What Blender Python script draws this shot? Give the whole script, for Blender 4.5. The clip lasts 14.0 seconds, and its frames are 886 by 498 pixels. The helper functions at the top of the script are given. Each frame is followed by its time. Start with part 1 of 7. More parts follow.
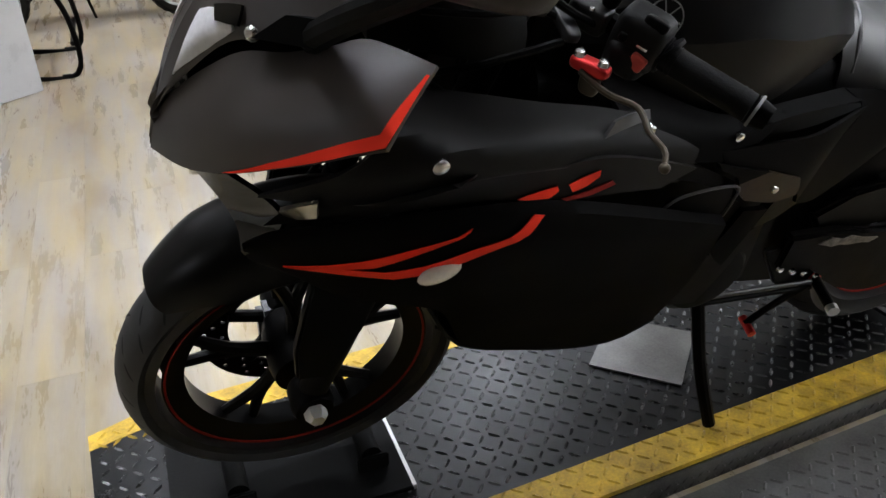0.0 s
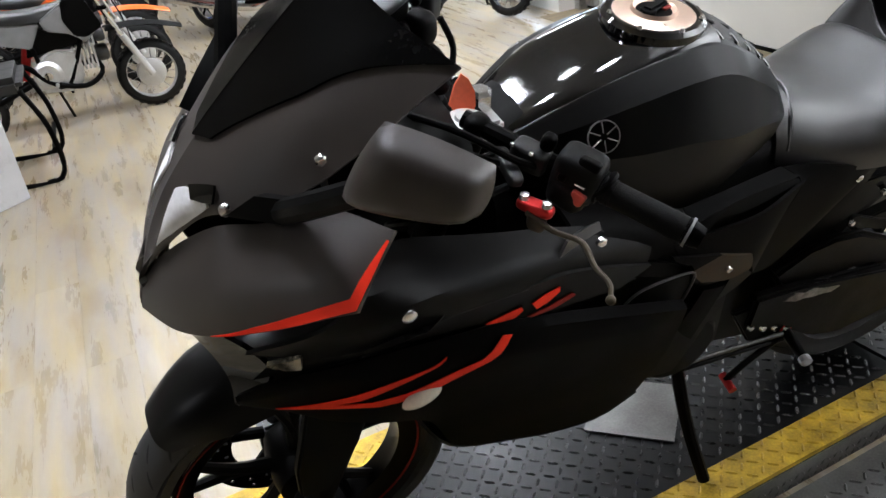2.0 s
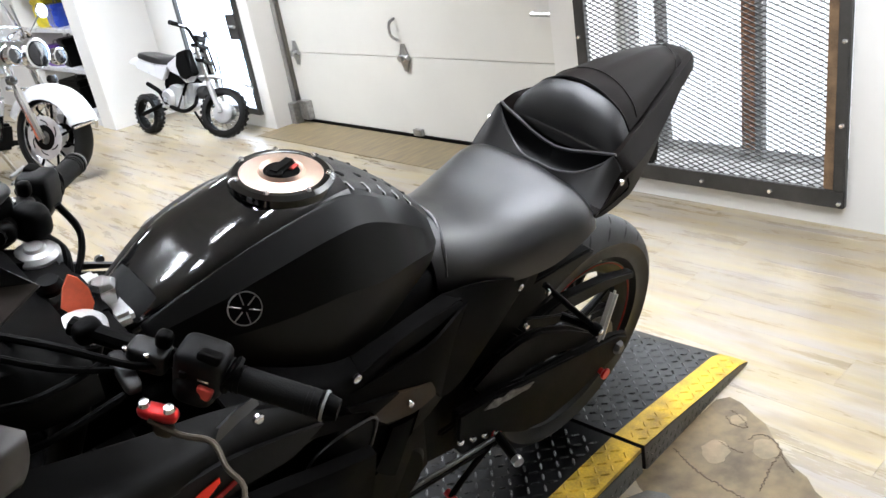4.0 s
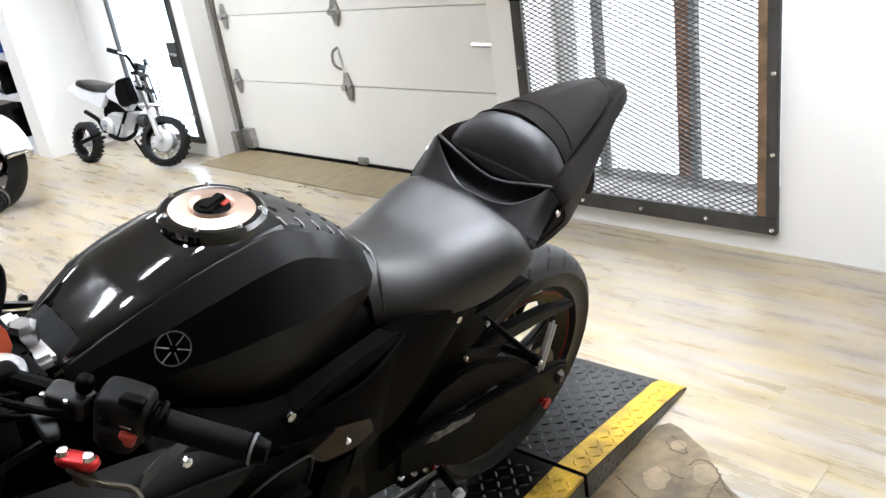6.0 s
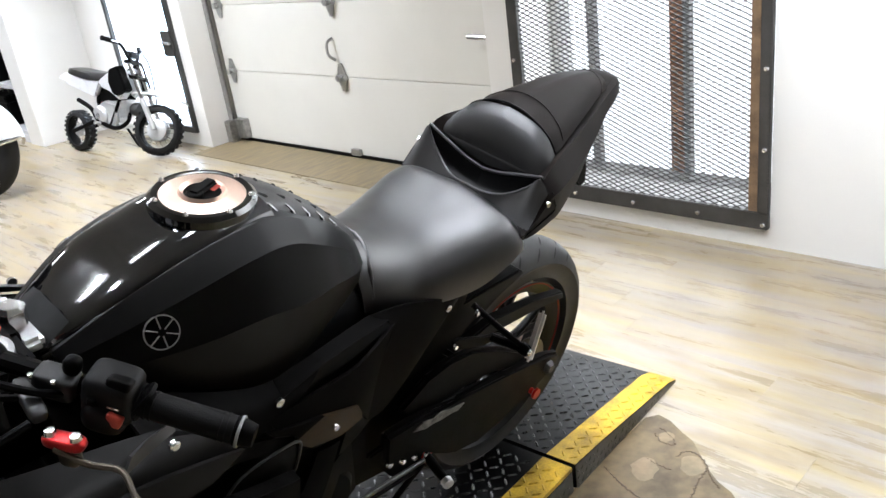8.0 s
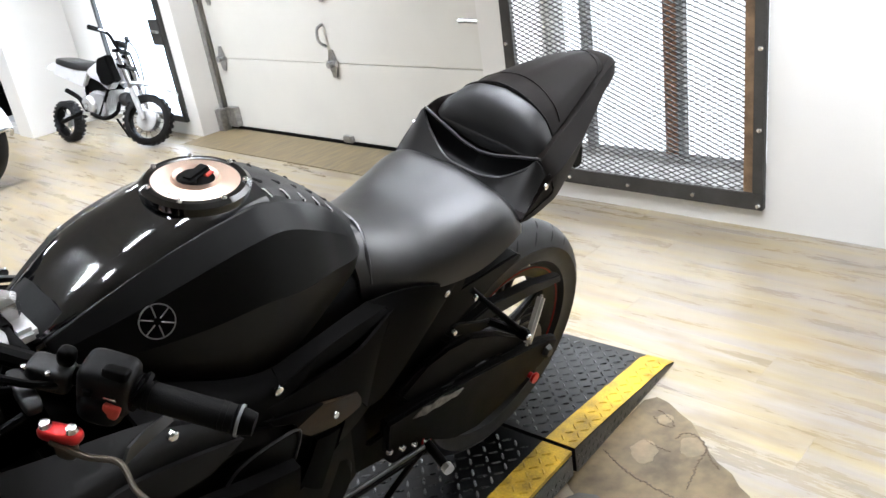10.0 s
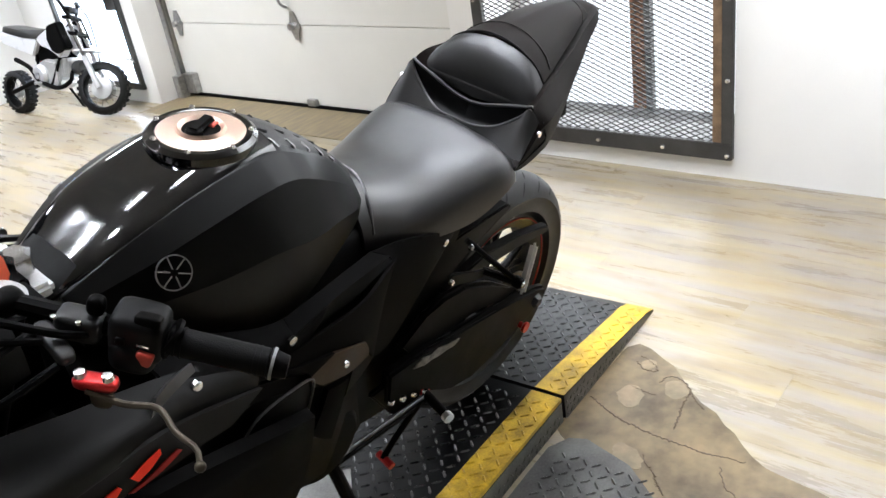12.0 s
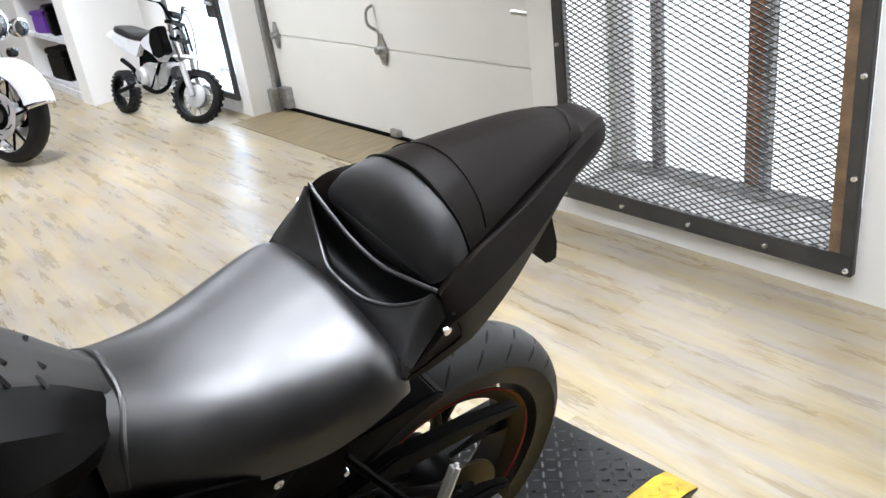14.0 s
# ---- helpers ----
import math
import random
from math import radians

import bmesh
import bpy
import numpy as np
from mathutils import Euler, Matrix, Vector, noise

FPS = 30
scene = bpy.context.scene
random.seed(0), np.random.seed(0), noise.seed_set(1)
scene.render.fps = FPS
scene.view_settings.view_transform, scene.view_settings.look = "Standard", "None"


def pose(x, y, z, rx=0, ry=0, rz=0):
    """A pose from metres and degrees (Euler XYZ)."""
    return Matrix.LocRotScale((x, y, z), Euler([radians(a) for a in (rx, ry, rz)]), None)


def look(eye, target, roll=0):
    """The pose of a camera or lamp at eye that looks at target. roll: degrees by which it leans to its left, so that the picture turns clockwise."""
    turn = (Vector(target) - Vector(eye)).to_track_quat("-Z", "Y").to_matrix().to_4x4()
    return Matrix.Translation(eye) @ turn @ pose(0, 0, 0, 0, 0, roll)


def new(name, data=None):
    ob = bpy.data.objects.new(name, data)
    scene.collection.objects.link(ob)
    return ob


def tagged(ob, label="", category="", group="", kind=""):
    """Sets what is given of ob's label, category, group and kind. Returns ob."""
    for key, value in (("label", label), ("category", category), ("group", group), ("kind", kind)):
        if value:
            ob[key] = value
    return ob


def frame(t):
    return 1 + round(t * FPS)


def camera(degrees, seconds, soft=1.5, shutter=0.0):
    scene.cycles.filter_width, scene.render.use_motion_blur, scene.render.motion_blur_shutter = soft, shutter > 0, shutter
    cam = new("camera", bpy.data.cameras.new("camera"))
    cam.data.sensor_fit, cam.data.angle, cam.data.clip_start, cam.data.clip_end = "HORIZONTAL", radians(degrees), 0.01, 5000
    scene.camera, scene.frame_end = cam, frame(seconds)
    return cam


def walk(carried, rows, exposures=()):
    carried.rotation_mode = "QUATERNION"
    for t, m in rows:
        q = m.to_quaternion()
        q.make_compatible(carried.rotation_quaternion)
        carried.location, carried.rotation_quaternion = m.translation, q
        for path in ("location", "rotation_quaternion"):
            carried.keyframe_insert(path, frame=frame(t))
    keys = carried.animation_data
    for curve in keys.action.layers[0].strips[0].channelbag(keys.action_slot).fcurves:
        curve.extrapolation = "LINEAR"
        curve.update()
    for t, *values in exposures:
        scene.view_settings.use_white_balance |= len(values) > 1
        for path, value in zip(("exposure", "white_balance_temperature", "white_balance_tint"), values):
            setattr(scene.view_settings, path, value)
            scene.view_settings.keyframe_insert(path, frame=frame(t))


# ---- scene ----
cam = camera(57.1, 14.0)
PATH = [
    (0, (-0.815, -1.146, 1.231), (-0.225, 0.475, 0.219), -1.8),
    (0.5, (-0.873, -1.122, 1.219), (-0.34, 0.501, 0.178), -0.9),
    (1, (-0.9, -1.111, 1.225), (-0.401, 0.513, 0.17), -2.2),
    (1.5, (-0.866, -1.126, 1.288), (-0.296, 0.513, 0.294), -5.2),
    (2, (-0.784, -1.17, 1.36), (-0.161, 0.486, 0.427), -7.8),
    (2.5, (-0.698, -1.202, 1.393), (0.09, 0.405, 0.501), -9.4),
    (3, (-0.653, -1.205, 1.398), (0.276, 0.345, 0.542), -9.8),
    (3.5, (-0.629, -1.213, 1.404), (0.433, 0.271, 0.585), -9.8),
    (4, (-0.611, -1.206, 1.407), (0.549, 0.215, 0.609), -9.8),
    (6.5, (-0.591, -1.22, 1.414), (0.686, 0.121, 0.658), -8.6),
    (7, (-0.592, -1.224, 1.411), (0.684, 0.114, 0.65), -8.3),
    (7.5, (-0.591, -1.224, 1.409), (0.69, 0.111, 0.648), -8.5),
    (8, (-0.593, -1.223, 1.407), (0.684, 0.107, 0.632), -8.0),
    (10.5, (-0.589, -1.197, 1.392), (0.69, 0.101, 0.567), -8.9),
    (11, (-0.603, -1.185, 1.387), (0.694, 0.084, 0.546), -8.3),
    (11.5, (-0.624, -1.177, 1.389), (0.697, 0.073, 0.555), -8.1),
    (12, (-0.651, -1.164, 1.385), (0.657, 0.056, 0.489), -9.4),
    (12.5, (-0.526, -1.17, 1.382), (0.646, 0.232, 0.568), -10.4),
    (13, (-0.335, -1.215, 1.403), (0.788, 0.276, 0.685), -7.0),
    (13.5, (-0.182, -1.148, 1.382), (0.886, 0.347, 0.592), -7.3),
    (14, (0.036, -1.042, 1.381), (1.103, 0.423, 0.535), -7.8),
]
walk(cam, [(t, look(eye, target, roll)) for t, eye, target, roll in PATH], exposures=[(0, -0.5), (1, -0.45), (2, -0.3), (3, -0.22), (3.5, -0.1), (4.2, -0.02), (6.3, 0.0), (12.5, 0.0), (14, -0.15)])

# ---- light and air ----
world = bpy.data.worlds.new("world")
scene.world = world
world.use_nodes = True
sky = world.node_tree.nodes.new("ShaderNodeTexSky")
sky.sky_type, sky.sun_disc, sky.sun_elevation, sky.sun_rotation = "NISHITA", False, radians(38), radians(100)
world.node_tree.links.new(sky.outputs[0], world.node_tree.nodes["Background"].inputs[0])
world.node_tree.nodes["Background"].inputs[1].default_value = 0.12
scene.view_settings.exposure = 0.0


def area(name, m, sx, sy, watts, colour=(1, 1, 1)):
    d = bpy.data.lights.new(name, "AREA")
    d.shape, d.size, d.size_y, d.energy, d.color = "RECTANGLE", sx, sy, watts, colour
    ob = new(name, d)
    ob.matrix_world = m
    return ob


WINDOW_WATTS = 60.0
# ceiling lamps: place, watts, length and width of the lit face, spread
LAMPS = [
    (0.10, -0.18, 2.5, 0.17, 0.12, 66), (0.95, 0.20, 35, 0.80, 1.60, 66), (-0.9, 0.10, 9, 0.17, 0.12, 80), (-1.0, 1.0, 27, 0.42, 0.12, 90),
    (-0.25, 0.62, 5, 0.30, 0.10, 70), (-5.5, -0.5, 120, 0.7, 0.1, 140), (-5.5, 4.0, 90, 0.7, 0.1, 140), (-2.9, 3.4, 34, 0.7, 0.1, 140), (-0.9, 3.4, 40, 0.7, 0.1, 140),
    (1.1, 3.4, 95, 0.7, 0.1, 140), (-2.9, 6.0, 42, 0.7, 0.1, 140), (-0.9, 6.0, 46, 0.7, 0.1, 140), (1.1, 6.0, 52, 0.7, 0.1, 140), (-0.9, 8.6, 46, 0.7, 0.1, 140)]
for tx, ty, watts, sx, sy, spread in LAMPS:
    area("tube_glow", pose(tx, ty, 3.02), sx, sy, watts, (0.880, 0.925, 1.02)).data.spread = radians(spread)
# added fill lamp, out of view, that only lifts the right-hand wall
added_wash = area("tube_glow", pose(0.30, -1.35, 3.0, 0, -75, 0), 0.14, 1.25, 170, (0.880, 0.925, 1.02))
added_wash.data.spread = radians(98)
area("window_glow", pose(2.62, 0.58, 1.1, 0, 90, 0), 1.9, 1.1, WINDOW_WATTS * 0.5, (0.88, 0.94, 1.0))
area("window_glow", pose(2.62, 4.75, 1.1, 0, 90, 0), 1.9, 0.95, WINDOW_WATTS, (0.88, 0.94, 1.0))


# ---- materials ----
def material(name, base, rough=0.5, metal=0.0, vary=0.15, size=12.0, bump=0.0, fine=180.0, coat=0.0, spec=0.5, stretch=(1, 1, 1), rough_vary=0.08, each=0.0, island=False):
    """A surface with tone and gloss that vary at two scales and a fine relief."""
    m = bpy.data.materials.new(name)
    m.use_nodes = True
    t = m.node_tree
    N, link = t.nodes, t.links.new
    b = N["Principled BSDF"]
    b.inputs["Metallic"].default_value = metal
    b.inputs["Coat Weight"].default_value = coat
    b.inputs["Coat Roughness"].default_value = 0.05
    b.inputs["Specular IOR Level"].default_value = spec
    co = N.new("ShaderNodeTexCoord")
    mp = N.new("ShaderNodeMapping")
    mp.inputs["Scale"].default_value = stretch
    if each:
        rnd = N.new("ShaderNodeNewGeometry").outputs["Random Per Island"] if island else N.new("ShaderNodeObjectInfo").outputs["Random"]
        far = N.new("ShaderNodeMath")
        far.operation = "MULTIPLY"
        far.inputs[1].default_value = 37.0
        link(rnd, far.inputs[0])
        shift = N.new("ShaderNodeVectorMath")
        link(co.outputs["Object"], shift.inputs[0])
        link(far.outputs[0], shift.inputs[1])
        link(shift.outputs[0], mp.inputs[0])
    else:
        link(co.outputs["Object"], mp.inputs[0])
    big, small = N.new("ShaderNodeTexNoise"), N.new("ShaderNodeTexNoise")
    big.inputs["Scale"].default_value, big.inputs["Detail"].default_value = size, 5
    small.inputs["Scale"].default_value, small.inputs["Detail"].default_value = fine, 3
    link(mp.outputs[0], big.inputs[0])
    link(mp.outputs[0], small.inputs[0])
    mix = N.new("ShaderNodeMath")
    mix.operation = "MULTIPLY_ADD"
    mix.inputs[1].default_value = 0.35
    link(small.outputs[0], mix.inputs[0])
    link(big.outputs[0], mix.inputs[2])
    ramp = N.new("ShaderNodeMapRange")
    ramp.inputs[1].default_value, ramp.inputs[2].default_value = 0.45, 0.9
    ramp.inputs[3].default_value, ramp.inputs[4].default_value = 1 - vary, 1 + vary
    link(mix.outputs[0], ramp.inputs[0])
    last = ramp.outputs[0]
    if each:
        own = N.new("ShaderNodeMapRange")
        own.inputs[3].default_value, own.inputs[4].default_value = 1 - each, 1 + each
        link(rnd, own.inputs[0])
        mul = N.new("ShaderNodeMath")
        mul.operation = "MULTIPLY"
        link(last, mul.inputs[0])
        link(own.outputs[0], mul.inputs[1])
        last = mul.outputs[0]
    tint = N.new("ShaderNodeVectorMath")
    tint.operation = "SCALE"
    tint.inputs[0].default_value = base
    link(last, tint.inputs["Scale"])
    link(tint.outputs[0], b.inputs["Base Color"])
    rr = N.new("ShaderNodeMapRange")
    rr.inputs[1].default_value, rr.inputs[2].default_value = 0.35, 0.95
    rr.inputs[3].default_value, rr.inputs[4].default_value = max(0.02, rough - rough_vary), min(1, rough + rough_vary)
    link(mix.outputs[0], rr.inputs[0])
    link(rr.outputs[0], b.inputs["Roughness"])
    if bump:
        bp = N.new("ShaderNodeBump")
        bp.inputs["Strength"].default_value, bp.inputs["Distance"].default_value = bump, 0.001
        link(small.outputs[0], bp.inputs["Height"])
        link(bp.outputs[0], b.inputs["Normal"])
    return m


def glow(name, colour, strength):
    m = bpy.data.materials.new(name)
    m.use_nodes = True
    b = m.node_tree.nodes["Principled BSDF"]
    b.inputs["Base Color"].default_value = (*colour, 1)
    b.inputs["Emission Color"].default_value = (*colour, 1)
    b.inputs["Emission Strength"].default_value = strength
    return m


def glass(name, colour=(1, 1, 1), rough=0.02):
    m = bpy.data.materials.new(name)
    m.use_nodes = True
    b = m.node_tree.nodes["Principled BSDF"]
    b.inputs["Base Color"].default_value = (*colour, 1)
    b.inputs["Transmission Weight"].default_value = 1
    b.inputs["Roughness"].default_value = rough
    b.inputs["IOR"].default_value = 1.45
    return m


MATTE = material("matte_black_paint", (0.0018, 0.0016, 0.0015), 0.36, vary=0.12, size=9, bump=0.05, fine=900, rough_vary=0.05, spec=0.15)
GLOSS = material("gloss_black_paint", (0.002, 0.002, 0.0022), 0.08, vary=0.1, coat=0.6, rough_vary=0.03)
PLASTIC = material("black_plastic", (0.0017, 0.0017, 0.0017), 0.48, bump=0.12, fine=500, spec=0.07)
DARK = material("dark_frame_metal", (0.0017, 0.0015, 0.0014), 0.46, bump=0.05, spec=0.05)
VINYL = material("black_seat_vinyl", (0.0034, 0.0031, 0.0031), 0.38, vary=0.1, size=20, bump=0.12, fine=1400, spec=0.85)
PADVINYL = material("soft_pad_vinyl", (0.006, 0.0056, 0.0056), 0.42, vary=0.1, size=20, bump=0.12, fine=1400, spec=0.42)
RUBBER = material("tyre_rubber", (0.011, 0.011, 0.0112), 0.58, vary=0.25, size=30, bump=0.2, fine=400)
# fairing and side covers: base cut to near zero, their shade put into the colour
FAIRING = material("shade_dark_matte_fairing", (0.0018, 0.0016, 0.0015), 0.55, vary=0.14, size=9, bump=0.05, fine=900, rough_vary=0.05, spec=0.025)
# nose and mirrors: same black lifted towards brown, lamp sheen put into the colour
NOSEBLACK = material("sheen_tinted_black_cowl", (0.0340, 0.0270, 0.0235), 0.42, vary=0.16, size=7, bump=0.06, fine=900, rough_vary=0.06, spec=0.6)
# side cowl and shoulder: fairing black raised a little to carry its grey sheen
SIDECOWL = material("sheen_tinted_side_cowl", (0.0034, 0.0030, 0.0028), 0.46, vary=0.14, size=9, bump=0.05, fine=900, rough_vary=0.05, spec=0.11)
TAILSATIN = material("satin_black_tail_plastic", (0.0075, 0.0068, 0.0066), 0.42, vary=0.12, size=9, bump=0.05, fine=900, rough_vary=0.05, spec=0.70)
TYREBLACK = material("aged_black_tyre", (0.0045, 0.0045, 0.0047), 0.6, vary=0.25, size=30, bump=0.2, fine=300, spec=0.3)
PADRUBBER = material("tank_pad_rubber", (0.021, 0.020, 0.019), 0.55, vary=0.2, size=40, bump=0.3, fine=600)
GRIP = material("grip_rubber", (0.004, 0.0038, 0.0036), 0.6, bump=0.4, fine=700, spec=0.12)
RED = material("red_decal", (1.0, 0.045, 0.018), 0.5, vary=0.06, rough_vary=0.04, spec=0.15)
REDDARK = material("dark_red_decal", (0.25, 0.012, 0.008), 0.5, vary=0.06, rough_vary=0.04, spec=0.15)
SEATCOWL = material("worn_brown_black_cowl", (0.0070, 0.0052, 0.0044), 0.48, vary=0.14, size=9, bump=0.05, fine=900, rough_vary=0.05, spec=0.07)
REDMETAL = material("red_anodised_metal", (0.6, 0.03, 0.03), 0.3, metal=0.7)
REDRUBBER = material("red_plastic", (0.55, 0.06, 0.04), 0.45)
TAG = material("orange_tag", (1.0, 0.17, 0.07), 0.6)
SCREEN = material("dark_tinted_screen", (0.0012, 0.0012, 0.0013), 0.22, vary=0.1, spec=0.14)
CHROME = material("chrome", (0.75, 0.75, 0.76), 0.12, metal=1.0, vary=0.05)
ALU = material("cast_aluminium", (0.62, 0.62, 0.62), 0.4, metal=0.7, bump=0.15, fine=300)
DULLCHROME = material("dull_chrome", (0.42, 0.42, 0.42), 0.3, metal=0.9, vary=0.3, size=60)
SILVER = material("silver_bolt", (0.8, 0.8, 0.8), 0.22, metal=1.0)
COPPER = material("cap_metal", (0.84, 0.62, 0.50), 0.32, metal=0.85, vary=0.06, size=30)
DARKLENS = material("smoked_lamp_lens", (0.008, 0.008, 0.010), 0.15, coat=0.6)
LENS = material("lamp_lens", (0.95, 0.95, 0.97), 0.45, vary=0.15, coat=0.5)
CLEARLAMP = material("clear_lamp_reflector", (0.40, 0.37, 0.30), 0.22, metal=0.7, vary=0.5, size=60, coat=0.4)
SIGNAL = material("pale_signal_lens", (0.88, 0.82, 0.70), 0.25, coat=0.4)
BRASS = material("brass_lever", (0.060, 0.048, 0.032), 0.45, metal=0.5, vary=0.3, size=40)
MIRROR = material("mirror_glass", (0.9, 0.9, 0.9), 0.04, metal=1.0, vary=0.02, rough_vary=0.02)
YELLOW = material("yellow_paint", (0.48, 0.30, 0.017), 0.5, vary=0.5, size=16, bump=0.2)
PLATE = material("black_tread_plate", (0.0028, 0.0028, 0.0031), 0.33, spec=0.24, vary=0.4, size=9, bump=0.2)
LUG = material("worn_tread_lug", (0.012, 0.012, 0.0128), 0.27, spec=0.8, vary=0.45, size=11)
STEEL = material("grey_tread_steel", (0.13, 0.128, 0.123), 0.36, metal=0.85, vary=0.35, size=8, bump=0.2)
DULLSTEEL = material("window_steel", (0.06, 0.058, 0.055), 0.5, metal=0.4, vary=0.3, size=10, bump=0.2)
RUST = material("rusty_steel", (0.16, 0.10, 0.055), 0.6, vary=0.5, size=14, bump=0.3)
WHITE = material("white_wall_paint", (0.80, 0.79, 0.76), 0.6, vary=0.03, size=2.5, bump=0.15, fine=260)
DOORWHITE = material("door_panel_paint", (0.72, 0.71, 0.66), 0.42, vary=0.03, size=3, bump=0.08, fine=200)
CEIL = material("dark_ceiling_paint", (0.38, 0.37, 0.36), 0.8, vary=0.1)
ZINC = material("zinc_hardware", (0.42, 0.42, 0.41), 0.35, metal=0.9, vary=0.25, size=40)
WOOD = material("pale_plank_vinyl", (0.305, 0.264, 0.198), 0.30, vary=0.13, size=3.0, fine=30, bump=0.03, stretch=(7, 0.8, 1), each=0.10, rough_vary=0.10)
WOODREST = material("pale_plank_vinyl_joined", (0.305, 0.264, 0.198), 0.30, vary=0.13, size=3.0, fine=30, bump=0.03, stretch=(7, 0.8, 1), each=0.10, island=True, rough_vary=0.10)


def two_tone(m, warm, cool, size, stretch):
    """Lets a surface drift between a warmer and a cooler tint in long streaks."""
    t = m.node_tree
    N, link = t.nodes, t.links.new
    b = N["Principled BSDF"]
    was = b.inputs["Base Color"].links[0].from_socket
    co, mp, ns = N.new("ShaderNodeTexCoord"), N.new("ShaderNodeMapping"), N.new("ShaderNodeTexNoise")
    mp.inputs["Scale"].default_value = stretch
    ns.inputs["Scale"].default_value, ns.inputs["Detail"].default_value = size, 4
    link(co.outputs["Object"], mp.inputs[0])
    link(mp.outputs[0], ns.inputs[0])
    rg = N.new("ShaderNodeMapRange")
    rg.inputs[1].default_value, rg.inputs[2].default_value = 0.35, 0.65
    link(ns.outputs[0], rg.inputs[0])
    tints = N.new("ShaderNodeMix")
    tints.data_type = "VECTOR"
    tints.inputs[4].default_value, tints.inputs[5].default_value = warm, cool
    link(rg.outputs[0], tints.inputs[0])
    mul = N.new("ShaderNodeVectorMath")
    mul.operation = "MULTIPLY"
    link(was, mul.inputs[0])
    link(tints.outputs[1], mul.inputs[1])
    link(mul.outputs[0], b.inputs["Base Color"])


def knots(m, size, stretch, low, high, dark):
    """Scattered soft brown knots and grain smudges along the boards."""
    t = m.node_tree
    N, link = t.nodes, t.links.new
    b = N["Principled BSDF"]
    was = b.inputs["Base Color"].links[0].from_socket
    co, mp, ns = N.new("ShaderNodeTexCoord"), N.new("ShaderNodeMapping"), N.new("ShaderNodeTexNoise")
    mp.inputs["Scale"].default_value = stretch
    ns.inputs["Scale"].default_value, ns.inputs["Detail"].default_value = size, 3
    geo = N.new("ShaderNodeNewGeometry")
    link(geo.outputs["Position"], mp.inputs[0])
    link(mp.outputs[0], ns.inputs[0])
    rg = N.new("ShaderNodeMapRange")
    rg.interpolation_type = "SMOOTHSTEP"
    rg.inputs[1].default_value, rg.inputs[2].default_value = low, high
    link(ns.outputs[0], rg.inputs[0])
    tints = N.new("ShaderNodeMix")
    tints.data_type = "VECTOR"
    tints.inputs[4].default_value, tints.inputs[5].default_value = (1, 1, 1), dark
    link(rg.outputs[0], tints.inputs[0])
    mul = N.new("ShaderNodeVectorMath")
    mul.operation = "MULTIPLY"
    link(was, mul.inputs[0])
    link(tints.outputs[1], mul.inputs[1])
    link(mul.outputs[0], b.inputs["Base Color"])


for m in (WOOD, WOODREST):
    two_tone(m, (1.08, 1.0, 0.74), (0.97, 0.99, 1.12), 1.8, (7, 1.1, 1))
    knots(m, 3.0, (2.6, 0.9, 1), 0.50, 0.74, (0.76, 0.71, 0.62))
    knots(m, 9.0, (2.4, 0.8, 1), 0.60, 0.84, (0.86, 0.84, 0.82))
    knots(m, 2.2, (3.5, 0.55, 1), 0.55, 0.75, (1.22, 1.24, 1.28))
CHOCK = material("dull_black_steel", (0.003, 0.003, 0.003), 0.7, vary=0.5, size=18, bump=0.3, spec=0.15)
CAST = material("dark_cast_metal", (0.045, 0.045, 0.046), 0.42, metal=0.3, bump=0.12, fine=300)
STONE = material("worn_brown_vinyl", (0.135, 0.097, 0.050), 0.34, vary=0.55, size=7, fine=34, bump=0.25)
CHIP = material("pale_worn_vinyl", (0.20, 0.152, 0.092), 0.4, vary=0.3, size=16, fine=60, bump=0.2)
GROUT = material("dark_grout", (0.09, 0.065, 0.04), 0.7)
POSTWOOD = material("brown_post_wood", (0.30, 0.12, 0.05), 0.6, vary=0.4, size=6, stretch=(8, 8, 1))
SKYGLOW = glow("daylight_backdrop", (0.90, 0.95, 1.0), 1.7)
TUBE = glow("lamp_tube", (1.0, 0.98, 0.95), 6.0)
PLAINWHITE = material("white_plastic", (0.64, 0.645, 0.66), 0.3, vary=0.04, coat=0.2)
ORANGE = material("orange_plastic", (0.85, 0.16, 0.02), 0.35, coat=0.2)
BLUE = material("blue_paint", (0.03, 0.08, 0.5), 0.25, coat=0.5)
PURPLE = material("purple_paint", (0.12, 0.03, 0.3), 0.35)
YELLOWBOX = material("yellow_card", (0.75, 0.62, 0.03), 0.5, vary=0.3)
CONCRETE = material("grey_sill_concrete", (0.26, 0.26, 0.255), 0.8, vary=0.5, size=14, fine=90, bump=0.6)
BROWNED = material("scuffed_brown_plastic", (0.030, 0.016, 0.004), 0.5, vary=0.5, size=22, bump=0.2, spec=0.2)
SCUFFED = material("scuffed_bare_metal", (0.16, 0.155, 0.145), 0.45, metal=0.6, vary=0.7, size=60, bump=0.3)
GREYPL = material("grey_plastic", (0.22, 0.22, 0.22), 0.45)


# ---- mesh helpers ----
def part(name, bm, mat, parent=None, label="", angle=35):
    """Links a bmesh as one mesh object under a thing or a part."""
    bmesh.ops.recalc_face_normals(bm, faces=bm.faces)
    me = bpy.data.meshes.new(name)
    bm.to_mesh(me)
    bm.free()
    for p in me.polygons:
        p.use_smooth = True
    me.set_sharp_from_angle(angle=radians(angle))
    me.materials.append(mat)
    ob = new(name, me)
    if parent:
        ob.parent = parent
    if label:
        ob["label"] = label
    return ob


def thing(name, m, label, category, group="", kind=""):
    ob = new(name)
    ob.matrix_world = m
    return tagged(ob, label, category, group, kind)


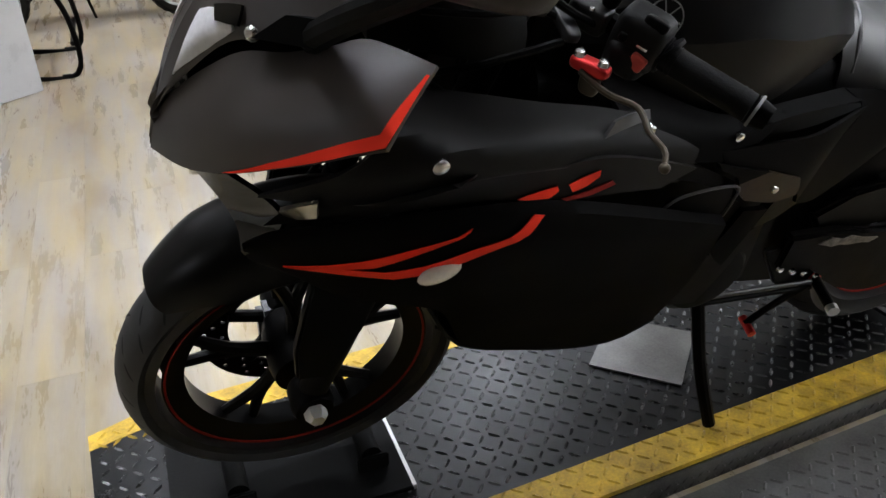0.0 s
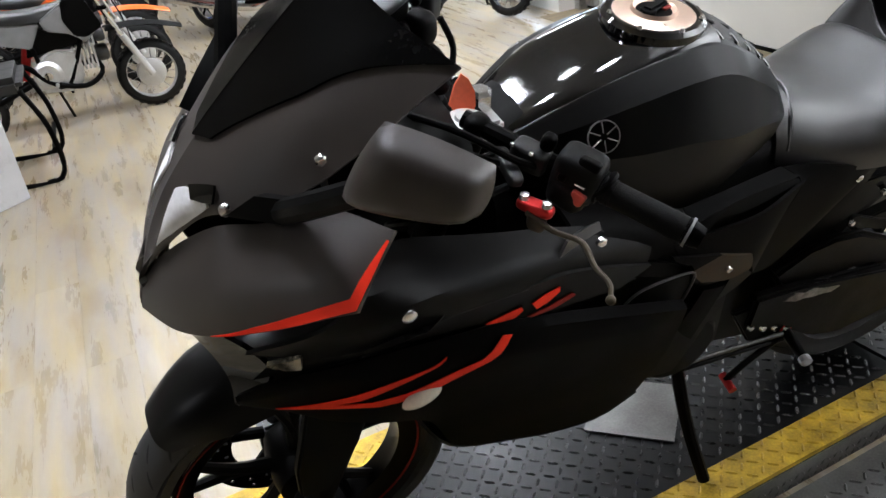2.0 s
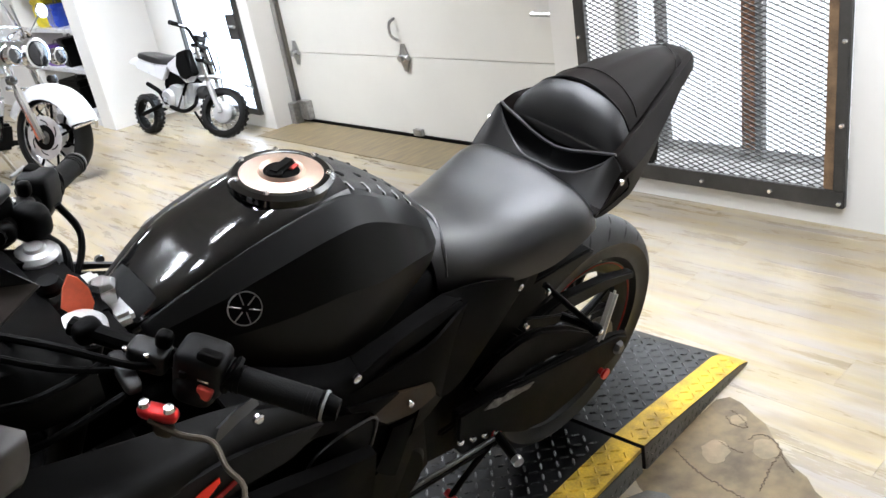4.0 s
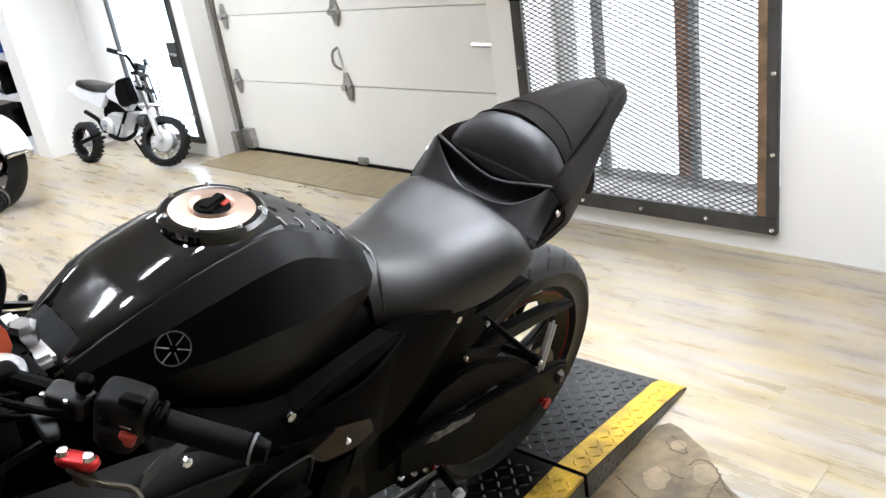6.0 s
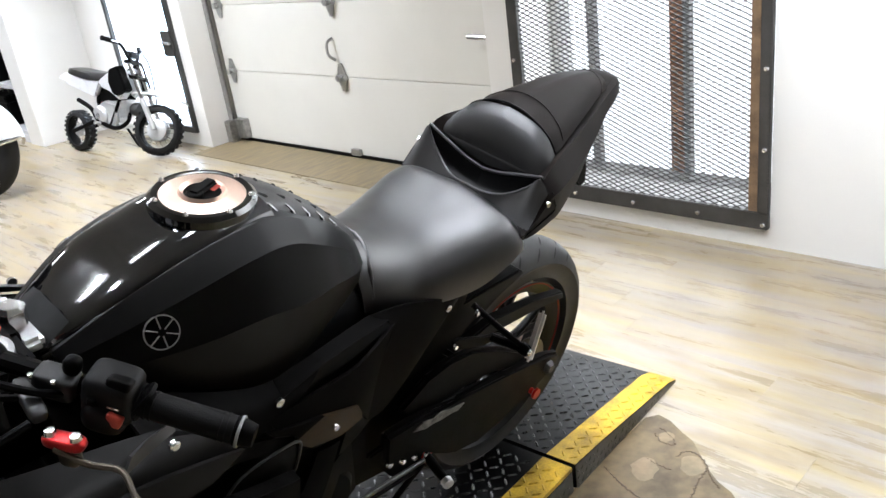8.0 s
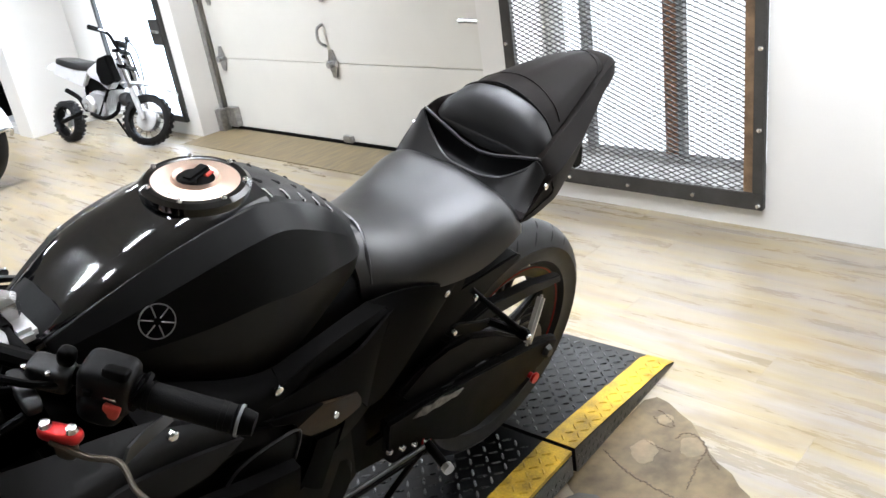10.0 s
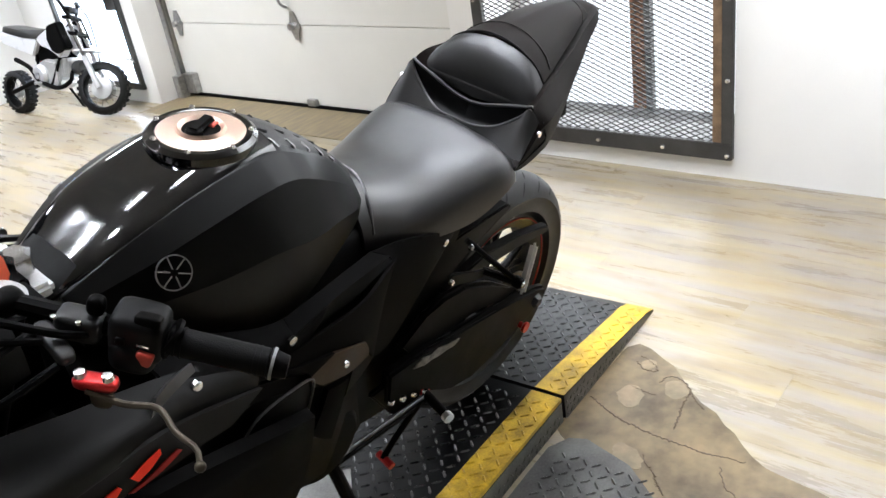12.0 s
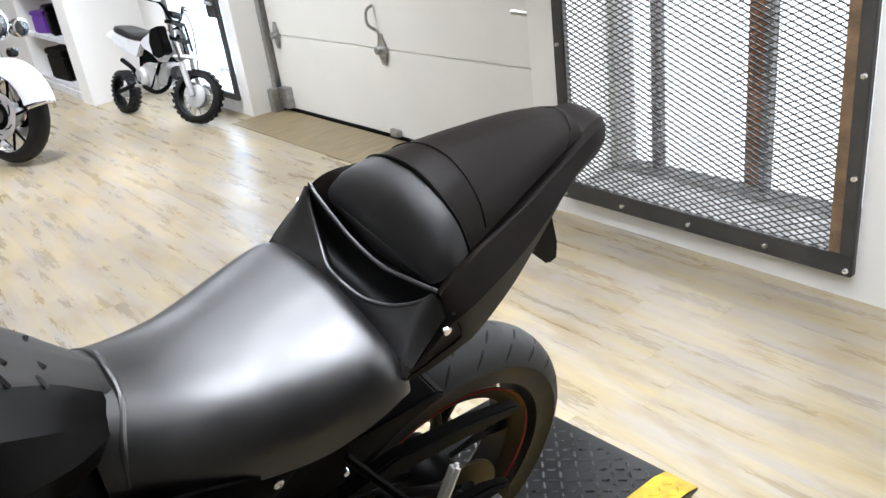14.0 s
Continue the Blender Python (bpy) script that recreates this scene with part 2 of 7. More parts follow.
def spline(pts, n):
    """n points along a smooth line through pts."""
    P = [Vector(p) for p in pts]
    if len(P) == 2:
        return [P[0].lerp(P[1], i / (n - 1)) for i in range(n)]
    L = [0]
    for a, b in zip(P, P[1:]):
        L.append(L[-1] + (b - a).length)
    out = []
    for i in range(n):
        d = L[-1] * i / (n - 1)
        k = max(j for j in range(len(P) - 1) if L[j] <= d + 1e-9)
        u = (d - L[k]) / max(1e-9, L[k + 1] - L[k])
        p0, p1, p2, p3 = P[max(0, k - 1)], P[k], P[k + 1], P[min(len(P) - 1, k + 2)]
        out.append(0.5 * (2 * p1 + (p2 - p0) * u + (2 * p0 - 5 * p1 + 4 * p2 - p3) * u * u + (3 * p1 - p0 - 3 * p2 + p3) * u ** 3))
    return out


def grid(bm, rows, ring=False, cap=False):
    vs = [[bm.verts.new(p) for p in r] for r in rows]
    for a, b in zip(vs, vs[1:]):
        for i in range(len(a) - (0 if ring else 1)):
            k = (i + 1) % len(a)
            bm.faces.new((a[i], a[k], b[k], b[i]))
    if cap:
        bm.faces.new(vs[0])
        bm.faces.new(vs[-1][::-1])
    return vs


def thicken(bm, depth):
    """Gives an open sheet real thickness."""
    bmesh.ops.recalc_face_normals(bm, faces=bm.faces)
    bm.normal_update()
    bmesh.ops.solidify(bm, geom=bm.faces[:], thickness=depth)


def prism(name, outline, z0, z1, mat, parent=None, label=""):
    """A flat plate: an outline of (x, y) between two heights."""
    bm = bmesh.new()
    lo = [bm.verts.new((x, y, z0)) for x, y in outline]
    hi = [bm.verts.new((x, y, z1)) for x, y in outline]
    bm.faces.new(lo[::-1])
    bm.faces.new(hi)
    for i in range(len(lo)):
        j = (i + 1) % len(lo)
        bm.faces.new((lo[i], lo[j], hi[j], hi[i]))
    return part(name, bm, mat, parent, label, 30)


def left(p):
    return Vector((p[0], -p[1], p[2]))


def right(p):
    return Vector((p[0], p[1], p[2]))


def panel(name, rails, mat, parent, side=left, n=18, m=4, thick=0.006, smooth=True, label="", lift=0.0, straight=False):
    """A shaped panel stretched over two or more rails of (x, half width, height), with real thickness."""
    R = [[side(p) for p in r] for r in rails] if straight else [spline([side(p) for p in r], n) for r in rails]
    n = len(R[0])
    cols = [spline([r[i] for r in R], (len(R) - 1) * m + 1) if smooth else [r[i] for r in R] for i in range(n)]
    bm = bmesh.new()
    grid(bm, cols)
    bmesh.ops.recalc_face_normals(bm, faces=bm.faces)
    mid = sum((f.normal for f in bm.faces), Vector())
    out = side((0, 1, 0.3))
    if mid.dot(out) < 0:
        bmesh.ops.reverse_faces(bm, faces=bm.faces)
    bm.normal_update()
    if lift:
        for v in list(bm.verts):
            v.co += v.normal * lift
    bmesh.ops.solidify(bm, geom=bm.faces[:], thickness=thick)
    return part(name, bm, mat, parent, label)


def skin(rails, side, n=61, k=41):
    """A fine net of points over rails of (x, half width, height)."""
    R = [spline([side(p) for p in r], n) for r in rails]
    return [spline([r[i] for r in R], k) for i in range(n)]


def on_skin(net, u, v):
    """The point of a net at u along it and v across it, both 0 to 1, and the outward normal there."""
    n, k = len(net) - 1, len(net[0]) - 1
    i, j = min(n - 1, int(u * n)), min(k - 1, int(v * k))
    a, b = u * n - i, v * k - j
    p, q, r, w = net[i][j], net[i + 1][j], net[i][j + 1], net[i + 1][j + 1]
    nrm = (q - p).cross(r - p).normalized()
    mid = net[n // 2][k // 2]
    if nrm.dot(Vector((-0.25, math.copysign(1, mid.y), 0.5))) < 0:
        nrm = -nrm
    return (p * (1 - a) + q * a) * (1 - b) + (r * (1 - a) + w * a) * b, nrm


def decal(name, net, outer, inner, mat, parent, label="", lift=0.003, thick=0.0015, n=25, across=5, smooth=False):
    """A thin shaped piece lying on a net, between two edges given as (u, v)."""
    def edge(pts):
        if smooth:
            return [(p.x, p.y) for p in spline([(*p, 0) for p in pts], n)]
        out = []
        for i in range(n):
            f = i / (n - 1) * (len(pts) - 1)
            j = min(len(pts) - 2, int(f))
            f -= j
            out.append((pts[j][0] * (1 - f) + pts[j + 1][0] * f, pts[j][1] * (1 - f) + pts[j + 1][1] * f))
        return out
    rows = []
    for (u0, v0), (u1, v1) in zip(edge(outer), edge(inner)):
        row = []
        for c in range(across):
            f = c / (across - 1)
            p, nrm = on_skin(net, min(1, max(0, u0 + (u1 - u0) * f)), min(1, max(0, v0 + (v1 - v0) * f)))
            row.append(p + nrm * lift)
        rows.append(row)
    bm = bmesh.new()
    grid(bm, rows)
    thicken(bm, thick)
    return part(name, bm, mat, parent, label)


def tube(name, pts, radius, mat, parent=None, n=14, seg=10, label="", taper=1.0):
    P = spline(pts, n if len(pts) > 2 else 2)
    bm = bmesh.new()
    rows = []
    up = Vector((0.31, 0.17, 0.93))
    for i, p in enumerate(P):
        d = (P[min(i + 1, len(P) - 1)] - P[max(i - 1, 0)]).normalized()
        a = d.cross(up).normalized()
        b = d.cross(a)
        r = radius * (1 + (taper - 1) * i / (len(P) - 1))
        rows.append([p + r * (math.cos(t) * a + math.sin(t) * b) for t in (2 * math.pi * k / seg for k in range(seg))])
    grid(bm, rows, ring=True, cap=True)
    return part(name, bm, mat, parent, label)


def lathe(name, profile, mat, parent=None, at=(0, 0, 0), axis="y", seg=48, label="", closed=True):
    """Turns a profile of (radius, offset along the axis) about the axis."""
    bm = bmesh.new()
    rows = []
    for k in range(seg):
        t = 2 * math.pi * k / seg
        c, s = math.cos(t), math.sin(t)
        row = []
        for r, o in profile:
            p = {"y": (r * c, o, r * s), "z": (r * c, r * s, o), "x": (o, r * c, r * s)}[axis]
            row.append(Vector(p) + Vector(at))
        rows.append(row)
    rows.append(rows[0])
    vs = [[bm.verts.new(p) for p in r] for r in rows[:-1]]
    vs.append(vs[0])
    k = len(profile)
    for a, b in zip(vs, vs[1:]):
        for i in range(k if closed else k - 1):
            j = (i + 1) % k
            try:
                bm.faces.new((a[i], a[j], b[j], b[i]))
            except ValueError:
                pass
    bmesh.ops.remove_doubles(bm, verts=bm.verts, dist=1e-5)
    return part(name, bm, mat, parent, label)


def box(bm, c, size, m=None, bevel=0.0):
    r = bmesh.ops.create_cube(bm, size=1, matrix=(m or Matrix()) @ Matrix.Translation(c) @ Matrix.Diagonal((*size, 1)))
    if bevel:
        es = list({e for v in r["verts"] for e in v.link_edges})
        bmesh.ops.bevel(bm, geom=es, offset=bevel, segments=2, affect="EDGES")
    return bm


def block(name, lo, hi, mat, parent=None, bevel=0.0, label="", m=None):
    c = [(a + b) / 2 for a, b in zip(lo, hi)]
    return part(name, box(bmesh.new(), c, [b - a for a, b in zip(lo, hi)], m, bevel), mat, parent, label)


def slab(name, outline, s0, s1, mat, parent, label="", bevel=0.004):
    """An upright plate: an outline of (x, height) between two offsets across the bike (minus: its left)."""
    bm = bmesh.new()
    a = [bm.verts.new((x, s0, w)) for x, w in outline]
    b = [bm.verts.new((x, s1, w)) for x, w in outline]
    bm.faces.new(a)
    bm.faces.new(b[::-1])
    for i in range(len(a)):
        j = (i + 1) % len(a)
        bm.faces.new((a[j], a[i], b[i], b[j]))
    if bevel:
        bmesh.ops.bevel(bm, geom=bm.edges[:], offset=bevel, segments=2, affect="EDGES")
    return part(name, bm, mat, parent, label)


def pod(name, size, m, mat, parent, label="", e=0.5, taper=0.0):
    """A rounded housing: a box with fully softened edges, narrowing downwards by taper."""
    bm = bmesh.new()

    def p(v):
        return math.copysign(abs(v) ** e, v)
    rows = []
    for i in range(11):
        lat = math.pi * (i / 10 - 0.5) * 0.998
        row = []
        for j in range(20):
            lon = 2 * math.pi * j / 20
            z = p(math.sin(lat))
            k = (1 - taper * (1 - z) / 2) / 2
            row.append(m @ Vector((size[0] * k * p(math.cos(lat)) * p(math.cos(lon)), size[1] * k * p(math.cos(lat)) * p(math.sin(lon)), size[2] / 2 * z)))
        rows.append(row)
    grid(bm, rows, ring=True, cap=True)
    return part(name, bm, mat, parent, label, 60)


def loft(name, sections, mat, parent, n=26, label="", fine=3, cap=True, hard=0):
    """A body symmetric about the middle plane: sections of (x, [(half width, height), ...]) from the top to the bottom, smoothed both ways."""
    k = len(sections[0][1])
    lines = [spline([(x, *pts[i]) for x, pts in sections], n) for i in range(k)]
    bm = bmesh.new()
    rows = []
    for j in range(n):
        half = [l[j] for l in lines] if hard else spline([l[j] for l in lines], (k - 1) * fine + 1)
        rows.append([right(p) for p in half] + [left(p) for p in half[::-1] if p[1] > 1e-4])
    size = min(len(r) for r in rows)
    grid(bm, [r[:size] for r in rows], ring=True, cap=cap)
    return part(name, bm, mat, parent, label, hard or 50)

# ---- the room ----
def wall_piece(name, lo, hi, label, mat=WHITE):
    return tagged(block(name, lo, hi, mat), label, "wall", kind="structure")


tagged(block("floor", (-10, -10, -0.06), (2.9, 11, -0.008), GROUT), "showroom floor under pale wood-look vinyl planks", "floor", kind="structure")
floor = bpy.data.objects["floor"]
tagged(block("ceiling", (-10, -10, 3.2), (2.9, 11, 3.3), CEIL), "plain dark showroom ceiling", "ceiling", kind="structure")
DOOR_R, DOOR_L, WX, DX = 1.34, 4.06, 2.33, 2.56
W1 = (-0.02, 1.18, 0.085, 2.08)
W2 = (4.20, 5.16, 0.10, 2.08)
wall_piece("wall_east_1", (WX, -10, 0), (WX + 0.3, W1[0], 3.2), "white painted wall beside the caged window")
wall_piece("wall_east_2", (WX, W1[0], 0), (WX + 0.3, W1[1], W1[2]), "white painted wall under the caged window")
wall_piece("wall_east_3", (WX, W1[0], W1[3]), (WX + 0.3, W1[1], 3.2), "white painted wall over the caged window")
wall_piece("wall_east_4", (WX, W1[1], 0), (WX + 0.3, DOOR_R, 3.2), "white wall between window and garage door")
wall_piece("wall_east_5", (WX, DOOR_R, 2.3), (WX + 0.3, DOOR_L, 3.2), "white wall over the garage door")
wall_piece("wall_east_6", (WX, DOOR_L, 0), (WX + 0.3, W2[0], 3.2), "white wall pillar beside the garage door")
wall_piece("wall_east_7", (WX, W2[0], 0), (WX + 0.3, W2[1], W2[2]), "white wall under the far plain window")
wall_piece("wall_east_8", (WX, W2[0], W2[3]), (WX + 0.3, W2[1], 3.2), "white wall over the far plain window")
wall_piece("wall_east_9", (WX, W2[1], 0), (WX + 0.3, 5.74, 3.2), "white wall beyond the far plain window")
wall_piece("wall_niche", (1.77, 5.74, 0), (WX + 0.3, 6.02, 3.2), "white wall end beside the display shelves")
wall_piece("wall_shelf_back", (2.12, 6.02, 0), (2.3, 7.35, 3.2), "white back wall behind the shelves")
wall_piece("wall_shelf_end", (1.77, 7.35, 0), (2.3, 11, 3.2), "white wall past the display shelves")
wall_piece("wall_north", (-10, 10.8, 0), (2.3, 11, 3.2), "white far wall of the showroom")
wall_piece("wall_south", (-10, -10, 0), (WX, -9.8, 3.2), "white wall behind the lift")
wall_piece("wall_west", (-10, -9.8, 0), (-9.8, 10.8, 3.2), "white wall at the far side of the showroom")

# display shelves in the recess
shelf_unit = thing("display_shelf", pose(0, 0, 0), "white built-in shelves with boxes and bags", "shelf")
for z in (0.06, 0.45, 0.80, 1.16, 1.55, 1.95):
    block("shelf_board", (1.80, 6.02, z), (2.12, 7.35, z + 0.035), PLAINWHITE, shelf_unit, 0.003)
block("plinth", (1.79, 6.02, 0), (2.12, 7.35, 0.06), PLAINWHITE, shelf_unit)


def shelf_case(name, x, y, z, sx, sy, sz, mat, label, cat, turn=0):
    t = thing(name, pose(x, y, z, 0, 0, turn), label, cat)
    block("body", (-sx / 2, -sy / 2, 0), (sx / 2, sy / 2, sz * 0.8), mat, t, 0.012)
    block("lid", (-sx / 2 - 0.006, -sy / 2 - 0.006, sz * 0.8), (sx / 2 + 0.006, sy / 2 + 0.006, sz), mat, t, 0.01)
    tube("handle", [(-0.02, -0.06, sz), (-0.02, -0.04, sz + 0.03), (-0.02, 0.04, sz + 0.03), (-0.02, 0.06, sz)], 0.006, GREYPL, t)
    return t


shelf_case("storage_case", 1.95, 6.72, 0.095, 0.26, 0.42, 0.27, PLASTIC, "black plastic storage case on the low shelf", "case", 4)
shelf_case("helmet_box", 1.95, 6.62, 0.485, 0.22, 0.22, 0.25, PLASTIC, "black box on the white shelf", "box", -8)
shelf_case("purple_box", 1.93, 6.95, 0.485, 0.2, 0.24, 0.19, PURPLE, "small purple box on the white shelf", "box", 12)
shelf_case("yellow_bag", 1.95, 6.95, 0.835, 0.2, 0.26, 0.25, YELLOWBOX, "yellow and black bag on the upper shelf", "bag", 6)
shelf_case("blue_box", 1.95, 6.68, 0.835, 0.2, 0.26, 0.2, BLUE, "blue box on the upper shelf", "box", -5)


def diamond_mesh(y0, y1, z0, z1, wide, tall, bar):
    """Expanded metal: two families of slanting strands, cut to the opening."""
    bm = bmesh.new()
    slope = tall / wide
    for sign in (1, -1):
        c = z0 - slope * (y1 - y0)
        while c < z1 + slope * (y1 - y0):
            ya, yb = y0, y1
            base = c
            za = base + (0 if sign > 0 else slope * (y1 - y0))
            zb = base + (slope * (y1 - y0) if sign > 0 else 0)
            lo, hi = 0.0, 1.0
            d = zb - za
            t1, t2 = sorted(((z0 - za) / d, (z1 - za) / d))
            lo, hi = max(0, t1), min(1, t2)
            if hi - lo > 0.01:
                p = Vector((0, ya + (yb - ya) * lo, za + d * lo))
                q = Vector((0, ya + (yb - ya) * hi, za + d * hi))
                w = Vector((0, 0, bar))
                th = Vector((0.0025, 0, 0))
                vs = [bm.verts.new(v) for v in (p - w - th, p + w - th, q + w - th, q - w - th, p - w + th, p + w + th, q + w + th, q - w + th)]
                for f in ((0, 1, 2, 3), (7, 6, 5, 4), (0, 4, 5, 1), (2, 6, 7, 3), (1, 5, 6, 2), (3, 7, 4, 0)):
                    bm.faces.new([vs[i] for i in f])
            c += tall
    return bm


def caged_window(name, W, label, rust):
    y0, y1, z0, z1 = W
    win = thing(name, pose(WX, 0, 0), label, "window", kind="structure")
    f = 0.07
    block("frame_sill", (-0.028, y0, z0), (0.0, y1, z0 + f), DULLSTEEL, win, 0.003)
    block("frame_head", (-0.028, y0, z1 - f), (0.0, y1, z1), DULLSTEEL, win, 0.003)
    block("frame_jamb", (-0.028, y0, z0 + f), (0.0, y0 + f * 0.6, z1 - f), DULLSTEEL, win, 0.003)
    block("frame_jamb", (-0.028, y1 - f * 0.8, z0 + f), (0.0, y1, z1 - f), DULLSTEEL, win, 0.003)
    block("angle_bar", (-0.022, y0 + f * 0.6, z0 + f), (0.006, y0 + f * 0.6 + 0.038, z1 - f), rust, win, 0.002, "rust-stained angle bar")
    mesh = part("grille", diamond_mesh(y0 + 0.05, y1 - 0.05, z0 + 0.05, z1 - 0.05, 0.047, 0.0205, 0.002), DULLSTEEL, win, "dark expanded-metal grille")
    mesh.location = (-0.012, 0, 0)
    for i in range(7):
        z = z0 + 0.02 + i * 0.305
        if z < z1:
            lathe("bolt", [(0, -0.036), (0.008, -0.035), (0.011, -0.028), (0, -0.028)], SILVER, win, (0, y0 + 0.018, z), "x", 10)
            lathe("bolt", [(0, -0.036), (0.008, -0.035), (0.011, -0.028), (0, -0.028)], SILVER, win, (0, y1 - 0.02, z), "x", 10)
    for i in range(4):
        lathe("bolt", [(0, -0.036), (0.008, -0.035), (0.011, -0.028), (0, -0.028)], SILVER, win, (0, y0 + (0.24 + 0.25 * i) * (y1 - y0), z0 + 0.03), "x", 10)
    block("reveal_sill", (0.01, y0, z0 - 0.002), (0.42, y1, z0 + 0.03), CONCRETE, win)
    block("outer_post", (0.40, y0 + (y1 - y0) * 0.47, z0), (0.46, y0 + (y1 - y0) * 0.47 + 0.075, z1), POSTWOOD, win, 0.003, "brown wooden post outside")
    block("outer_track", (0.36, y0 + (y1 - y0) * 0.47 - 0.045, z0 + 0.03), (0.40, y0 + (y1 - y0) * 0.47 - 0.012, z1), GREYPL, win, 0.003)
    block("outer_track", (0.36, y1 - 0.2, z0 + 0.03), (0.40, y1 - 0.155, z1), GREYPL, win, 0.003)
    block("pane", (0.33, y0, z0 + 0.03), (0.334, y1, z1), glass("window_glass"), win).visible_shadow = False
    block("latch_box", (-0.07, y1 - 0.17, z0 + 0.93), (-0.028, y1 - 0.02, z0 + 1.10), PLASTIC, win, 0.006)
    tube("latch_bolt", [(-0.05, y1 - 0.06, z0 + 1.0), (-0.05, y1 + 0.06, z0 + 1.0)], 0.011, ZINC, win)
    return win


caged_window("window_1", W1, "tall window behind a bolted dark steel grille", RUST)


def plain_window(name, W, label):
    """A tall clear window in a thin black frame with a pale mullion and a latch plate."""
    y0, y1, z0, z1 = W
    win = thing(name, pose(WX, 0, 0), label, "window", kind="structure")
    f = 0.045
    block("frame_sill", (-0.028, y0, z0), (0.0, y1, z0 + f), DULLSTEEL, win, 0.003)
    block("frame_head", (-0.028, y0, z1 - f), (0.0, y1, z1), DULLSTEEL, win, 0.003)
    block("frame_jamb", (-0.028, y0, z0 + f), (0.0, y0 + f, z1 - f), DULLSTEEL, win, 0.003)
    block("frame_jamb", (-0.028, y1 - f * 0.7, z0 + f), (0.0, y1, z1 - f), DULLSTEEL, win, 0.003)
    mid = y0 + (y1 - y0) * 0.40
    block("mullion", (0.20, mid - 0.03, z0 + 0.03), (0.26, mid + 0.03, z1), GREYPL, win, 0.004, "pale window mullion")
    block("reveal_sill", (0.01, y0, z0 - 0.002), (0.42, y1, z0 + 0.03), PLAINWHITE, win)
    block("pane", (0.225, y0, z0 + 0.03), (0.229, mid - 0.03, z1), glass("window_glass"), win).visible_shadow = False
    block("pane", (0.225, mid + 0.03, z0 + 0.03), (0.229, y1, z1), glass("blue_tinted_glass", (0.66, 0.80, 1.0)), win, label="faintly blue pane").visible_shadow = False
    latch = block("latch_plate", (-0.040, y0 + 0.012, z0 + 0.56), (-0.028, y0 + 0.150, z0 + 0.74), DULLSTEEL, win, 0.003, "dark grey latch plate")
    tube("latch_handle", [(-0.055, y0 + 0.02, z0 + 0.655), (-0.055, y0 + 0.11, z0 + 0.66)], 0.011, ZINC, latch)
    return win


plain_window("window_2", W2, "tall clear window in a thin black frame by the small bike")
tagged(block("backdrop", (4.3, -3, -1), (4.32, 9, 5), SKYGLOW), "white overcast daylight outside the windows", "sky", kind="structure")

# sectional garage door
door = thing("door_1", pose(DX, 0, 0), "closed cream sectional garage door with zinc hinges", "door", kind="structure")
SEAMS = [0.02, 0.515, 0.965, 1.415, 1.865, 2.31]
for a, b in zip(SEAMS, SEAMS[1:]):
    bm = box(bmesh.new(), (0.022, (DOOR_R + DOOR_L) / 2, (a + b) / 2), (0.044, DOOR_L - DOOR_R - 0.06, b - a - 0.003), None, 0.004)
    part("door_panel", bm, DOORWHITE, door)
block("bottom_seal", (-0.012, DOOR_R + 0.03, 0.0), (0.04, DOOR_L - 0.03, 0.022), PLASTIC, door, 0.004)


def hinge(y, z):
    bm = bmesh.new()
    for sgn in (1, -1):
        vs = [bm.verts.new((-0.006, y + dy, z + sgn * dz)) for dy, dz in ((-0.042, 0.008), (0.042, 0.008), (0.016, 0.085), (-0.016, 0.085))]
        bm.faces.new(vs)
    thicken(bm, 0.006)
    r = bmesh.ops.create_cone(bm, cap_ends=True, segments=10, radius1=0.016, radius2=0.016, depth=0.085, matrix=pose(-0.014, y, z, 90, 0, 0))
    return part("hinge", bm, ZINC, door)


for y in (1.43, 2.72, 3.93):
    for z in (0.515, 0.965, 1.415, 1.865):
        hinge(y, z)
        lathe("roller", [(0, -0.03), (0.02, -0.03), (0.02, 0.01), (0, 0.01)], ZINC, door, (-0.02, y, z), "x", 12)
tube("pull_handle", [(-0.006, 2.76, 0.75), (-0.045, 2.765, 0.73), (-0.05, 2.765, 0.66), (-0.006, 2.76, 0.62)], 0.009, ZINC, door)
block("bottom_bracket", (-0.03, 2.66, 0.022), (0.0, 2.74, 0.065), ZINC, door, 0.004)
block("bottom_bracket", (-0.05, 3.88, 0.03), (0.0, 3.99, 0.17), ZINC, door, 0.004)
block("slide_lock", (-0.04, 1.40, 0.74), (0.0, 1.50, 0.80), ZINC, door, 0.006)
tube("lock_bar", [(-0.045, 1.49, 0.77), (-0.045, 1.62, 0.775)], 0.012, ZINC, door)
bm = bmesh.new()
box(bm, (-0.05, DOOR_L - 0.02, 1.2), (0.004, 0.05, 2.3))
box(bm, (-0.03, DOOR_L - 0.0, 1.2), (0.045, 0.004, 2.3))
part("roller_track", bm, ZINC, door)
bm = bmesh.new()
box(bm, (-0.05, DOOR_R + 0.02, 1.2), (0.004, 0.05, 2.3))
box(bm, (-0.03, DOOR_R + 0.002, 1.2), (0.045, 0.004, 2.3))
part("roller_track", bm, ZINC, door)
block("track_foot", (-0.1, DOOR_L - 0.07, 0.0), (-0.03, DOOR_L - 0.002, 0.16), ZINC, door, 0.004)
wall_piece("wall_east_10", (WX + 0.3, DOOR_R - 0.2, 0), (WX + 0.4, DOOR_L + 0.1, 3.2), "outer wall closing the door opening")

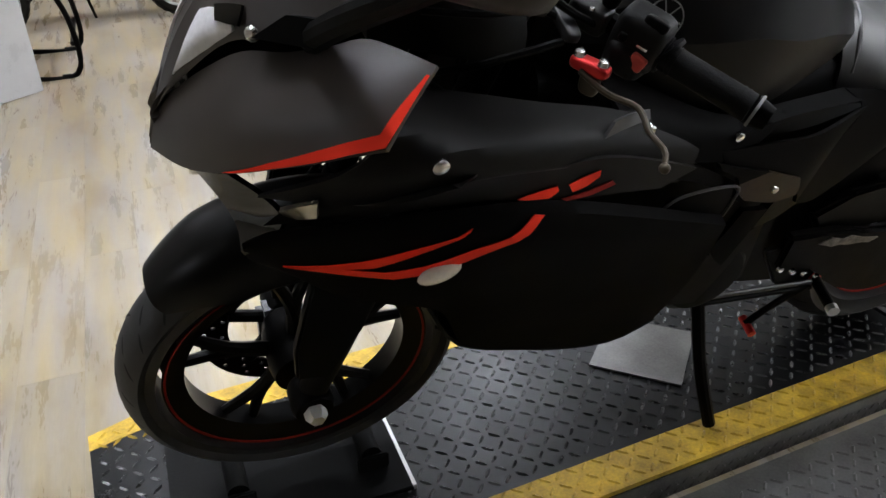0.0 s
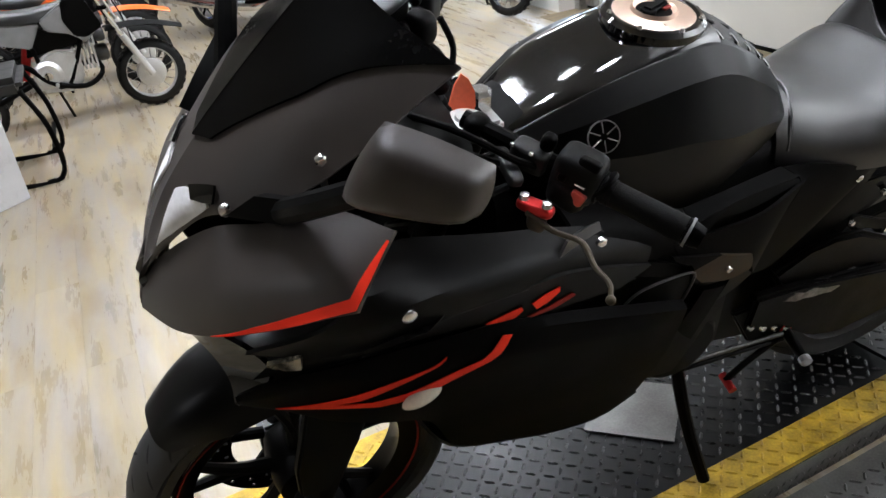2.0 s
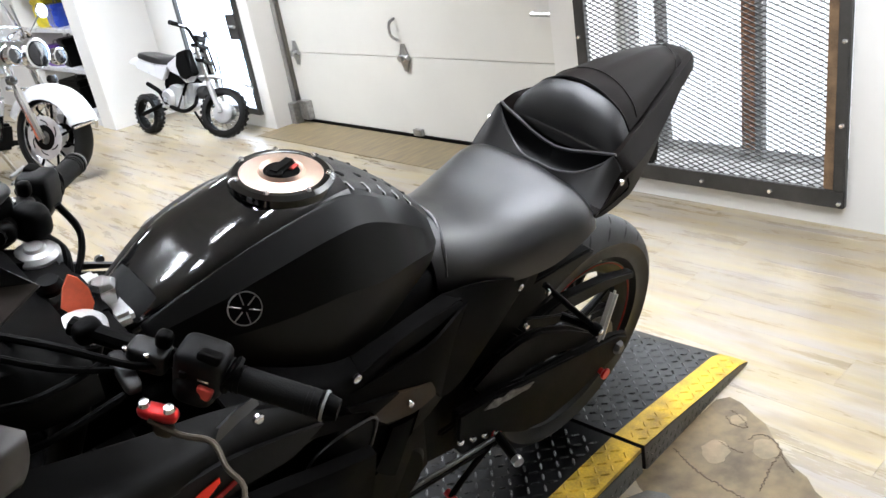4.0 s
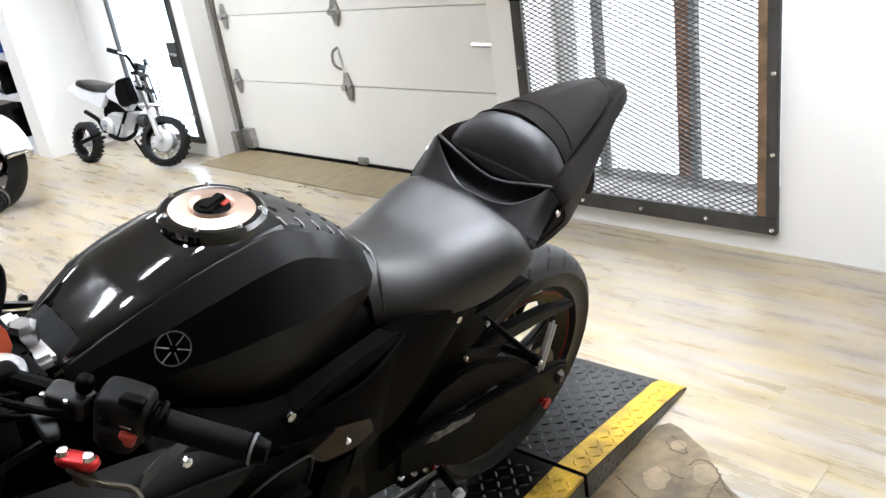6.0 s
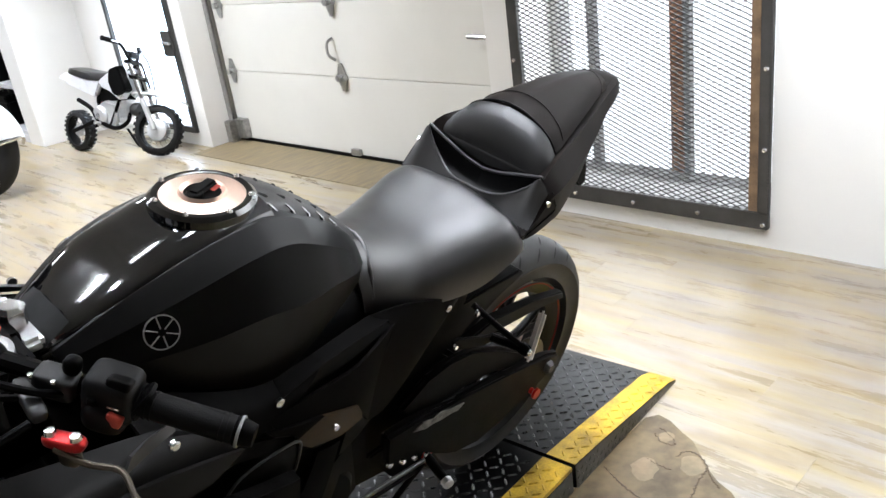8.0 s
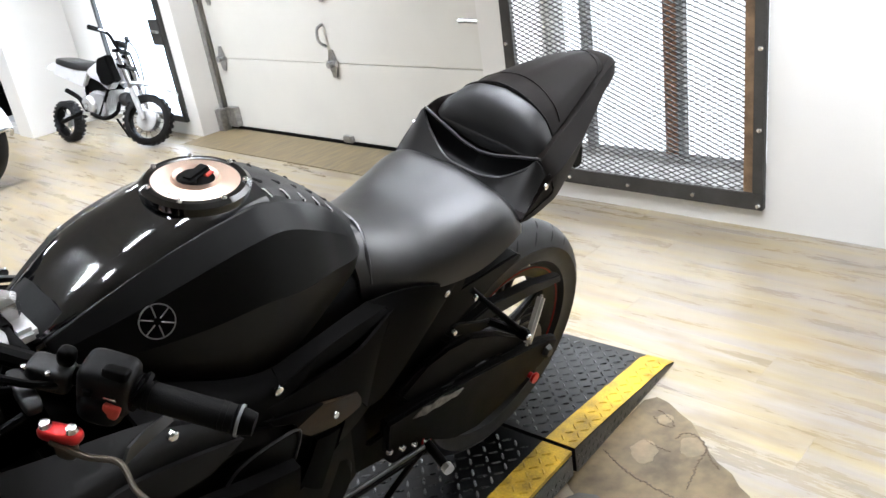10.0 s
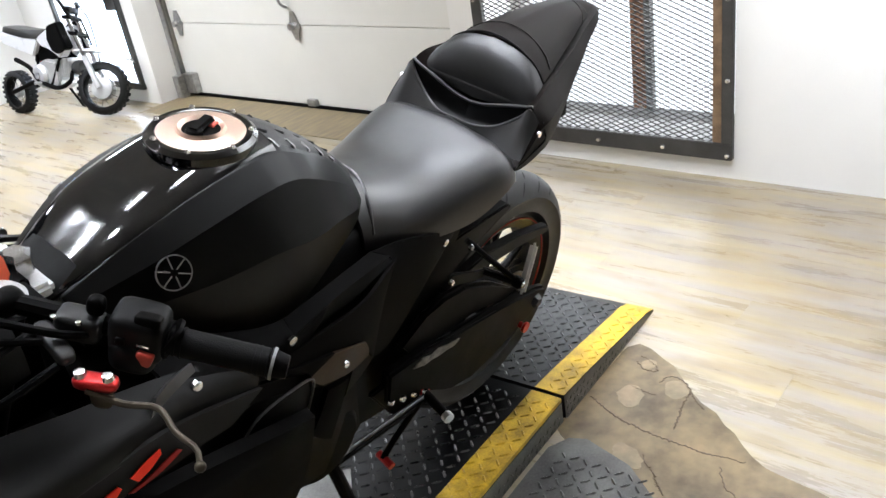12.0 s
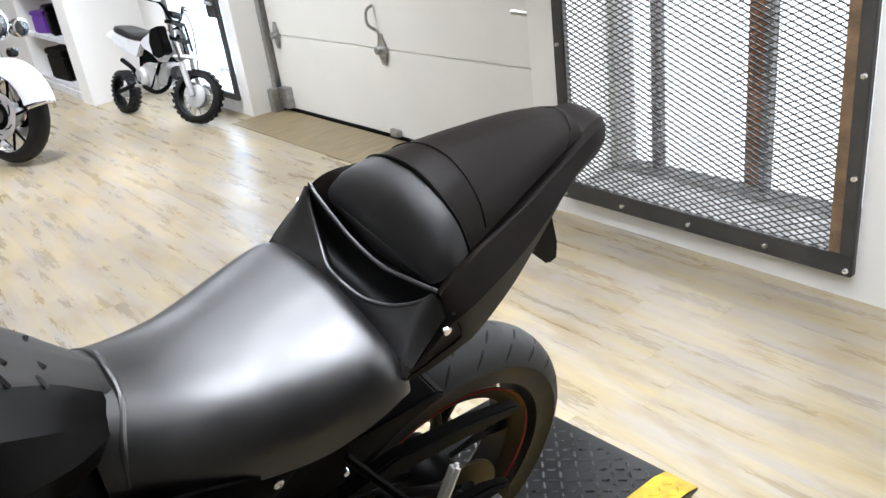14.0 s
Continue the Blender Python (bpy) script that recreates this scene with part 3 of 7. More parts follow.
# ceiling lamps
for tx, ty, watts, sx, sy, spread in LAMPS:
    lamp = thing("ceiling_light", pose(tx, ty, 3.03), "white ceiling strip light with lit tubes", "lamp", "ceiling strip lights")
    half, deep = max(0.10, sx / 2 + 0.02), max(0.1, sy / 2 + 0.02)
    block("housing", (-half, -deep, 0.05), (half, deep, 0.17), PLAINWHITE, lamp, 0.01)
    for dy in (-deep * 0.45, deep * 0.45):
        tube("lamp_tube", [(-half + 0.04, dy, 0.03), (half - 0.04, dy, 0.03)], 0.014, TUBE, lamp)

# made-up housing for the added wall fill, out of view
washer = thing("added_wall_washer", pose(1.44, -1.35, 3.03), "added unseen ceiling light that brightens the right wall", "lamp")
block("housing", (-0.1, -0.64, 0.05), (0.1, 0.64, 0.17), PLAINWHITE, washer, 0.01)
tube("lamp_tube", [(-0.06, -0.6, 0.03), (-0.06, 0.6, 0.03)], 0.014, TUBE, washer)

# ---- the lift ----
PZ = 0.075
LX0, LX1, LX2, LY0, LY1 = -1.062, 0.722, 1.297, -0.238, 0.372
YAW = 3.1


def lugs(x0, x1, y0, y1, z, pitch=0.0290, keep=None, top=None):
    """Raised tread lugs in a basket pattern."""
    vs, fs = [], []
    i = 0
    nx, ny = int((x1 - x0) / pitch), int((y1 - y0) / pitch)
    for a in range(nx):
        for b in range(ny):
            cx, cy = x0 + (a + 0.5) * pitch, y0 + (b + 0.5) * pitch
            if keep and not keep(cx, cy):
                continue
            t = radians(45 if (a + b) % 2 else -45) + random.uniform(-0.03, 0.03)
            c, s = math.cos(t), math.sin(t)
            zz = z + (top(cx) if top else 0.0)
            L, W, H = 0.0138, 0.0036, 0.0032
            k = len(vs)
            for u, w, h in ((-L, 0, 0), (-L * 0.5, -W, 0), (L * 0.5, -W, 0), (L, 0, 0), (L * 0.5, W, 0), (-L * 0.5, W, 0), (-L * 0.6, 0, H), (L * 0.6, 0, H)):
                vs.append((cx + u * c - w * s, cy + u * s + w * c, zz + h))
            fs += [(k, k + 1, k + 6), (k + 1, k + 2, k + 7, k + 6), (k + 2, k + 3, k + 7), (k + 3, k + 4, k + 7), (k + 4, k + 5, k + 6, k + 7), (k + 5, k, k + 6)]
    return vs, fs


def lug_part(name, data, mat, parent):
    me = bpy.data.meshes.new(name)
    me.from_pydata(data[0], [], data[1])
    me.materials.append(mat)
    ob = new(name, me)
    ob.parent = parent
    ob["kind"] = "stuff"
    return ob


lift = thing("motorcycle_lift", pose(0, 0, 0, 0, 0, YAW), "black tread-plate motorcycle lift with worn yellow edges", "lift")
prism("deck", [(LX0, LY0), (LX1 - 0.006, LY0), (LX1 - 0.006, LY1), (LX0 + 0.10, LY1), (LX0, LY1 - 0.03)], PZ - 0.045, PZ, PLATE, lift, "black diamond tread plate")
SW = 0.085
prism("edge_stripe", [(LX0 - 0.001, LY0 - 0.001), (LX1 - 0.007, LY0 - 0.001), (LX1 - 0.007, LY0 + SW), (LX0 - 0.001, LY0 + SW)], PZ - 0.01, PZ + 0.0012, YELLOW, lift, "worn yellow edge stripe")
prism("edge_stripe", [(LX0 + 0.10, LY1 + 0.001), (LX0 - 0.001, LY1 - 0.029), (LX0 - 0.001, LY1 - 0.075), (LX0 + 0.12, LY1 - 0.05), (LX0 + 0.20, LY1 - SW), (LX1 - 0.007, LY1 - SW), (LX1 - 0.007, LY1 + 0.001)], PZ - 0.01, PZ + 0.0012, YELLOW, lift, "worn yellow edge stripe")
for y0, y1 in ((LY0 + 0.02, LY0 + 0.05), (LY1 - 0.05, LY1 - 0.02)):
    block("base_rail", (LX0 + 0.05, y0, 0.0), (LX1 - 0.05, y1, PZ - 0.045), DARK, lift, 0.003)
lug_part("tread", lugs(LX0 + 0.01, LX1 - 0.02, LY0 + 0.01, LY1 - 0.01, PZ, keep=lambda x, y: LY0 + SW < y < LY1 - SW), LUG, lift)
lug_part("stripe_tread", lugs(LX0 + 0.01, LX1 - 0.02, LY0 + 0.004, LY1 - 0.004, PZ + 0.001, keep=lambda x, y: not LY0 + SW < y < LY1 - SW), YELLOW, lift)
# the ramp at the rear: flat first, then sloping to the floor
bm = bmesh.new()
RP = [(LX1 + 0.008, PZ - 0.001), (LX1 + 0.14, PZ - 0.012), (LX2 - 0.05, 0.02), (LX2, 0.004), (LX2, 0.0), (LX1 + 0.008, 0.0)]
a = [bm.verts.new((x, LY0, z)) for x, z in RP]
b = [bm.verts.new((x, LY1, z)) for x, z in RP]
bm.faces.new(a)
bm.faces.new(b[::-1])
for i in range(len(RP)):
    j = (i + 1) % len(RP)
    bm.faces.new((a[j], a[i], b[i], b[j]))
def ramp_top(x):
    for (xa, za), (xb, zb) in zip(RP[:4], RP[1:4]):
        if xa <= x <= xb:
            return za + (zb - za) * (x - xa) / (xb - xa)
    return 0.0


ramp = part("ramp", bm, PLATE, lift, "hinged black tread-plate ramp", 20)
bm = bmesh.new()
grid(bm, [[(x, y, z + 0.0015) for x, z in RP[:4]] for y in (LY0 - 0.001, LY0 + SW)])
thicken(bm, 0.002)
part("edge_stripe", bm, YELLOW, lift, "worn yellow edge stripe")
lug_part("tread", lugs(LX1 + 0.016, LX2 - 0.012, LY0 + SW + 0.002, LY1 - 0.006, 0.0, top=ramp_top), LUG, lift)
lug_part("stripe_tread", lugs(LX1 + 0.016, LX2 - 0.03, LY0 + 0.004, LY0 + SW, 0.001, top=ramp_top), YELLOW, lift)
block("side_skirt", (LX0 + 0.01, LY0 - 0.004, 0.006), (LX1 - 0.012, LY0 - 0.0015, PZ - 0.012), STEEL, lift)
bm = bmesh.new()
lo = [bm.verts.new((x, LY0 - 0.004, max(0.001, z - 0.003))) for x, z in RP]
hi = [bm.verts.new((x, LY0 - 0.0015, max(0.001, z - 0.003))) for x, z in RP]
bm.faces.new(lo)
bm.faces.new(hi[::-1])
part("side_skirt", bm, STEEL, lift, "bare tread-steel ramp side")
def side_lugs(x0, x1, top):
    """Raised lugs on the bare upright side of the lift, under the edge that top(x) gives."""
    vs, fs = [], []
    a, b = 0, 0
    x = x0
    while x < x1:
        z = 0.014
        b = 0
        while z < top(x) - 0.012:
            t = radians(45 if (a + b) % 2 else -45)
            c, s = math.cos(t), math.sin(t)
            k = len(vs)
            for u, w, h in ((-0.009, 0, 0), (0, -0.0028, 0), (0.009, 0, 0), (0, 0.0028, 0), (0, 0, 0.0022)):
                vs.append((x + u * c - w * s, LY0 - 0.0042 - h, z + u * s + w * c))
            fs += [(k, k + 1, k + 4), (k + 1, k + 2, k + 4), (k + 2, k + 3, k + 4), (k + 3, k, k + 4)]
            z += 0.019
            b += 1
        x += 0.019
        a += 1
    return vs, fs


lug_part("side_tread", side_lugs(LX1 + 0.015, LX2 - 0.05, ramp_top), STEEL, lift)
lug_part("side_tread", side_lugs(LX0 + 0.02, LX1 - 0.02, lambda x: PZ - 0.012), STEEL, lift)
# grey tread plate lying beside the lift, with a rounded end
side_plate = prism("floor_plate", [(-1.2, LY0 - 0.02), (0.60, LY0 - 0.02), (0.655, LY0 - 0.05), (0.67, -0.33), (0.63, -0.46), (0.55, -0.56), (0.42, -0.62), (-1.2, -0.62)], 0.001, 0.012, STEEL)
side_plate.matrix_world = pose(0, 0, 0, 0, 0, YAW)
tagged(side_plate, "worn grey tread-steel plate on the floor beside the lift", "steel plate")
lug_part("tread", lugs(-1.19, 0.62, -0.61, LY0 - 0.03, 0.012, keep=lambda x, y: x < 0.43 or ((x - 0.42) / 0.238) ** 2 + ((y + 0.37) / 0.235) ** 2 < 1), STEEL, side_plate)
# bare plate lying on the deck under the engine
prism("deck_inset", [(-0.023, 0.091), (0.116, -0.055), (0.262, 0.085), (0.125, 0.225)], PZ + 0.003, PZ + 0.007, STEEL, lift, "bare steel plate on the deck")
# cradle that holds the front wheel
chock = thing("wheel_chock", pose(-0.685, 0.045, PZ + 0.0022), "low black steel wheel chock under the front tyre", "wheel chock")
block("base_plate", (-0.25, -0.15, 0.0), (0.18, 0.16, 0.010), CHOCK, chock, 0.002)
block("edge_strip", (0.176, -0.15, 0.001), (0.183, 0.16, 0.0125), ALU, chock, 0.001, "bright worn plate edge")
for x in (-0.13, 0.12):
    tube("roller", [(x, -0.07, 0.036), (x, 0.07, 0.036)], 0.02, CHOCK, chock, seg=14)
    for y in (-0.08, 0.08):
        block("bracket", (x - 0.03, y - 0.005, 0.010), (x + 0.03, y + 0.005, 0.045), CHOCK, chock, 0.003)

# ---- the sport motorcycle on its stand ----
LEAN = 16.5
bike = thing("sport_motorcycle", pose(0, 0.062, PZ, LEAN, 0, 0), "matte black sport motorcycle with red stripes leaning on its side stand", "motorcycle")


def wheel(name, cx, cz, R, half, rim_r, spokes, twist):
    w = lathe(name, [(rim_r, -half * 0.62), (rim_r + 0.012, -half * 0.66), (rim_r + 0.006, -half * 0.5), (rim_r - 0.012, -half * 0.3), (rim_r - 0.014, half * 0.3), (rim_r + 0.006, half * 0.5), (rim_r + 0.012, half * 0.66), (rim_r, half * 0.62), (rim_r - 0.022, half * 0.4), (rim_r - 0.024, -half * 0.4)], MATTE, bike, (cx, 0, cz), seg=72, label="black cast wheel")
    prof = []
    for i in range(17):
        t = math.pi * (i / 16 - 0.5)
        prof.append((rim_r + 0.01 + (R - rim_r - 0.01) * (0.18 + 0.82 * abs(math.cos(t)) ** 0.75), half * (1.0 if abs(t) < 1.35 else 0.8) * math.sin(t)))
    lathe("tyre", prof, RUBBER, w, (cx, 0, cz), seg=96)
    for sgn in (-1, 1):
        # dark red all round: the shade on the red stripe is put into its colour
        lathe("rim_stripe", [(rim_r + 0.0055, sgn * half * 0.665), (rim_r + 0.0088, sgn * (half * 0.665 + 0.0012)), (rim_r + 0.0088, sgn * half * 0.64), (rim_r + 0.0055, sgn * half * 0.64)], REDDARK, w, (cx, 0, cz), seg=72, label="thin red rim stripe with shade put into its colour")
    lathe("hub", [(0.018, -0.06), (0.045, -0.055), (0.05, -0.03), (0.05, 0.03), (0.045, 0.055), (0.018, 0.06)], DARK, w, (cx, 0, cz), seg=32)
    for k in range(spokes):
        for d in (-0.17, 0.17):
            t0, t1 = 2 * math.pi * k / spokes + twist, 2 * math.pi * k / spokes + twist + d
            p = [(cx + 0.045 * math.cos(t0), 0, cz + 0.045 * math.sin(t0)), (cx + 0.11 * math.cos(t0 + d * 0.15), 0, cz + 0.11 * math.sin(t0 + d * 0.15)), (cx + (rim_r - 0.015) * math.cos(t1), 0, cz + (rim_r - 0.015) * math.sin(t1))]
            tube("spoke", p, 0.0135, MATTE, w, 7, 8, taper=0.62)
    # tread grooves cut as dark sipes lying on the tread
    bm = bmesh.new()
    for k in range(26):
        for sgn in (-1, 1):
            for u0, u1, lag in ((0.06, 0.30, 0.0), (0.38, 0.66, 0.11)):
                t0 = 2 * math.pi * (k + 0.5 * (sgn > 0)) / 26 + lag
                row = []
                for i in range(5):
                    u = u0 + (u1 - u0) * i / 4
                    ang = math.pi / 2 * u
                    r = rim_r + 0.01 + (R - rim_r - 0.01) * (0.18 + 0.82 * abs(math.cos(ang)) ** 0.75) + 0.0008
                    y = sgn * half * math.sin(ang)
                    t = t0 + 0.30 * (u - u0)
                    dt = 0.012 * math.sin(math.pi * (i + 0.6) / 5.2)
                    row.append([Vector((cx + r * math.cos(t + e), y, cz + r * math.sin(t + e))) for e in (-dt, dt)])
                grid(bm, row)
    part("groove", bm, GLOSSLESS, w)["kind"] = "stuff"
    return w


SWITCH = material("switch_plastic", (0.0035, 0.0035, 0.0035), 0.5, bump=0.1, fine=600, spec=0.16)
DARKCAST = material("dark_worn_cast_metal", (0.012, 0.0115, 0.011), 0.42, bump=0.15, fine=300, vary=0.4, size=40, spec=0.35)
GLOSSLESS = material("groove_black", (0.003, 0.003, 0.003), 0.9)
FW, RW = (-0.678, 0.352), (0.662, 0.326)
fwheel = wheel("front_wheel", *FW, 0.280, 0.055, 0.205, 5, 0.3)
rwheel = wheel("rear_wheel", *RW, 0.317, 0.066, 0.208, 5, 0.1)


def disc(cx, cz, y, r0, r1, parent, mat):
    """A drilled brake disc: a thick ring with rows of holes cut through it."""
    bm = bmesh.new()
    turns, rings = 108, 7
    vs = [[bm.verts.new((cx + (r0 + (r1 - r0) * k / rings) * math.cos(2 * math.pi * i / turns), y, cz + (r0 + (r1 - r0) * k / rings) * math.sin(2 * math.pi * i / turns))) for k in range(rings + 1)] for i in range(turns)]
    for i in range(turns):
        for k in range(rings):
            if (i % 6, k) in ((0, 1), (2, 3), (4, 5)):
                continue
            n = (i + 1) % turns
            bm.faces.new((vs[i][k], vs[i][k + 1], vs[n][k + 1], vs[n][k]))
    thicken(bm, 0.005)
    return part("brake_disc", bm, mat, parent, "drilled brake disc")


disc(*FW, 0.062, 0.10, 0.149, fwheel, DARK)
for k in range(5):
    t = 2 * math.pi * k / 5
    tube("disc_arm", [(FW[0] + 0.05 * math.cos(t), 0.058, FW[1] + 0.05 * math.sin(t)), (FW[0] + 0.105 * math.cos(t + 0.2), 0.062, FW[1] + 0.105 * math.sin(t + 0.2))], 0.011, DARK, fwheel)
disc(*RW, 0.06, 0.07, 0.11, rwheel, ALU)
# front fork
RAKE = 0.36
for sgn in (-1, 1):
    y = sgn * 0.102
    leg = tube("fork_leg", [(FW[0] - 0.012, y, FW[1] - 0.02), (FW[0] + 0.30 * RAKE, y, FW[1] + 0.28)], 0.023, DARK, bike, label="black fork lower leg", seg=16)
    tube("fork_tube", [(FW[0] + 0.28 * RAKE, y, FW[1] + 0.26), (FW[0] + 0.68 * RAKE + 0.02, y, FW[1] + 0.665)], 0.02, DARK, leg, seg=14)
    lathe("axle_clamp", [(0, -0.028), (0.030, -0.028), (0.034, -0.02), (0.034, 0.02), (0.030, 0.028), (0, 0.028)], DARK, leg, (FW[0], y, FW[1]), seg=24)
    lathe("axle_nut", [(0, -0.014), (0.012, -0.014), (0.018, -0.006), (0.018, 0.01), (0, 0.01)], ALU, leg, (FW[0], y + sgn * 0.034, FW[1]), seg=6)
    # fork guard
    o = [(-0.583, 0.618), (-0.671, 0.646), (-0.701, 0.512), (-0.702, 0.448), (-0.657, 0.439), (-0.60, 0.534)]
    slab("fork_guard", o, y + sgn * 0.012, y + sgn * 0.032, PLASTIC, leg)
caliper = part("brake_caliper", box(bmesh.new(), (-0.696, 0.085, 0.318), (0.058, 0.05, 0.11), pose(0, 0, 0), 0.012), CAST, bike, "dark grey brake caliper")
block("caliper_cover", (-0.718, 0.048, 0.272), (-0.668, 0.0595, 0.350), DARK, caliper, 0.006)
tube("brake_hose", [(-0.69, 0.09, 0.37), (-0.68, 0.11, 0.52), (-0.60, 0.08, 0.68), (-0.54, 0.06, 0.80)], 0.005, PLASTIC, bike)
# front fender: arched shell over the tyre
bm = bmesh.new()
rows = []
for i in range(26):
    t = radians(131 - 92 * i / 25)
    k = i / 25
    row = []
    for j in range(13):
        u = -1 + 2 * j / 12
        drop = abs(u) ** 2.6
        half = 0.076 + 0.012 * k
        r = 0.306 + 0.03 * math.sin(math.pi * min(1, k * 1.1)) - 0.085 * drop * (0.25 + 0.75 * math.sin(math.pi * min(1, k * 1.25 + 0.05)))
        row.append(Vector((FW[0] + r * math.cos(t), half * math.sin(u * math.pi / 2) * (0.55 + 0.45 * min(1, k * 4 + 0.25)), FW[1] + r * math.sin(t))))
    rows.append(row)
grid(bm, rows)
thicken(bm, 0.004)
part("front_fender", bm, MATTE, bike, "matte black front fender")

# nose: two cheeks, upper cowl with screen, lamps
CHEEK = [
    [(-0.800, 0.010, 0.885), (-0.760, 0.052, 0.940), (-0.722, 0.098, 0.985), (-0.682, 0.125, 0.995), (-0.645, 0.160, 1.018), (-0.610, 0.178, 1.031), (-0.567, 0.242, 1.036)],
    [(-0.820, 0.010, 0.850), (-0.785, 0.085, 0.898), (-0.742, 0.150, 0.940), (-0.700, 0.190, 0.968), (-0.662, 0.218, 0.990), (-0.632, 0.240, 1.002), (-0.598, 0.262, 1.008)],
    [(-0.830, 0.004, 0.811), (-0.798, 0.100, 0.850), (-0.757, 0.166, 0.887), (-0.715, 0.212, 0.921), (-0.680, 0.243, 0.946), (-0.652, 0.264, 0.966), (-0.627, 0.281, 0.981)]]
UPPER = [
    [(-0.829, 0, 0.824), (-0.782, 0, 0.948), (-0.715, 0, 1.04), (-0.625, 0, 1.13), (-0.532, 0, 1.214)],
    [(-0.818, 0.008, 0.86), (-0.765, 0.04, 0.965), (-0.70, 0.075, 1.033), (-0.612, 0.104, 1.108), (-0.500, 0.087, 1.182)],
    [(-0.805, 0.012, 0.885), (-0.738, 0.066, 0.975), (-0.690, 0.118, 1.010), (-0.610, 0.160, 1.058), (-0.456, 0.162, 1.152)]]
FAIR = [
    [(-0.758, 0.198, 0.815), (-0.719, 0.218, 0.842), (-0.63, 0.236, 0.850), (-0.54, 0.246, 0.852), (-0.45, 0.246, 0.842), (-0.371, 0.240, 0.818), (-0.27, 0.226, 0.772), (-0.18, 0.216, 0.730), (-0.10, 0.206, 0.693)],
    [(-0.757, 0.200, 0.805), (-0.70, 0.224, 0.823), (-0.62, 0.240, 0.824), (-0.54, 0.254, 0.820), (-0.45, 0.262, 0.802), (-0.35, 0.256, 0.772), (-0.25, 0.247, 0.738), (-0.17, 0.238, 0.712), (-0.10, 0.222, 0.688)],
    [(-0.745, 0.170, 0.755), (-0.68, 0.192, 0.735), (-0.60, 0.222, 0.735), (-0.52, 0.236, 0.72), (-0.43, 0.226, 0.665), (-0.345, 0.214, 0.61), (-0.25, 0.205, 0.565), (-0.16, 0.197, 0.54), (-0.08, 0.184, 0.525)],
    [(-0.70, 0.140, 0.69), (-0.65, 0.160, 0.655), (-0.58, 0.178, 0.63), (-0.505, 0.180, 0.59), (-0.455, 0.170, 0.485), (-0.35, 0.165, 0.43), (-0.25, 0.160, 0.388), (-0.16, 0.156, 0.370), (-0.09, 0.152, 0.392)]]
SIDEPANEL = [
    [(-0.70, 0.20, 0.862), (-0.60, 0.25, 0.885), (-0.50, 0.25, 0.893), (-0.42, 0.245, 0.885), (-0.34, 0.235, 0.872), (-0.27, 0.225, 0.845), (-0.18, 0.21, 0.80)],
    [(-0.735, 0.205, 0.842), (-0.62, 0.23, 0.850), (-0.53, 0.24, 0.852), (-0.45, 0.243, 0.843), (-0.371, 0.24, 0.82), (-0.32, 0.235, 0.812), (-0.24, 0.222, 0.79)]]


def screw(parent, p, r, name="cowl_screw"):
    """A domed silver screw head facing sideways."""
    o = 1 if p.y > 0 else -1
    return lathe(name, [(0, o * 0.0045), (r * 0.65, o * 0.004), (r * 0.95, o * 0.002), (r, -o * 0.003), (0, -o * 0.003)], SILVER, parent, p, "y", 16)


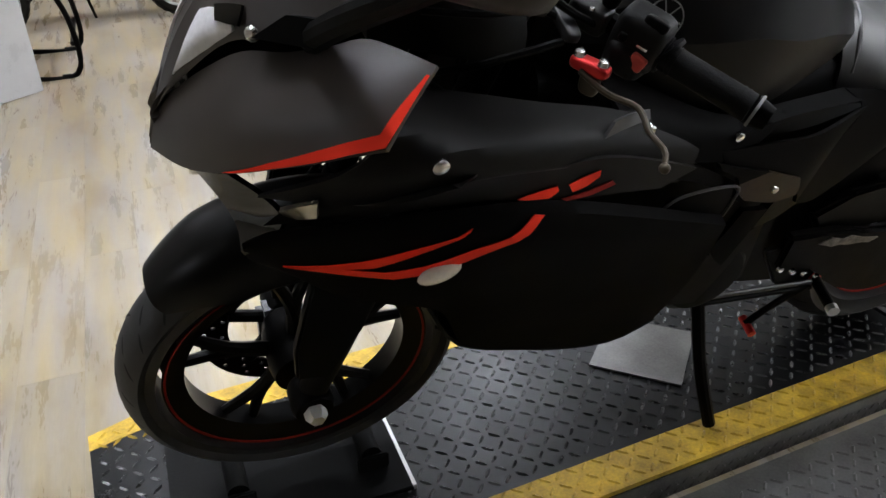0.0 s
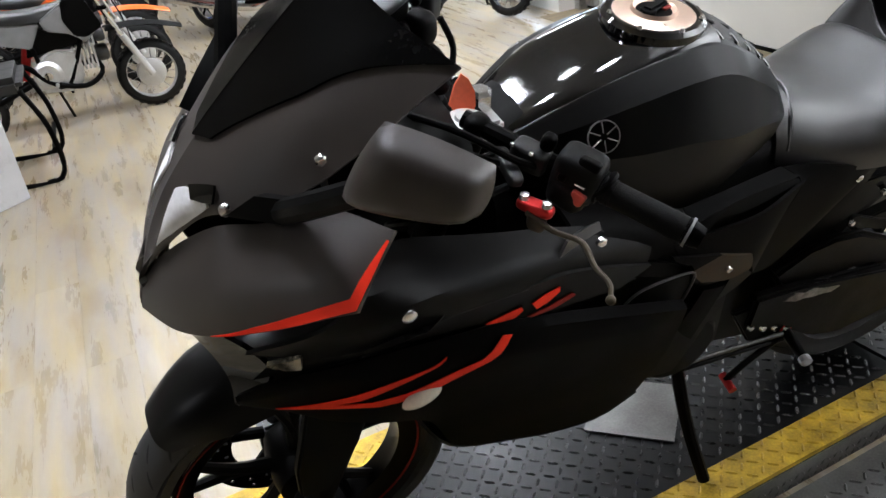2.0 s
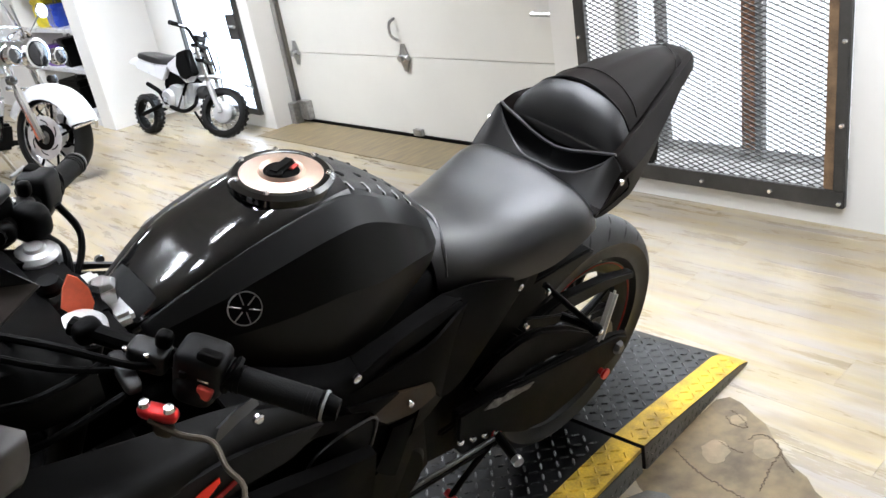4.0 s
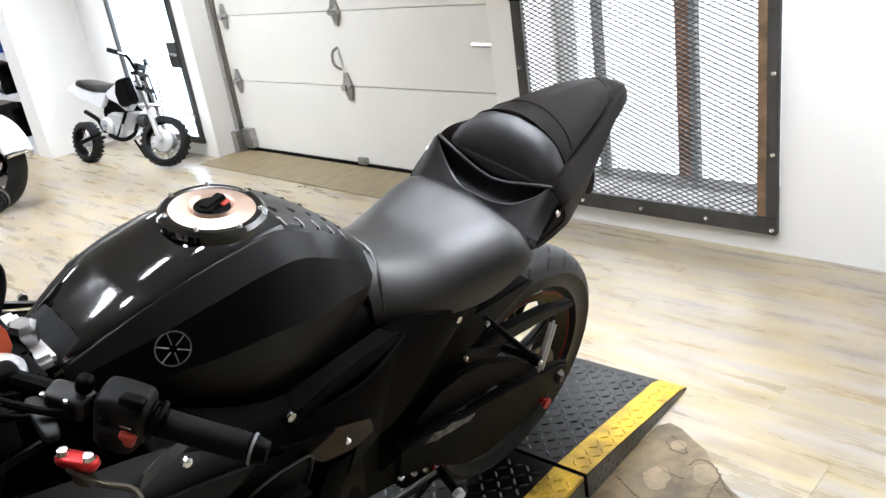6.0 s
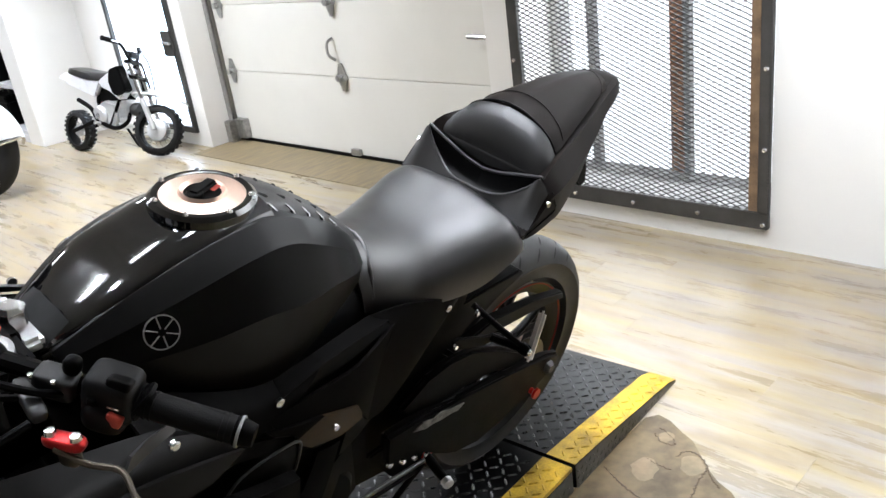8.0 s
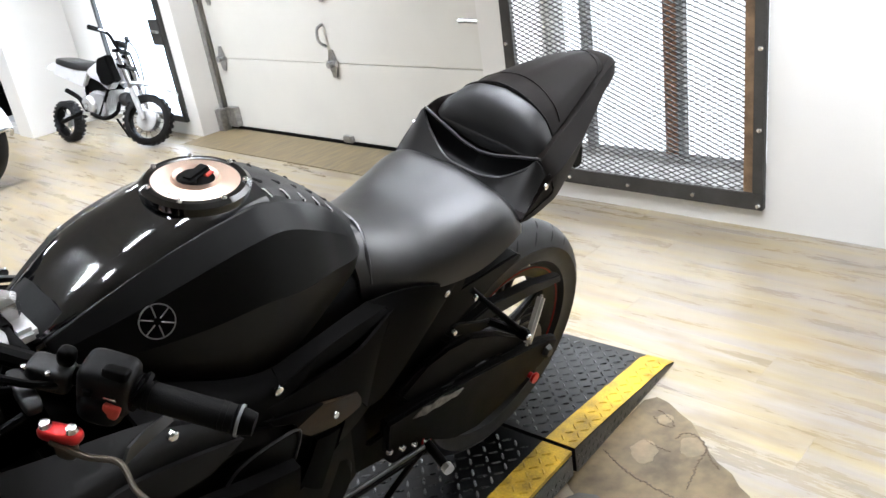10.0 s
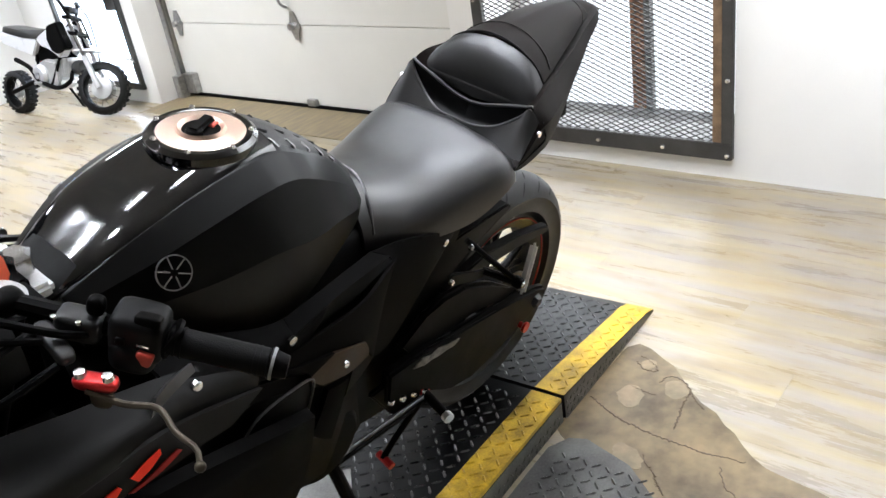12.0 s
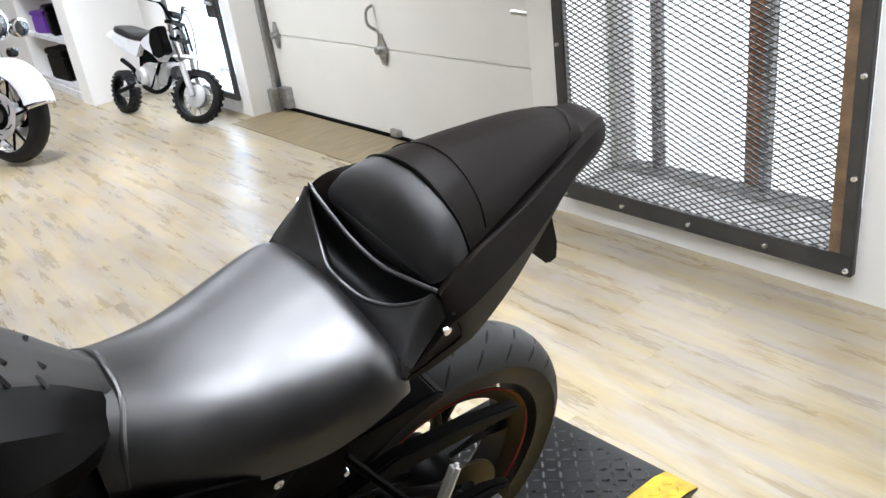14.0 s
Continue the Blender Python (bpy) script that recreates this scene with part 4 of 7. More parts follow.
for side in (left, right):
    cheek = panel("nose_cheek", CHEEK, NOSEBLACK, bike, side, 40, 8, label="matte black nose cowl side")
    net = skin(CHEEK, side)
    decal("stripe", net, [(0.47, 0.985), (0.65, 0.985), (0.80, 0.985), (0.93, 0.985), (1.0, 0.985)], [(0.47, 0.975), (0.645, 0.905), (0.788, 0.865), (0.905, 0.825), (0.958, 0.79)], RED, cheek, "red angular stripe")
    decal("stripe", net, [(1.0, 0.985), (1.0, 0.75), (1.0, 0.50), (1.0, 0.17)], [(0.958, 0.79), (0.962, 0.62), (0.970, 0.44), (0.988, 0.17)], RED, cheek, "red stripe up the cowl edge")
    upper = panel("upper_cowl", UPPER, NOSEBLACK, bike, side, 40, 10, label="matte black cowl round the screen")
    net = skin(UPPER, side)
    decal("headlight", net, [(0.155, 0.58), (0.232, 0.46), (0.305, 0.33), (0.359, 0.26), (0.378, 0.36), (0.384, 0.44)], [(0.160, 0.60), (0.194, 0.76), (0.245, 0.85), (0.30, 0.82), (0.348, 0.77), (0.362, 0.72)], LENS, upper, "clear white headlight lens", 0.003, 0.004, 30, 7)
    decal("lamp_slot", net, [(0.390, 0.40), (0.412, 0.50), (0.432, 0.60)], [(0.352, 0.58), (0.362, 0.68), (0.377, 0.75)], GLOSS, upper, "gloss black slot over the headlight", 0.006, 0.004, 10)
    decal("windscreen", net, [(0.50, 0.0), (0.62, 0.0), (0.75, 0.0), (0.88, 0.0), (0.998, 0.0)], [(0.52, 0.23), (0.63, 0.36), (0.73, 0.49), (0.86, 0.64), (0.998, 0.96)], SCREEN, upper, "dark tinted windscreen", 0.004, 0.003, 30, 9, True)
    screw(upper, on_skin(net, 0.378, 0.885)[0], 0.0085)
    screw(upper, on_skin(net, 0.66, 0.86)[0], 0.0075, "screen_screw")
    mid = panel("middle_cowl", [
        [(-0.60, 0.215, 0.985), (-0.546, 0.185, 0.968), (-0.49, 0.182, 0.950), (-0.41, 0.182, 0.925), (-0.33, 0.180, 0.902), (-0.24, 0.178, 0.868), (-0.165, 0.174, 0.832)],
        [(-0.615, 0.262, 0.985), (-0.56, 0.265, 0.966), (-0.50, 0.252, 0.946), (-0.42, 0.236, 0.916), (-0.34, 0.219, 0.889), (-0.26, 0.204, 0.854), (-0.17, 0.191, 0.817)],
        [(-0.66, 0.252, 0.935), (-0.60, 0.278, 0.945), (-0.53, 0.272, 0.925), (-0.45, 0.255, 0.895), (-0.36, 0.233, 0.868), (-0.28, 0.217, 0.834), (-0.18, 0.200, 0.796)],
        [(-0.735, 0.185, 0.865), (-0.65, 0.256, 0.895), (-0.578, 0.278, 0.918), (-0.50, 0.262, 0.905), (-0.40, 0.240, 0.872), (-0.30, 0.222, 0.826), (-0.20, 0.206, 0.776)]],
        SIDECOWL, bike, side, 26, 4, label="matte black side cowl")
    screw(mid, side((-0.570, 0.279, 0.946)), 0.0095)
    screw(mid, side((-0.278, 0.214, 0.884)), 0.0075)
    panel("cowl_fin", [[(-0.33, 0.214, 0.905), (-0.295, 0.196, 0.898), (-0.262, 0.184, 0.889)], [(-0.345, 0.222, 0.890), (-0.305, 0.206, 0.886), (-0.262, 0.190, 0.879)]], TAILSATIN, mid, side, 8, 2, 0.004, label="small satin fin on the cowl")
    shoulder = panel("shoulder_panel", SIDEPANEL, SIDECOWL, bike, side, 26, 6, label="matte black panel over the lower fairing")
    net = skin(SIDEPANEL, side)
    decal("emblem", net, [(0.552, 0.98), (0.562, 0.876), (0.598, 0.69), (0.614, 0.638)], [(0.575, 1.0), (0.598, 0.99), (0.630, 0.95), (0.632, 0.75)], RED, shoulder, "wavy red mark", n=12)
    decal("emblem", net, [(0.640, 0.606), (0.656, 0.43), (0.687, 0.276)], [(0.675, 0.79), (0.695, 0.655), (0.703, 0.413)], RED, shoulder, "wavy red mark", n=10)
    decal("emblem", net, [(0.665, 0.96), (0.719, 0.78), (0.759, 0.52)], [(0.684, 1.0), (0.742, 0.88), (0.785, 0.63)], REDDARK, shoulder, "dark red mark", n=10)
    # air duct between nose and lower fairing
    panel("air_duct", [
        [(-0.757, 0.130, 0.856), (-0.727, 0.172, 0.851), (-0.713, 0.200, 0.842), (-0.722, 0.206, 0.826)],
        [(-0.775, 0.105, 0.842), (-0.750, 0.150, 0.826), (-0.738, 0.180, 0.818), (-0.740, 0.200, 0.814)],
        [(-0.790, 0.075, 0.831), (-0.766, 0.128, 0.815), (-0.757, 0.165, 0.806), (-0.760, 0.198, 0.804)]], GLOSS, bike, side, 14, 4, 0.008, label="gloss black air duct blade")
    panel("position_lamp", [
        [(-0.714, 0.203, 0.862), (-0.699, 0.219, 0.878), (-0.680, 0.236, 0.893)],
        [(-0.702, 0.203, 0.848), (-0.691, 0.218, 0.858), (-0.680, 0.232, 0.869)]], CLEARLAMP, bike, side, 6, 2, 0.006, lift=0.006, label="small clear position lamp")
    panel("lower_lens", [
        [(-0.797, 0.055, 0.836), (-0.778, 0.092, 0.852), (-0.760, 0.128, 0.868)],
        [(-0.787, 0.058, 0.806), (-0.770, 0.092, 0.832), (-0.757, 0.126, 0.860)]], CLEARLAMP, bike, side, 6, 2, 0.004, lift=0.004, label="pale lens under the nose")
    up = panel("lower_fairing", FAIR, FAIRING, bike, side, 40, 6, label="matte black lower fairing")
    net = skin(FAIR, side)
    decal("stripe", net, [(0.060, 0.43), (0.129, 0.38), (0.182, 0.325), (0.295, 0.186), (0.368, 0.088)], [(0.060, 0.435), (0.136, 0.425), (0.20, 0.375), (0.300, 0.212), (0.366, 0.098)], RED, up, "slim red stripe")
    decal("stripe", net, [(0.060, 0.435), (0.146, 0.415), (0.215, 0.42), (0.28, 0.352), (0.384, 0.198), (0.452, 0.098), (0.477, 0.055)], [(0.063, 0.45), (0.155, 0.475), (0.226, 0.475), (0.293, 0.40), (0.394, 0.238), (0.470, 0.110), (0.497, 0.058)], RED, up, "red stripe with an angled tail")
    # turn signal set flush in the fairing
    sx, ss, sw = -0.545, 0.248, 0.754
    bm = bmesh.new()
    bmesh.ops.create_uvsphere(bm, u_segments=20, v_segments=12, radius=1, matrix=Matrix.Translation(side((sx, ss, sw))) @ pose(0, 0, 0, 0, -14, 0) @ Matrix.Diagonal((0.028, 0.010, 0.0125, 1)))
    part("turn_signal", bm, SIGNAL, up, "pale oval turn signal lens")
    # vent: frame strip above, recess behind
    panel("vent_frame", [
        [(-0.37, 0.232, 0.822), (-0.30, 0.220, 0.835), (-0.22, 0.206, 0.815), (-0.14, 0.196, 0.775), (-0.05, 0.182, 0.712)],
        [(-0.37, 0.235, 0.805), (-0.30, 0.224, 0.812), (-0.22, 0.212, 0.792), (-0.14, 0.202, 0.752), (-0.055, 0.19, 0.690)]], FAIRING, bike, side, 14, 2, 0.012, label="arched vent frame")
    panel("vent_recess", [
        [(-0.37, 0.195, 0.80), (-0.25, 0.172, 0.80), (-0.14, 0.162, 0.76), (-0.06, 0.155, 0.70)],
        [(-0.36, 0.20, 0.77), (-0.25, 0.18, 0.70), (-0.14, 0.168, 0.66), (-0.08, 0.16, 0.64)]], PLASTIC, bike, side, 12, 2, 0.004, label="dark vent recess")
    panel("belly_pan", [
        [(-0.52, 0.174, 0.600), (-0.462, 0.166, 0.487), (-0.35, 0.162, 0.428), (-0.25, 0.157, 0.386), (-0.16, 0.153, 0.368), (-0.085, 0.149, 0.392)],
        [(-0.505, 0.10, 0.53), (-0.45, 0.10, 0.445), (-0.35, 0.10, 0.395), (-0.25, 0.10, 0.36), (-0.16, 0.10, 0.345), (-0.08, 0.10, 0.375)],
        [(-0.49, 0.0, 0.50), (-0.44, 0.0, 0.42), (-0.35, 0.0, 0.375), (-0.25, 0.0, 0.345), (-0.16, 0.0, 0.335), (-0.08, 0.0, 0.365)]], PLASTIC, bike, side, 18, 4, 0.005, label="black belly pan")
    # side cover under the tank and under the seat
    cover = panel("side_cover", [
        [(-0.30, 0.10, 0.90), (-0.24, 0.130, 0.885), (-0.17, 0.145, 0.852), (-0.10, 0.152, 0.828), (-0.02, 0.148, 0.826)],
        [(-0.30, 0.19, 0.885), (-0.24, 0.184, 0.865), (-0.17, 0.182, 0.835), (-0.095, 0.178, 0.814), (-0.015, 0.167, 0.816)],
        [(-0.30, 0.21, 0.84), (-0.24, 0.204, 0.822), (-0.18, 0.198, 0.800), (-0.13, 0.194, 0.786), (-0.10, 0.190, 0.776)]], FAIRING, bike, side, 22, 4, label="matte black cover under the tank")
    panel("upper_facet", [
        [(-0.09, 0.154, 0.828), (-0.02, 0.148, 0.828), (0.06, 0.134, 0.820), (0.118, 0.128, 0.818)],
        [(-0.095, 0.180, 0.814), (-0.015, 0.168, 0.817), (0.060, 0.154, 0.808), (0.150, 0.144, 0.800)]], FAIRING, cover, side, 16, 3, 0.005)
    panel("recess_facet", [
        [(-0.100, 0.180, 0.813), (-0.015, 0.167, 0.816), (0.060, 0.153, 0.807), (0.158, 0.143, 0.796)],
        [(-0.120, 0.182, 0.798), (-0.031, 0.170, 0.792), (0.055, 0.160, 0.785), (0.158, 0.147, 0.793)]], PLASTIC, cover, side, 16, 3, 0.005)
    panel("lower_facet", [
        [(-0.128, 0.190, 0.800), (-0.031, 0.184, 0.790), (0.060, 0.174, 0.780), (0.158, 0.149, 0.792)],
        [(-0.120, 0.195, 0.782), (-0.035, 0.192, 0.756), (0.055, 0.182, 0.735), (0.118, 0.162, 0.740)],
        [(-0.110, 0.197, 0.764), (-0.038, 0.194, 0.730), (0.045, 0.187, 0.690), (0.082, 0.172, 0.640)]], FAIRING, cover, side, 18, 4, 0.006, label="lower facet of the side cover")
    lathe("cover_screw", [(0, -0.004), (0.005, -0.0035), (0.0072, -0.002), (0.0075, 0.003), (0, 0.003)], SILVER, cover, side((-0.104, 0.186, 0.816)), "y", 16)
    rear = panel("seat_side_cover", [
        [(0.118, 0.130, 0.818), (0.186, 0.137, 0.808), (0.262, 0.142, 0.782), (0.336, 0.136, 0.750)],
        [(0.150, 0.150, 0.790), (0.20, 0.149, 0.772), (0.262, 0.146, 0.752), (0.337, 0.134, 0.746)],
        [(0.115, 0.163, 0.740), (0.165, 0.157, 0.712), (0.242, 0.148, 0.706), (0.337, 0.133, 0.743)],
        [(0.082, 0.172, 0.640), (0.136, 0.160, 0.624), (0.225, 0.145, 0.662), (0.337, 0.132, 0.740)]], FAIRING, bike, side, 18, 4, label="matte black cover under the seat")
    lathe("cover_screw", [(0, -0.004), (0.005, -0.0035), (0.0068, -0.002), (0.007, 0.003), (0, 0.003)], SILVER, rear, side((0.302, 0.141, 0.742)), "y", 16)
    strip = panel("cover_bracket", [
        [(-0.135, 0.200, 0.789), (-0.090, 0.201, 0.771), (-0.035, 0.199, 0.751)],
        [(-0.128, 0.203, 0.778), (-0.095, 0.203, 0.757), (-0.086, 0.202, 0.742)]], FAIRING, bike, side, 8, 2, 0.008, label="black bracket strip with a scuffed brown end")
    panel("scuffed_end", [
        [(-0.036, 0.199, 0.751), (0.0, 0.196, 0.734), (0.042, 0.190, 0.714)],
        [(-0.088, 0.202, 0.741), (-0.030, 0.200, 0.716), (0.052, 0.188, 0.692)],
        [(-0.062, 0.201, 0.706), (0.0, 0.196, 0.682), (0.053, 0.187, 0.676)]], BROWNED, strip, side, 10, 3, 0.008, label="scuffed brown plastic end")
    lathe("bracket_screw", [(0, -0.004), (0.005, -0.0035), (0.0058, -0.002), (0.006, 0.003), (0, 0.003)], SILVER, strip, side((-0.015, 0.202, 0.716)), "y", 14)
    pane = panel("lower_pane", [
        [(-0.190, 0.203, 0.742), (-0.140, 0.202, 0.740), (-0.090, 0.198, 0.738)],
        [(-0.215, 0.204, 0.715), (-0.150, 0.203, 0.700), (-0.086, 0.198, 0.706)],
        [(-0.235, 0.204, 0.690), (-0.125, 0.200, 0.660), (-0.100, 0.198, 0.670)]], PLASTIC, bike, side, 10, 4, 0.006, label="black pane beside the frame")
    tube("pane_edge", [side(p) for p in ((-0.235, 0.207, 0.692), (-0.190, 0.206, 0.744), (-0.090, 0.201, 0.740), (-0.084, 0.201, 0.710), (-0.098, 0.201, 0.672), (-0.122, 0.203, 0.660))], 0.0022, CAST, pane, 30, 6, "thin worn grey edge")
    panel("frame_spar", [
        [(0.06, 0.165, 0.69), (0.10, 0.15, 0.66), (0.16, 0.135, 0.655), (0.30, 0.112, 0.735), (0.44, 0.105, 0.79)],
        [(0.02, 0.17, 0.60), (0.08, 0.15, 0.585), (0.16, 0.130, 0.605), (0.31, 0.104, 0.705), (0.45, 0.10, 0.768)]], DARK, bike, side, 16, 2, 0.014)
    panel("frame_cover", [
        [(-0.040, 0.190, 0.670), (-0.015, 0.190, 0.664), (0.010, 0.186, 0.657)], [(-0.060, 0.192, 0.630), (-0.035, 0.191, 0.612), (-0.010, 0.187, 0.600)], [(-0.078, 0.192, 0.600), (-0.055, 0.190, 0.570), (-0.030, 0.186, 0.545)]], FAIRING, bike, side, 8, 2, 0.010, label="grey-sheened frame cover")
    panel("pivot_cover", [
        [(-0.07, 0.17, 0.55), (0.0, 0.16, 0.56), (0.07, 0.145, 0.58)], [(-0.08, 0.155, 0.43), (0.02, 0.145, 0.40), (0.10, 0.13, 0.42)]], DARK, bike, side, 8, 2, 0.012)
def mirror(corners, base, plate, side, elbow=None):
    """A domed mirror shell over four rim corners, its glass, stalk and foot."""
    a, b, c, d = [side(p) for p in corners]
    nrm = (b - a).cross(d - a).normalized()
    front = Vector((-1, 0, 0))
    if nrm.dot(front) < 0:
        nrm = -nrm
    n = 13
    rows = []
    for i in range(n):
        u = i / (n - 1)
        row = []
        for j in range(n):
            v = j / (n - 1)
            # rounded outline
            cu, cv = 2 * u - 1, 2 * v - 1
            ru, rv = cu * math.sqrt(1 - cv * cv * 0.16), cv * math.sqrt(1 - cu * cu * 0.16)
            uu, vv = (ru + 1) / 2, (rv + 1) / 2
            p = a.lerp(d, uu).lerp(b.lerp(c, uu), vv)
            row.append(p + nrm * (0.036 * ((1 - cu ** 4) * (1 - cv ** 4)) ** 0.5))
        rows.append(row)
    bm = bmesh.new()
    grid(bm, rows)
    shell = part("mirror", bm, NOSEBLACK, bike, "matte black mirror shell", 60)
    bm = bmesh.new()
    mid = (a + b + c + d) / 4
    rim = [rows[0][j] for j in range(n)] + [rows[i][-1] for i in range(1, n)] + [rows[-1][j] for j in range(n - 2, -1, -1)] + [rows[i][0] for i in range(n - 2, 0, -1)]
    bm.faces.new([bm.verts.new(p) for p in rim])
    part("shell_back", bm, PLASTIC, shell)
    bm = bmesh.new()
    bm.faces.new([bm.verts.new(mid + (p - mid) * 0.9 - nrm * 0.004) for p in rim])
    thicken(bm, 0.002)
    part("mirror_glass", bm, MIRROR, shell)
    s0 = side(base)
    bend = [side(elbow)] if elbow else [s0.lerp(mid, 0.35) + Vector((-0.01, 0, 0.0)), s0.lerp(mid, 0.75)]
    tube("stalk", [s0] + bend + [mid + nrm * 0.012], 0.015, PLASTIC, shell, 12, 10, taper=0.8)
    bm = bmesh.new()
    bm.faces.new([bm.verts.new(side(p)) for p in plate])
    thicken(bm, 0.018)
    part("base_plate", bm, PLASTIC, shell)


FOOT = ((-0.700, 0.108, 1.004), (-0.650, 0.168, 1.020), (-0.628, 0.180, 1.052), (-0.668, 0.128, 1.036))
mirror(((-0.650, 0.330, 1.172), (-0.609, 0.339, 1.244), (-0.541, 0.402, 1.220), (-0.556, 0.404, 1.172)), (-0.660, 0.150, 1.022), FOOT, left)
mirror(((-0.602, 0.250, 1.130), (-0.588, 0.262, 1.206), (-0.478, 0.345, 1.168), (-0.496, 0.335, 1.100)), (-0.651, 0.105, 1.042), FOOT, right, (-0.606, 0.190, 1.150))
# cockpit
loft("instrument_panel", [(-0.60, [(0, 1.10), (0.12, 1.08), (0.13, 1.0)]), (-0.50, [(0, 1.08), (0.15, 1.06), (0.16, 0.98)]), (-0.42, [(0, 1.03), (0.12, 1.02), (0.14, 0.96)])], PLASTIC, bike, 8, "black instrument panel")
slab("head_tube", [(-0.46, 0.80), (-0.36, 0.80), (-0.36, 1.0), (-0.46, 1.01)], -0.05, 0.05, DARK, bike)
clamp = block("top_clamp", (-0.43, -0.105, 0.985), (-0.365, 0.105, 1.006), DARK, bike, 0.008, "dark top clamp")
block("clamp_bridge", (-0.366, -0.060, 0.970), (-0.338, 0.055, 0.990), ALU, clamp, 0.006, "silver clamp bridge")
for sgn in (-1, 1):
    lathe("fork_cap", [(0, 0.0), (0.012, 0.0), (0.014, -0.004), (0.024, -0.006), (0.029, -0.012), (0.029, -0.03), (0, -0.03)], ALU, clamp, (-0.41, -0.085, 1.035) if sgn < 0 else (-0.387, 0.100, 1.022), "z", 24)
lathe("stem_nut", [(0, 0.0), (0.012, 0.0), (0.018, -0.006), (0.018, -0.03), (0, -0.03)], SILVER, clamp, (-0.355, -0.015, 1.018), "z", 6)
ign = lathe("ignition_lock", [(0, 0.0), (0.016, 0.0), (0.020, -0.006), (0.020, -0.05), (0, -0.05)], DARK, bike, (-0.415, 0.0, 1.012), "z", 20)
block("key", (-0.418, -0.003, 1.012), (-0.412, 0.012, 1.03), SILVER, ign, 0.001)
lathe("key_head", [(0, 0.011), (0.012, 0.009), (0.016, 0.0), (0.012, -0.009), (0, -0.011)], PLASTIC, ign, (-0.410, -0.010, 1.036), "z", 16)
bm = bmesh.new()
bm.faces.new([bm.verts.new(p) for p in ((-0.397, -0.046, 1.066), (-0.388, -0.048, 1.058), (-0.380, -0.050, 1.040), (-0.379, -0.052, 1.020), (-0.388, -0.052, 1.000), (-0.404, -0.050, 1.012), (-0.414, -0.048, 1.028), (-0.406, -0.046, 1.052))])
thicken(bm, 0.003)
part("key_tag", bm, TAG, ign, "orange key tag")
for sgn in (-1, 1):
    a, b = (Vector((-0.425, -0.110, 1.050)), Vector((-0.258, -0.351, 0.995))) if sgn < 0 else (Vector((-0.425, 0.100, 1.050)), Vector((-0.240, 0.312, 0.998)))
    d = b - a
    m = Matrix.Translation(a + d * 0.50) @ d.to_track_quat("X", "Z").to_matrix().to_4x4()

    def at(x, y, z, rx=0, ry=0, rz=0):
        """A place on the bar: x outwards along it, y to the side that faces outwards and ahead, z up."""
        return m @ pose(x, sgn * y, z, rx, ry, rz)
    bar = tube("handlebar", [a, a + d * 0.93], 0.011, DARK, bike, label="black clip-on handlebar")
    tube("grip", [a + d * 0.59, a + d * 0.66, a + d * 0.80, a + d * 0.93], 0.0150, GRIP, bar, 10, 20, "black rubber grip", 1.02)
    tube("grip_flange", [a + d * 0.572, a + d * 0.598], 0.0200, GRIP, bar, seg=20)
    for f in (0.62, 0.64, 0.88, 0.90):
        tube("grip_ring", [a + d * (f - 0.004), a + d * (f + 0.004)], 0.0160, GRIP, bar, seg=20)
    tube("bar_end", [a + d * 0.935, a + d * 0.97, a + d * 1.0], 0.0160, DARK, bar, 4, 20, taper=0.75)
    tube("end_ring", [a + d * 0.943, a + d * 0.953], 0.0172, GREYPL, bar, seg=20)
    sw = pod("switch_box", (0.056, 0.046, 0.058), at(0.0, 0.003, 0.006), SWITCH, bar, "black switch housing", 0.42)
    pod("lower_shell", (0.048, 0.044, 0.040), at(-0.002, 0.010, -0.014), SWITCH, sw, e=0.6)
    tube("shell_seam", [m @ Vector((0.0275, 0, 0.006)), m @ Vector((0.031, 0, 0.004))], 0.0205, DARK, sw, seg=20)
    pod("switch", (0.018, 0.014, 0.018), at(0.012, 0.024, -0.006, 0, 12, 0), REDRUBBER if sgn < 0 else PLASTIC, sw, "red switch" if sgn < 0 else "", 0.4)
    pod("rocker", (0.026, 0.018, 0.012), at(0.010, 0.012, 0.032, sgn * 22, 0, 0), DARK, sw, e=0.4)
    pod("thumb_button", (0.010, 0.010, 0.010), at(-0.012, 0.024, 0.010), PLASTIC, sw)
    if sgn < 0:
        part("switch_mark", box(bmesh.new(), (0, 0, 0), (0.012, 0.0015, 0.003), at(0.010, 0.0262, 0.010)), SILVER, sw)
    else:
        for q in (-0.006, 0.004):
            part("switch_mark", box(bmesh.new(), (0, 0, 0), (0.042, 0.003, 0.004), at(-0.002, 0.026, 0.030 + q, 30, 0, 0)), ALU, sw)
    perch = pod("lever_perch", (0.046, 0.030, 0.030), at(-0.058, 0.006, 0.000), DARKCAST, bar, "dark cast lever perch", 0.4)
    pod("perch_arm", (0.060, 0.018, 0.014), at(-0.072, 0.032, -0.006, 0, 0, sgn * 40), DARKCAST, perch, e=0.45)
    pod("perch_knob", (0.018, 0.018, 0.022), at(-0.044, 0.002, 0.026), DARK, perch, e=0.7)
    for q in (-0.012, 0.012):
        lathe("perch_bolt", [(0, 0.003), (0.0026, 0.0026), (0.0034, 0.0), (0, 0.0)], SILVER, perch, m @ Vector((-0.066 + q, sgn * 0.020, 0.014)), "z", 10)
    pod("bar_clamp", (0.032, 0.030, 0.026), Matrix.Translation(a + d * 0.06), DARK, bar, e=0.7)
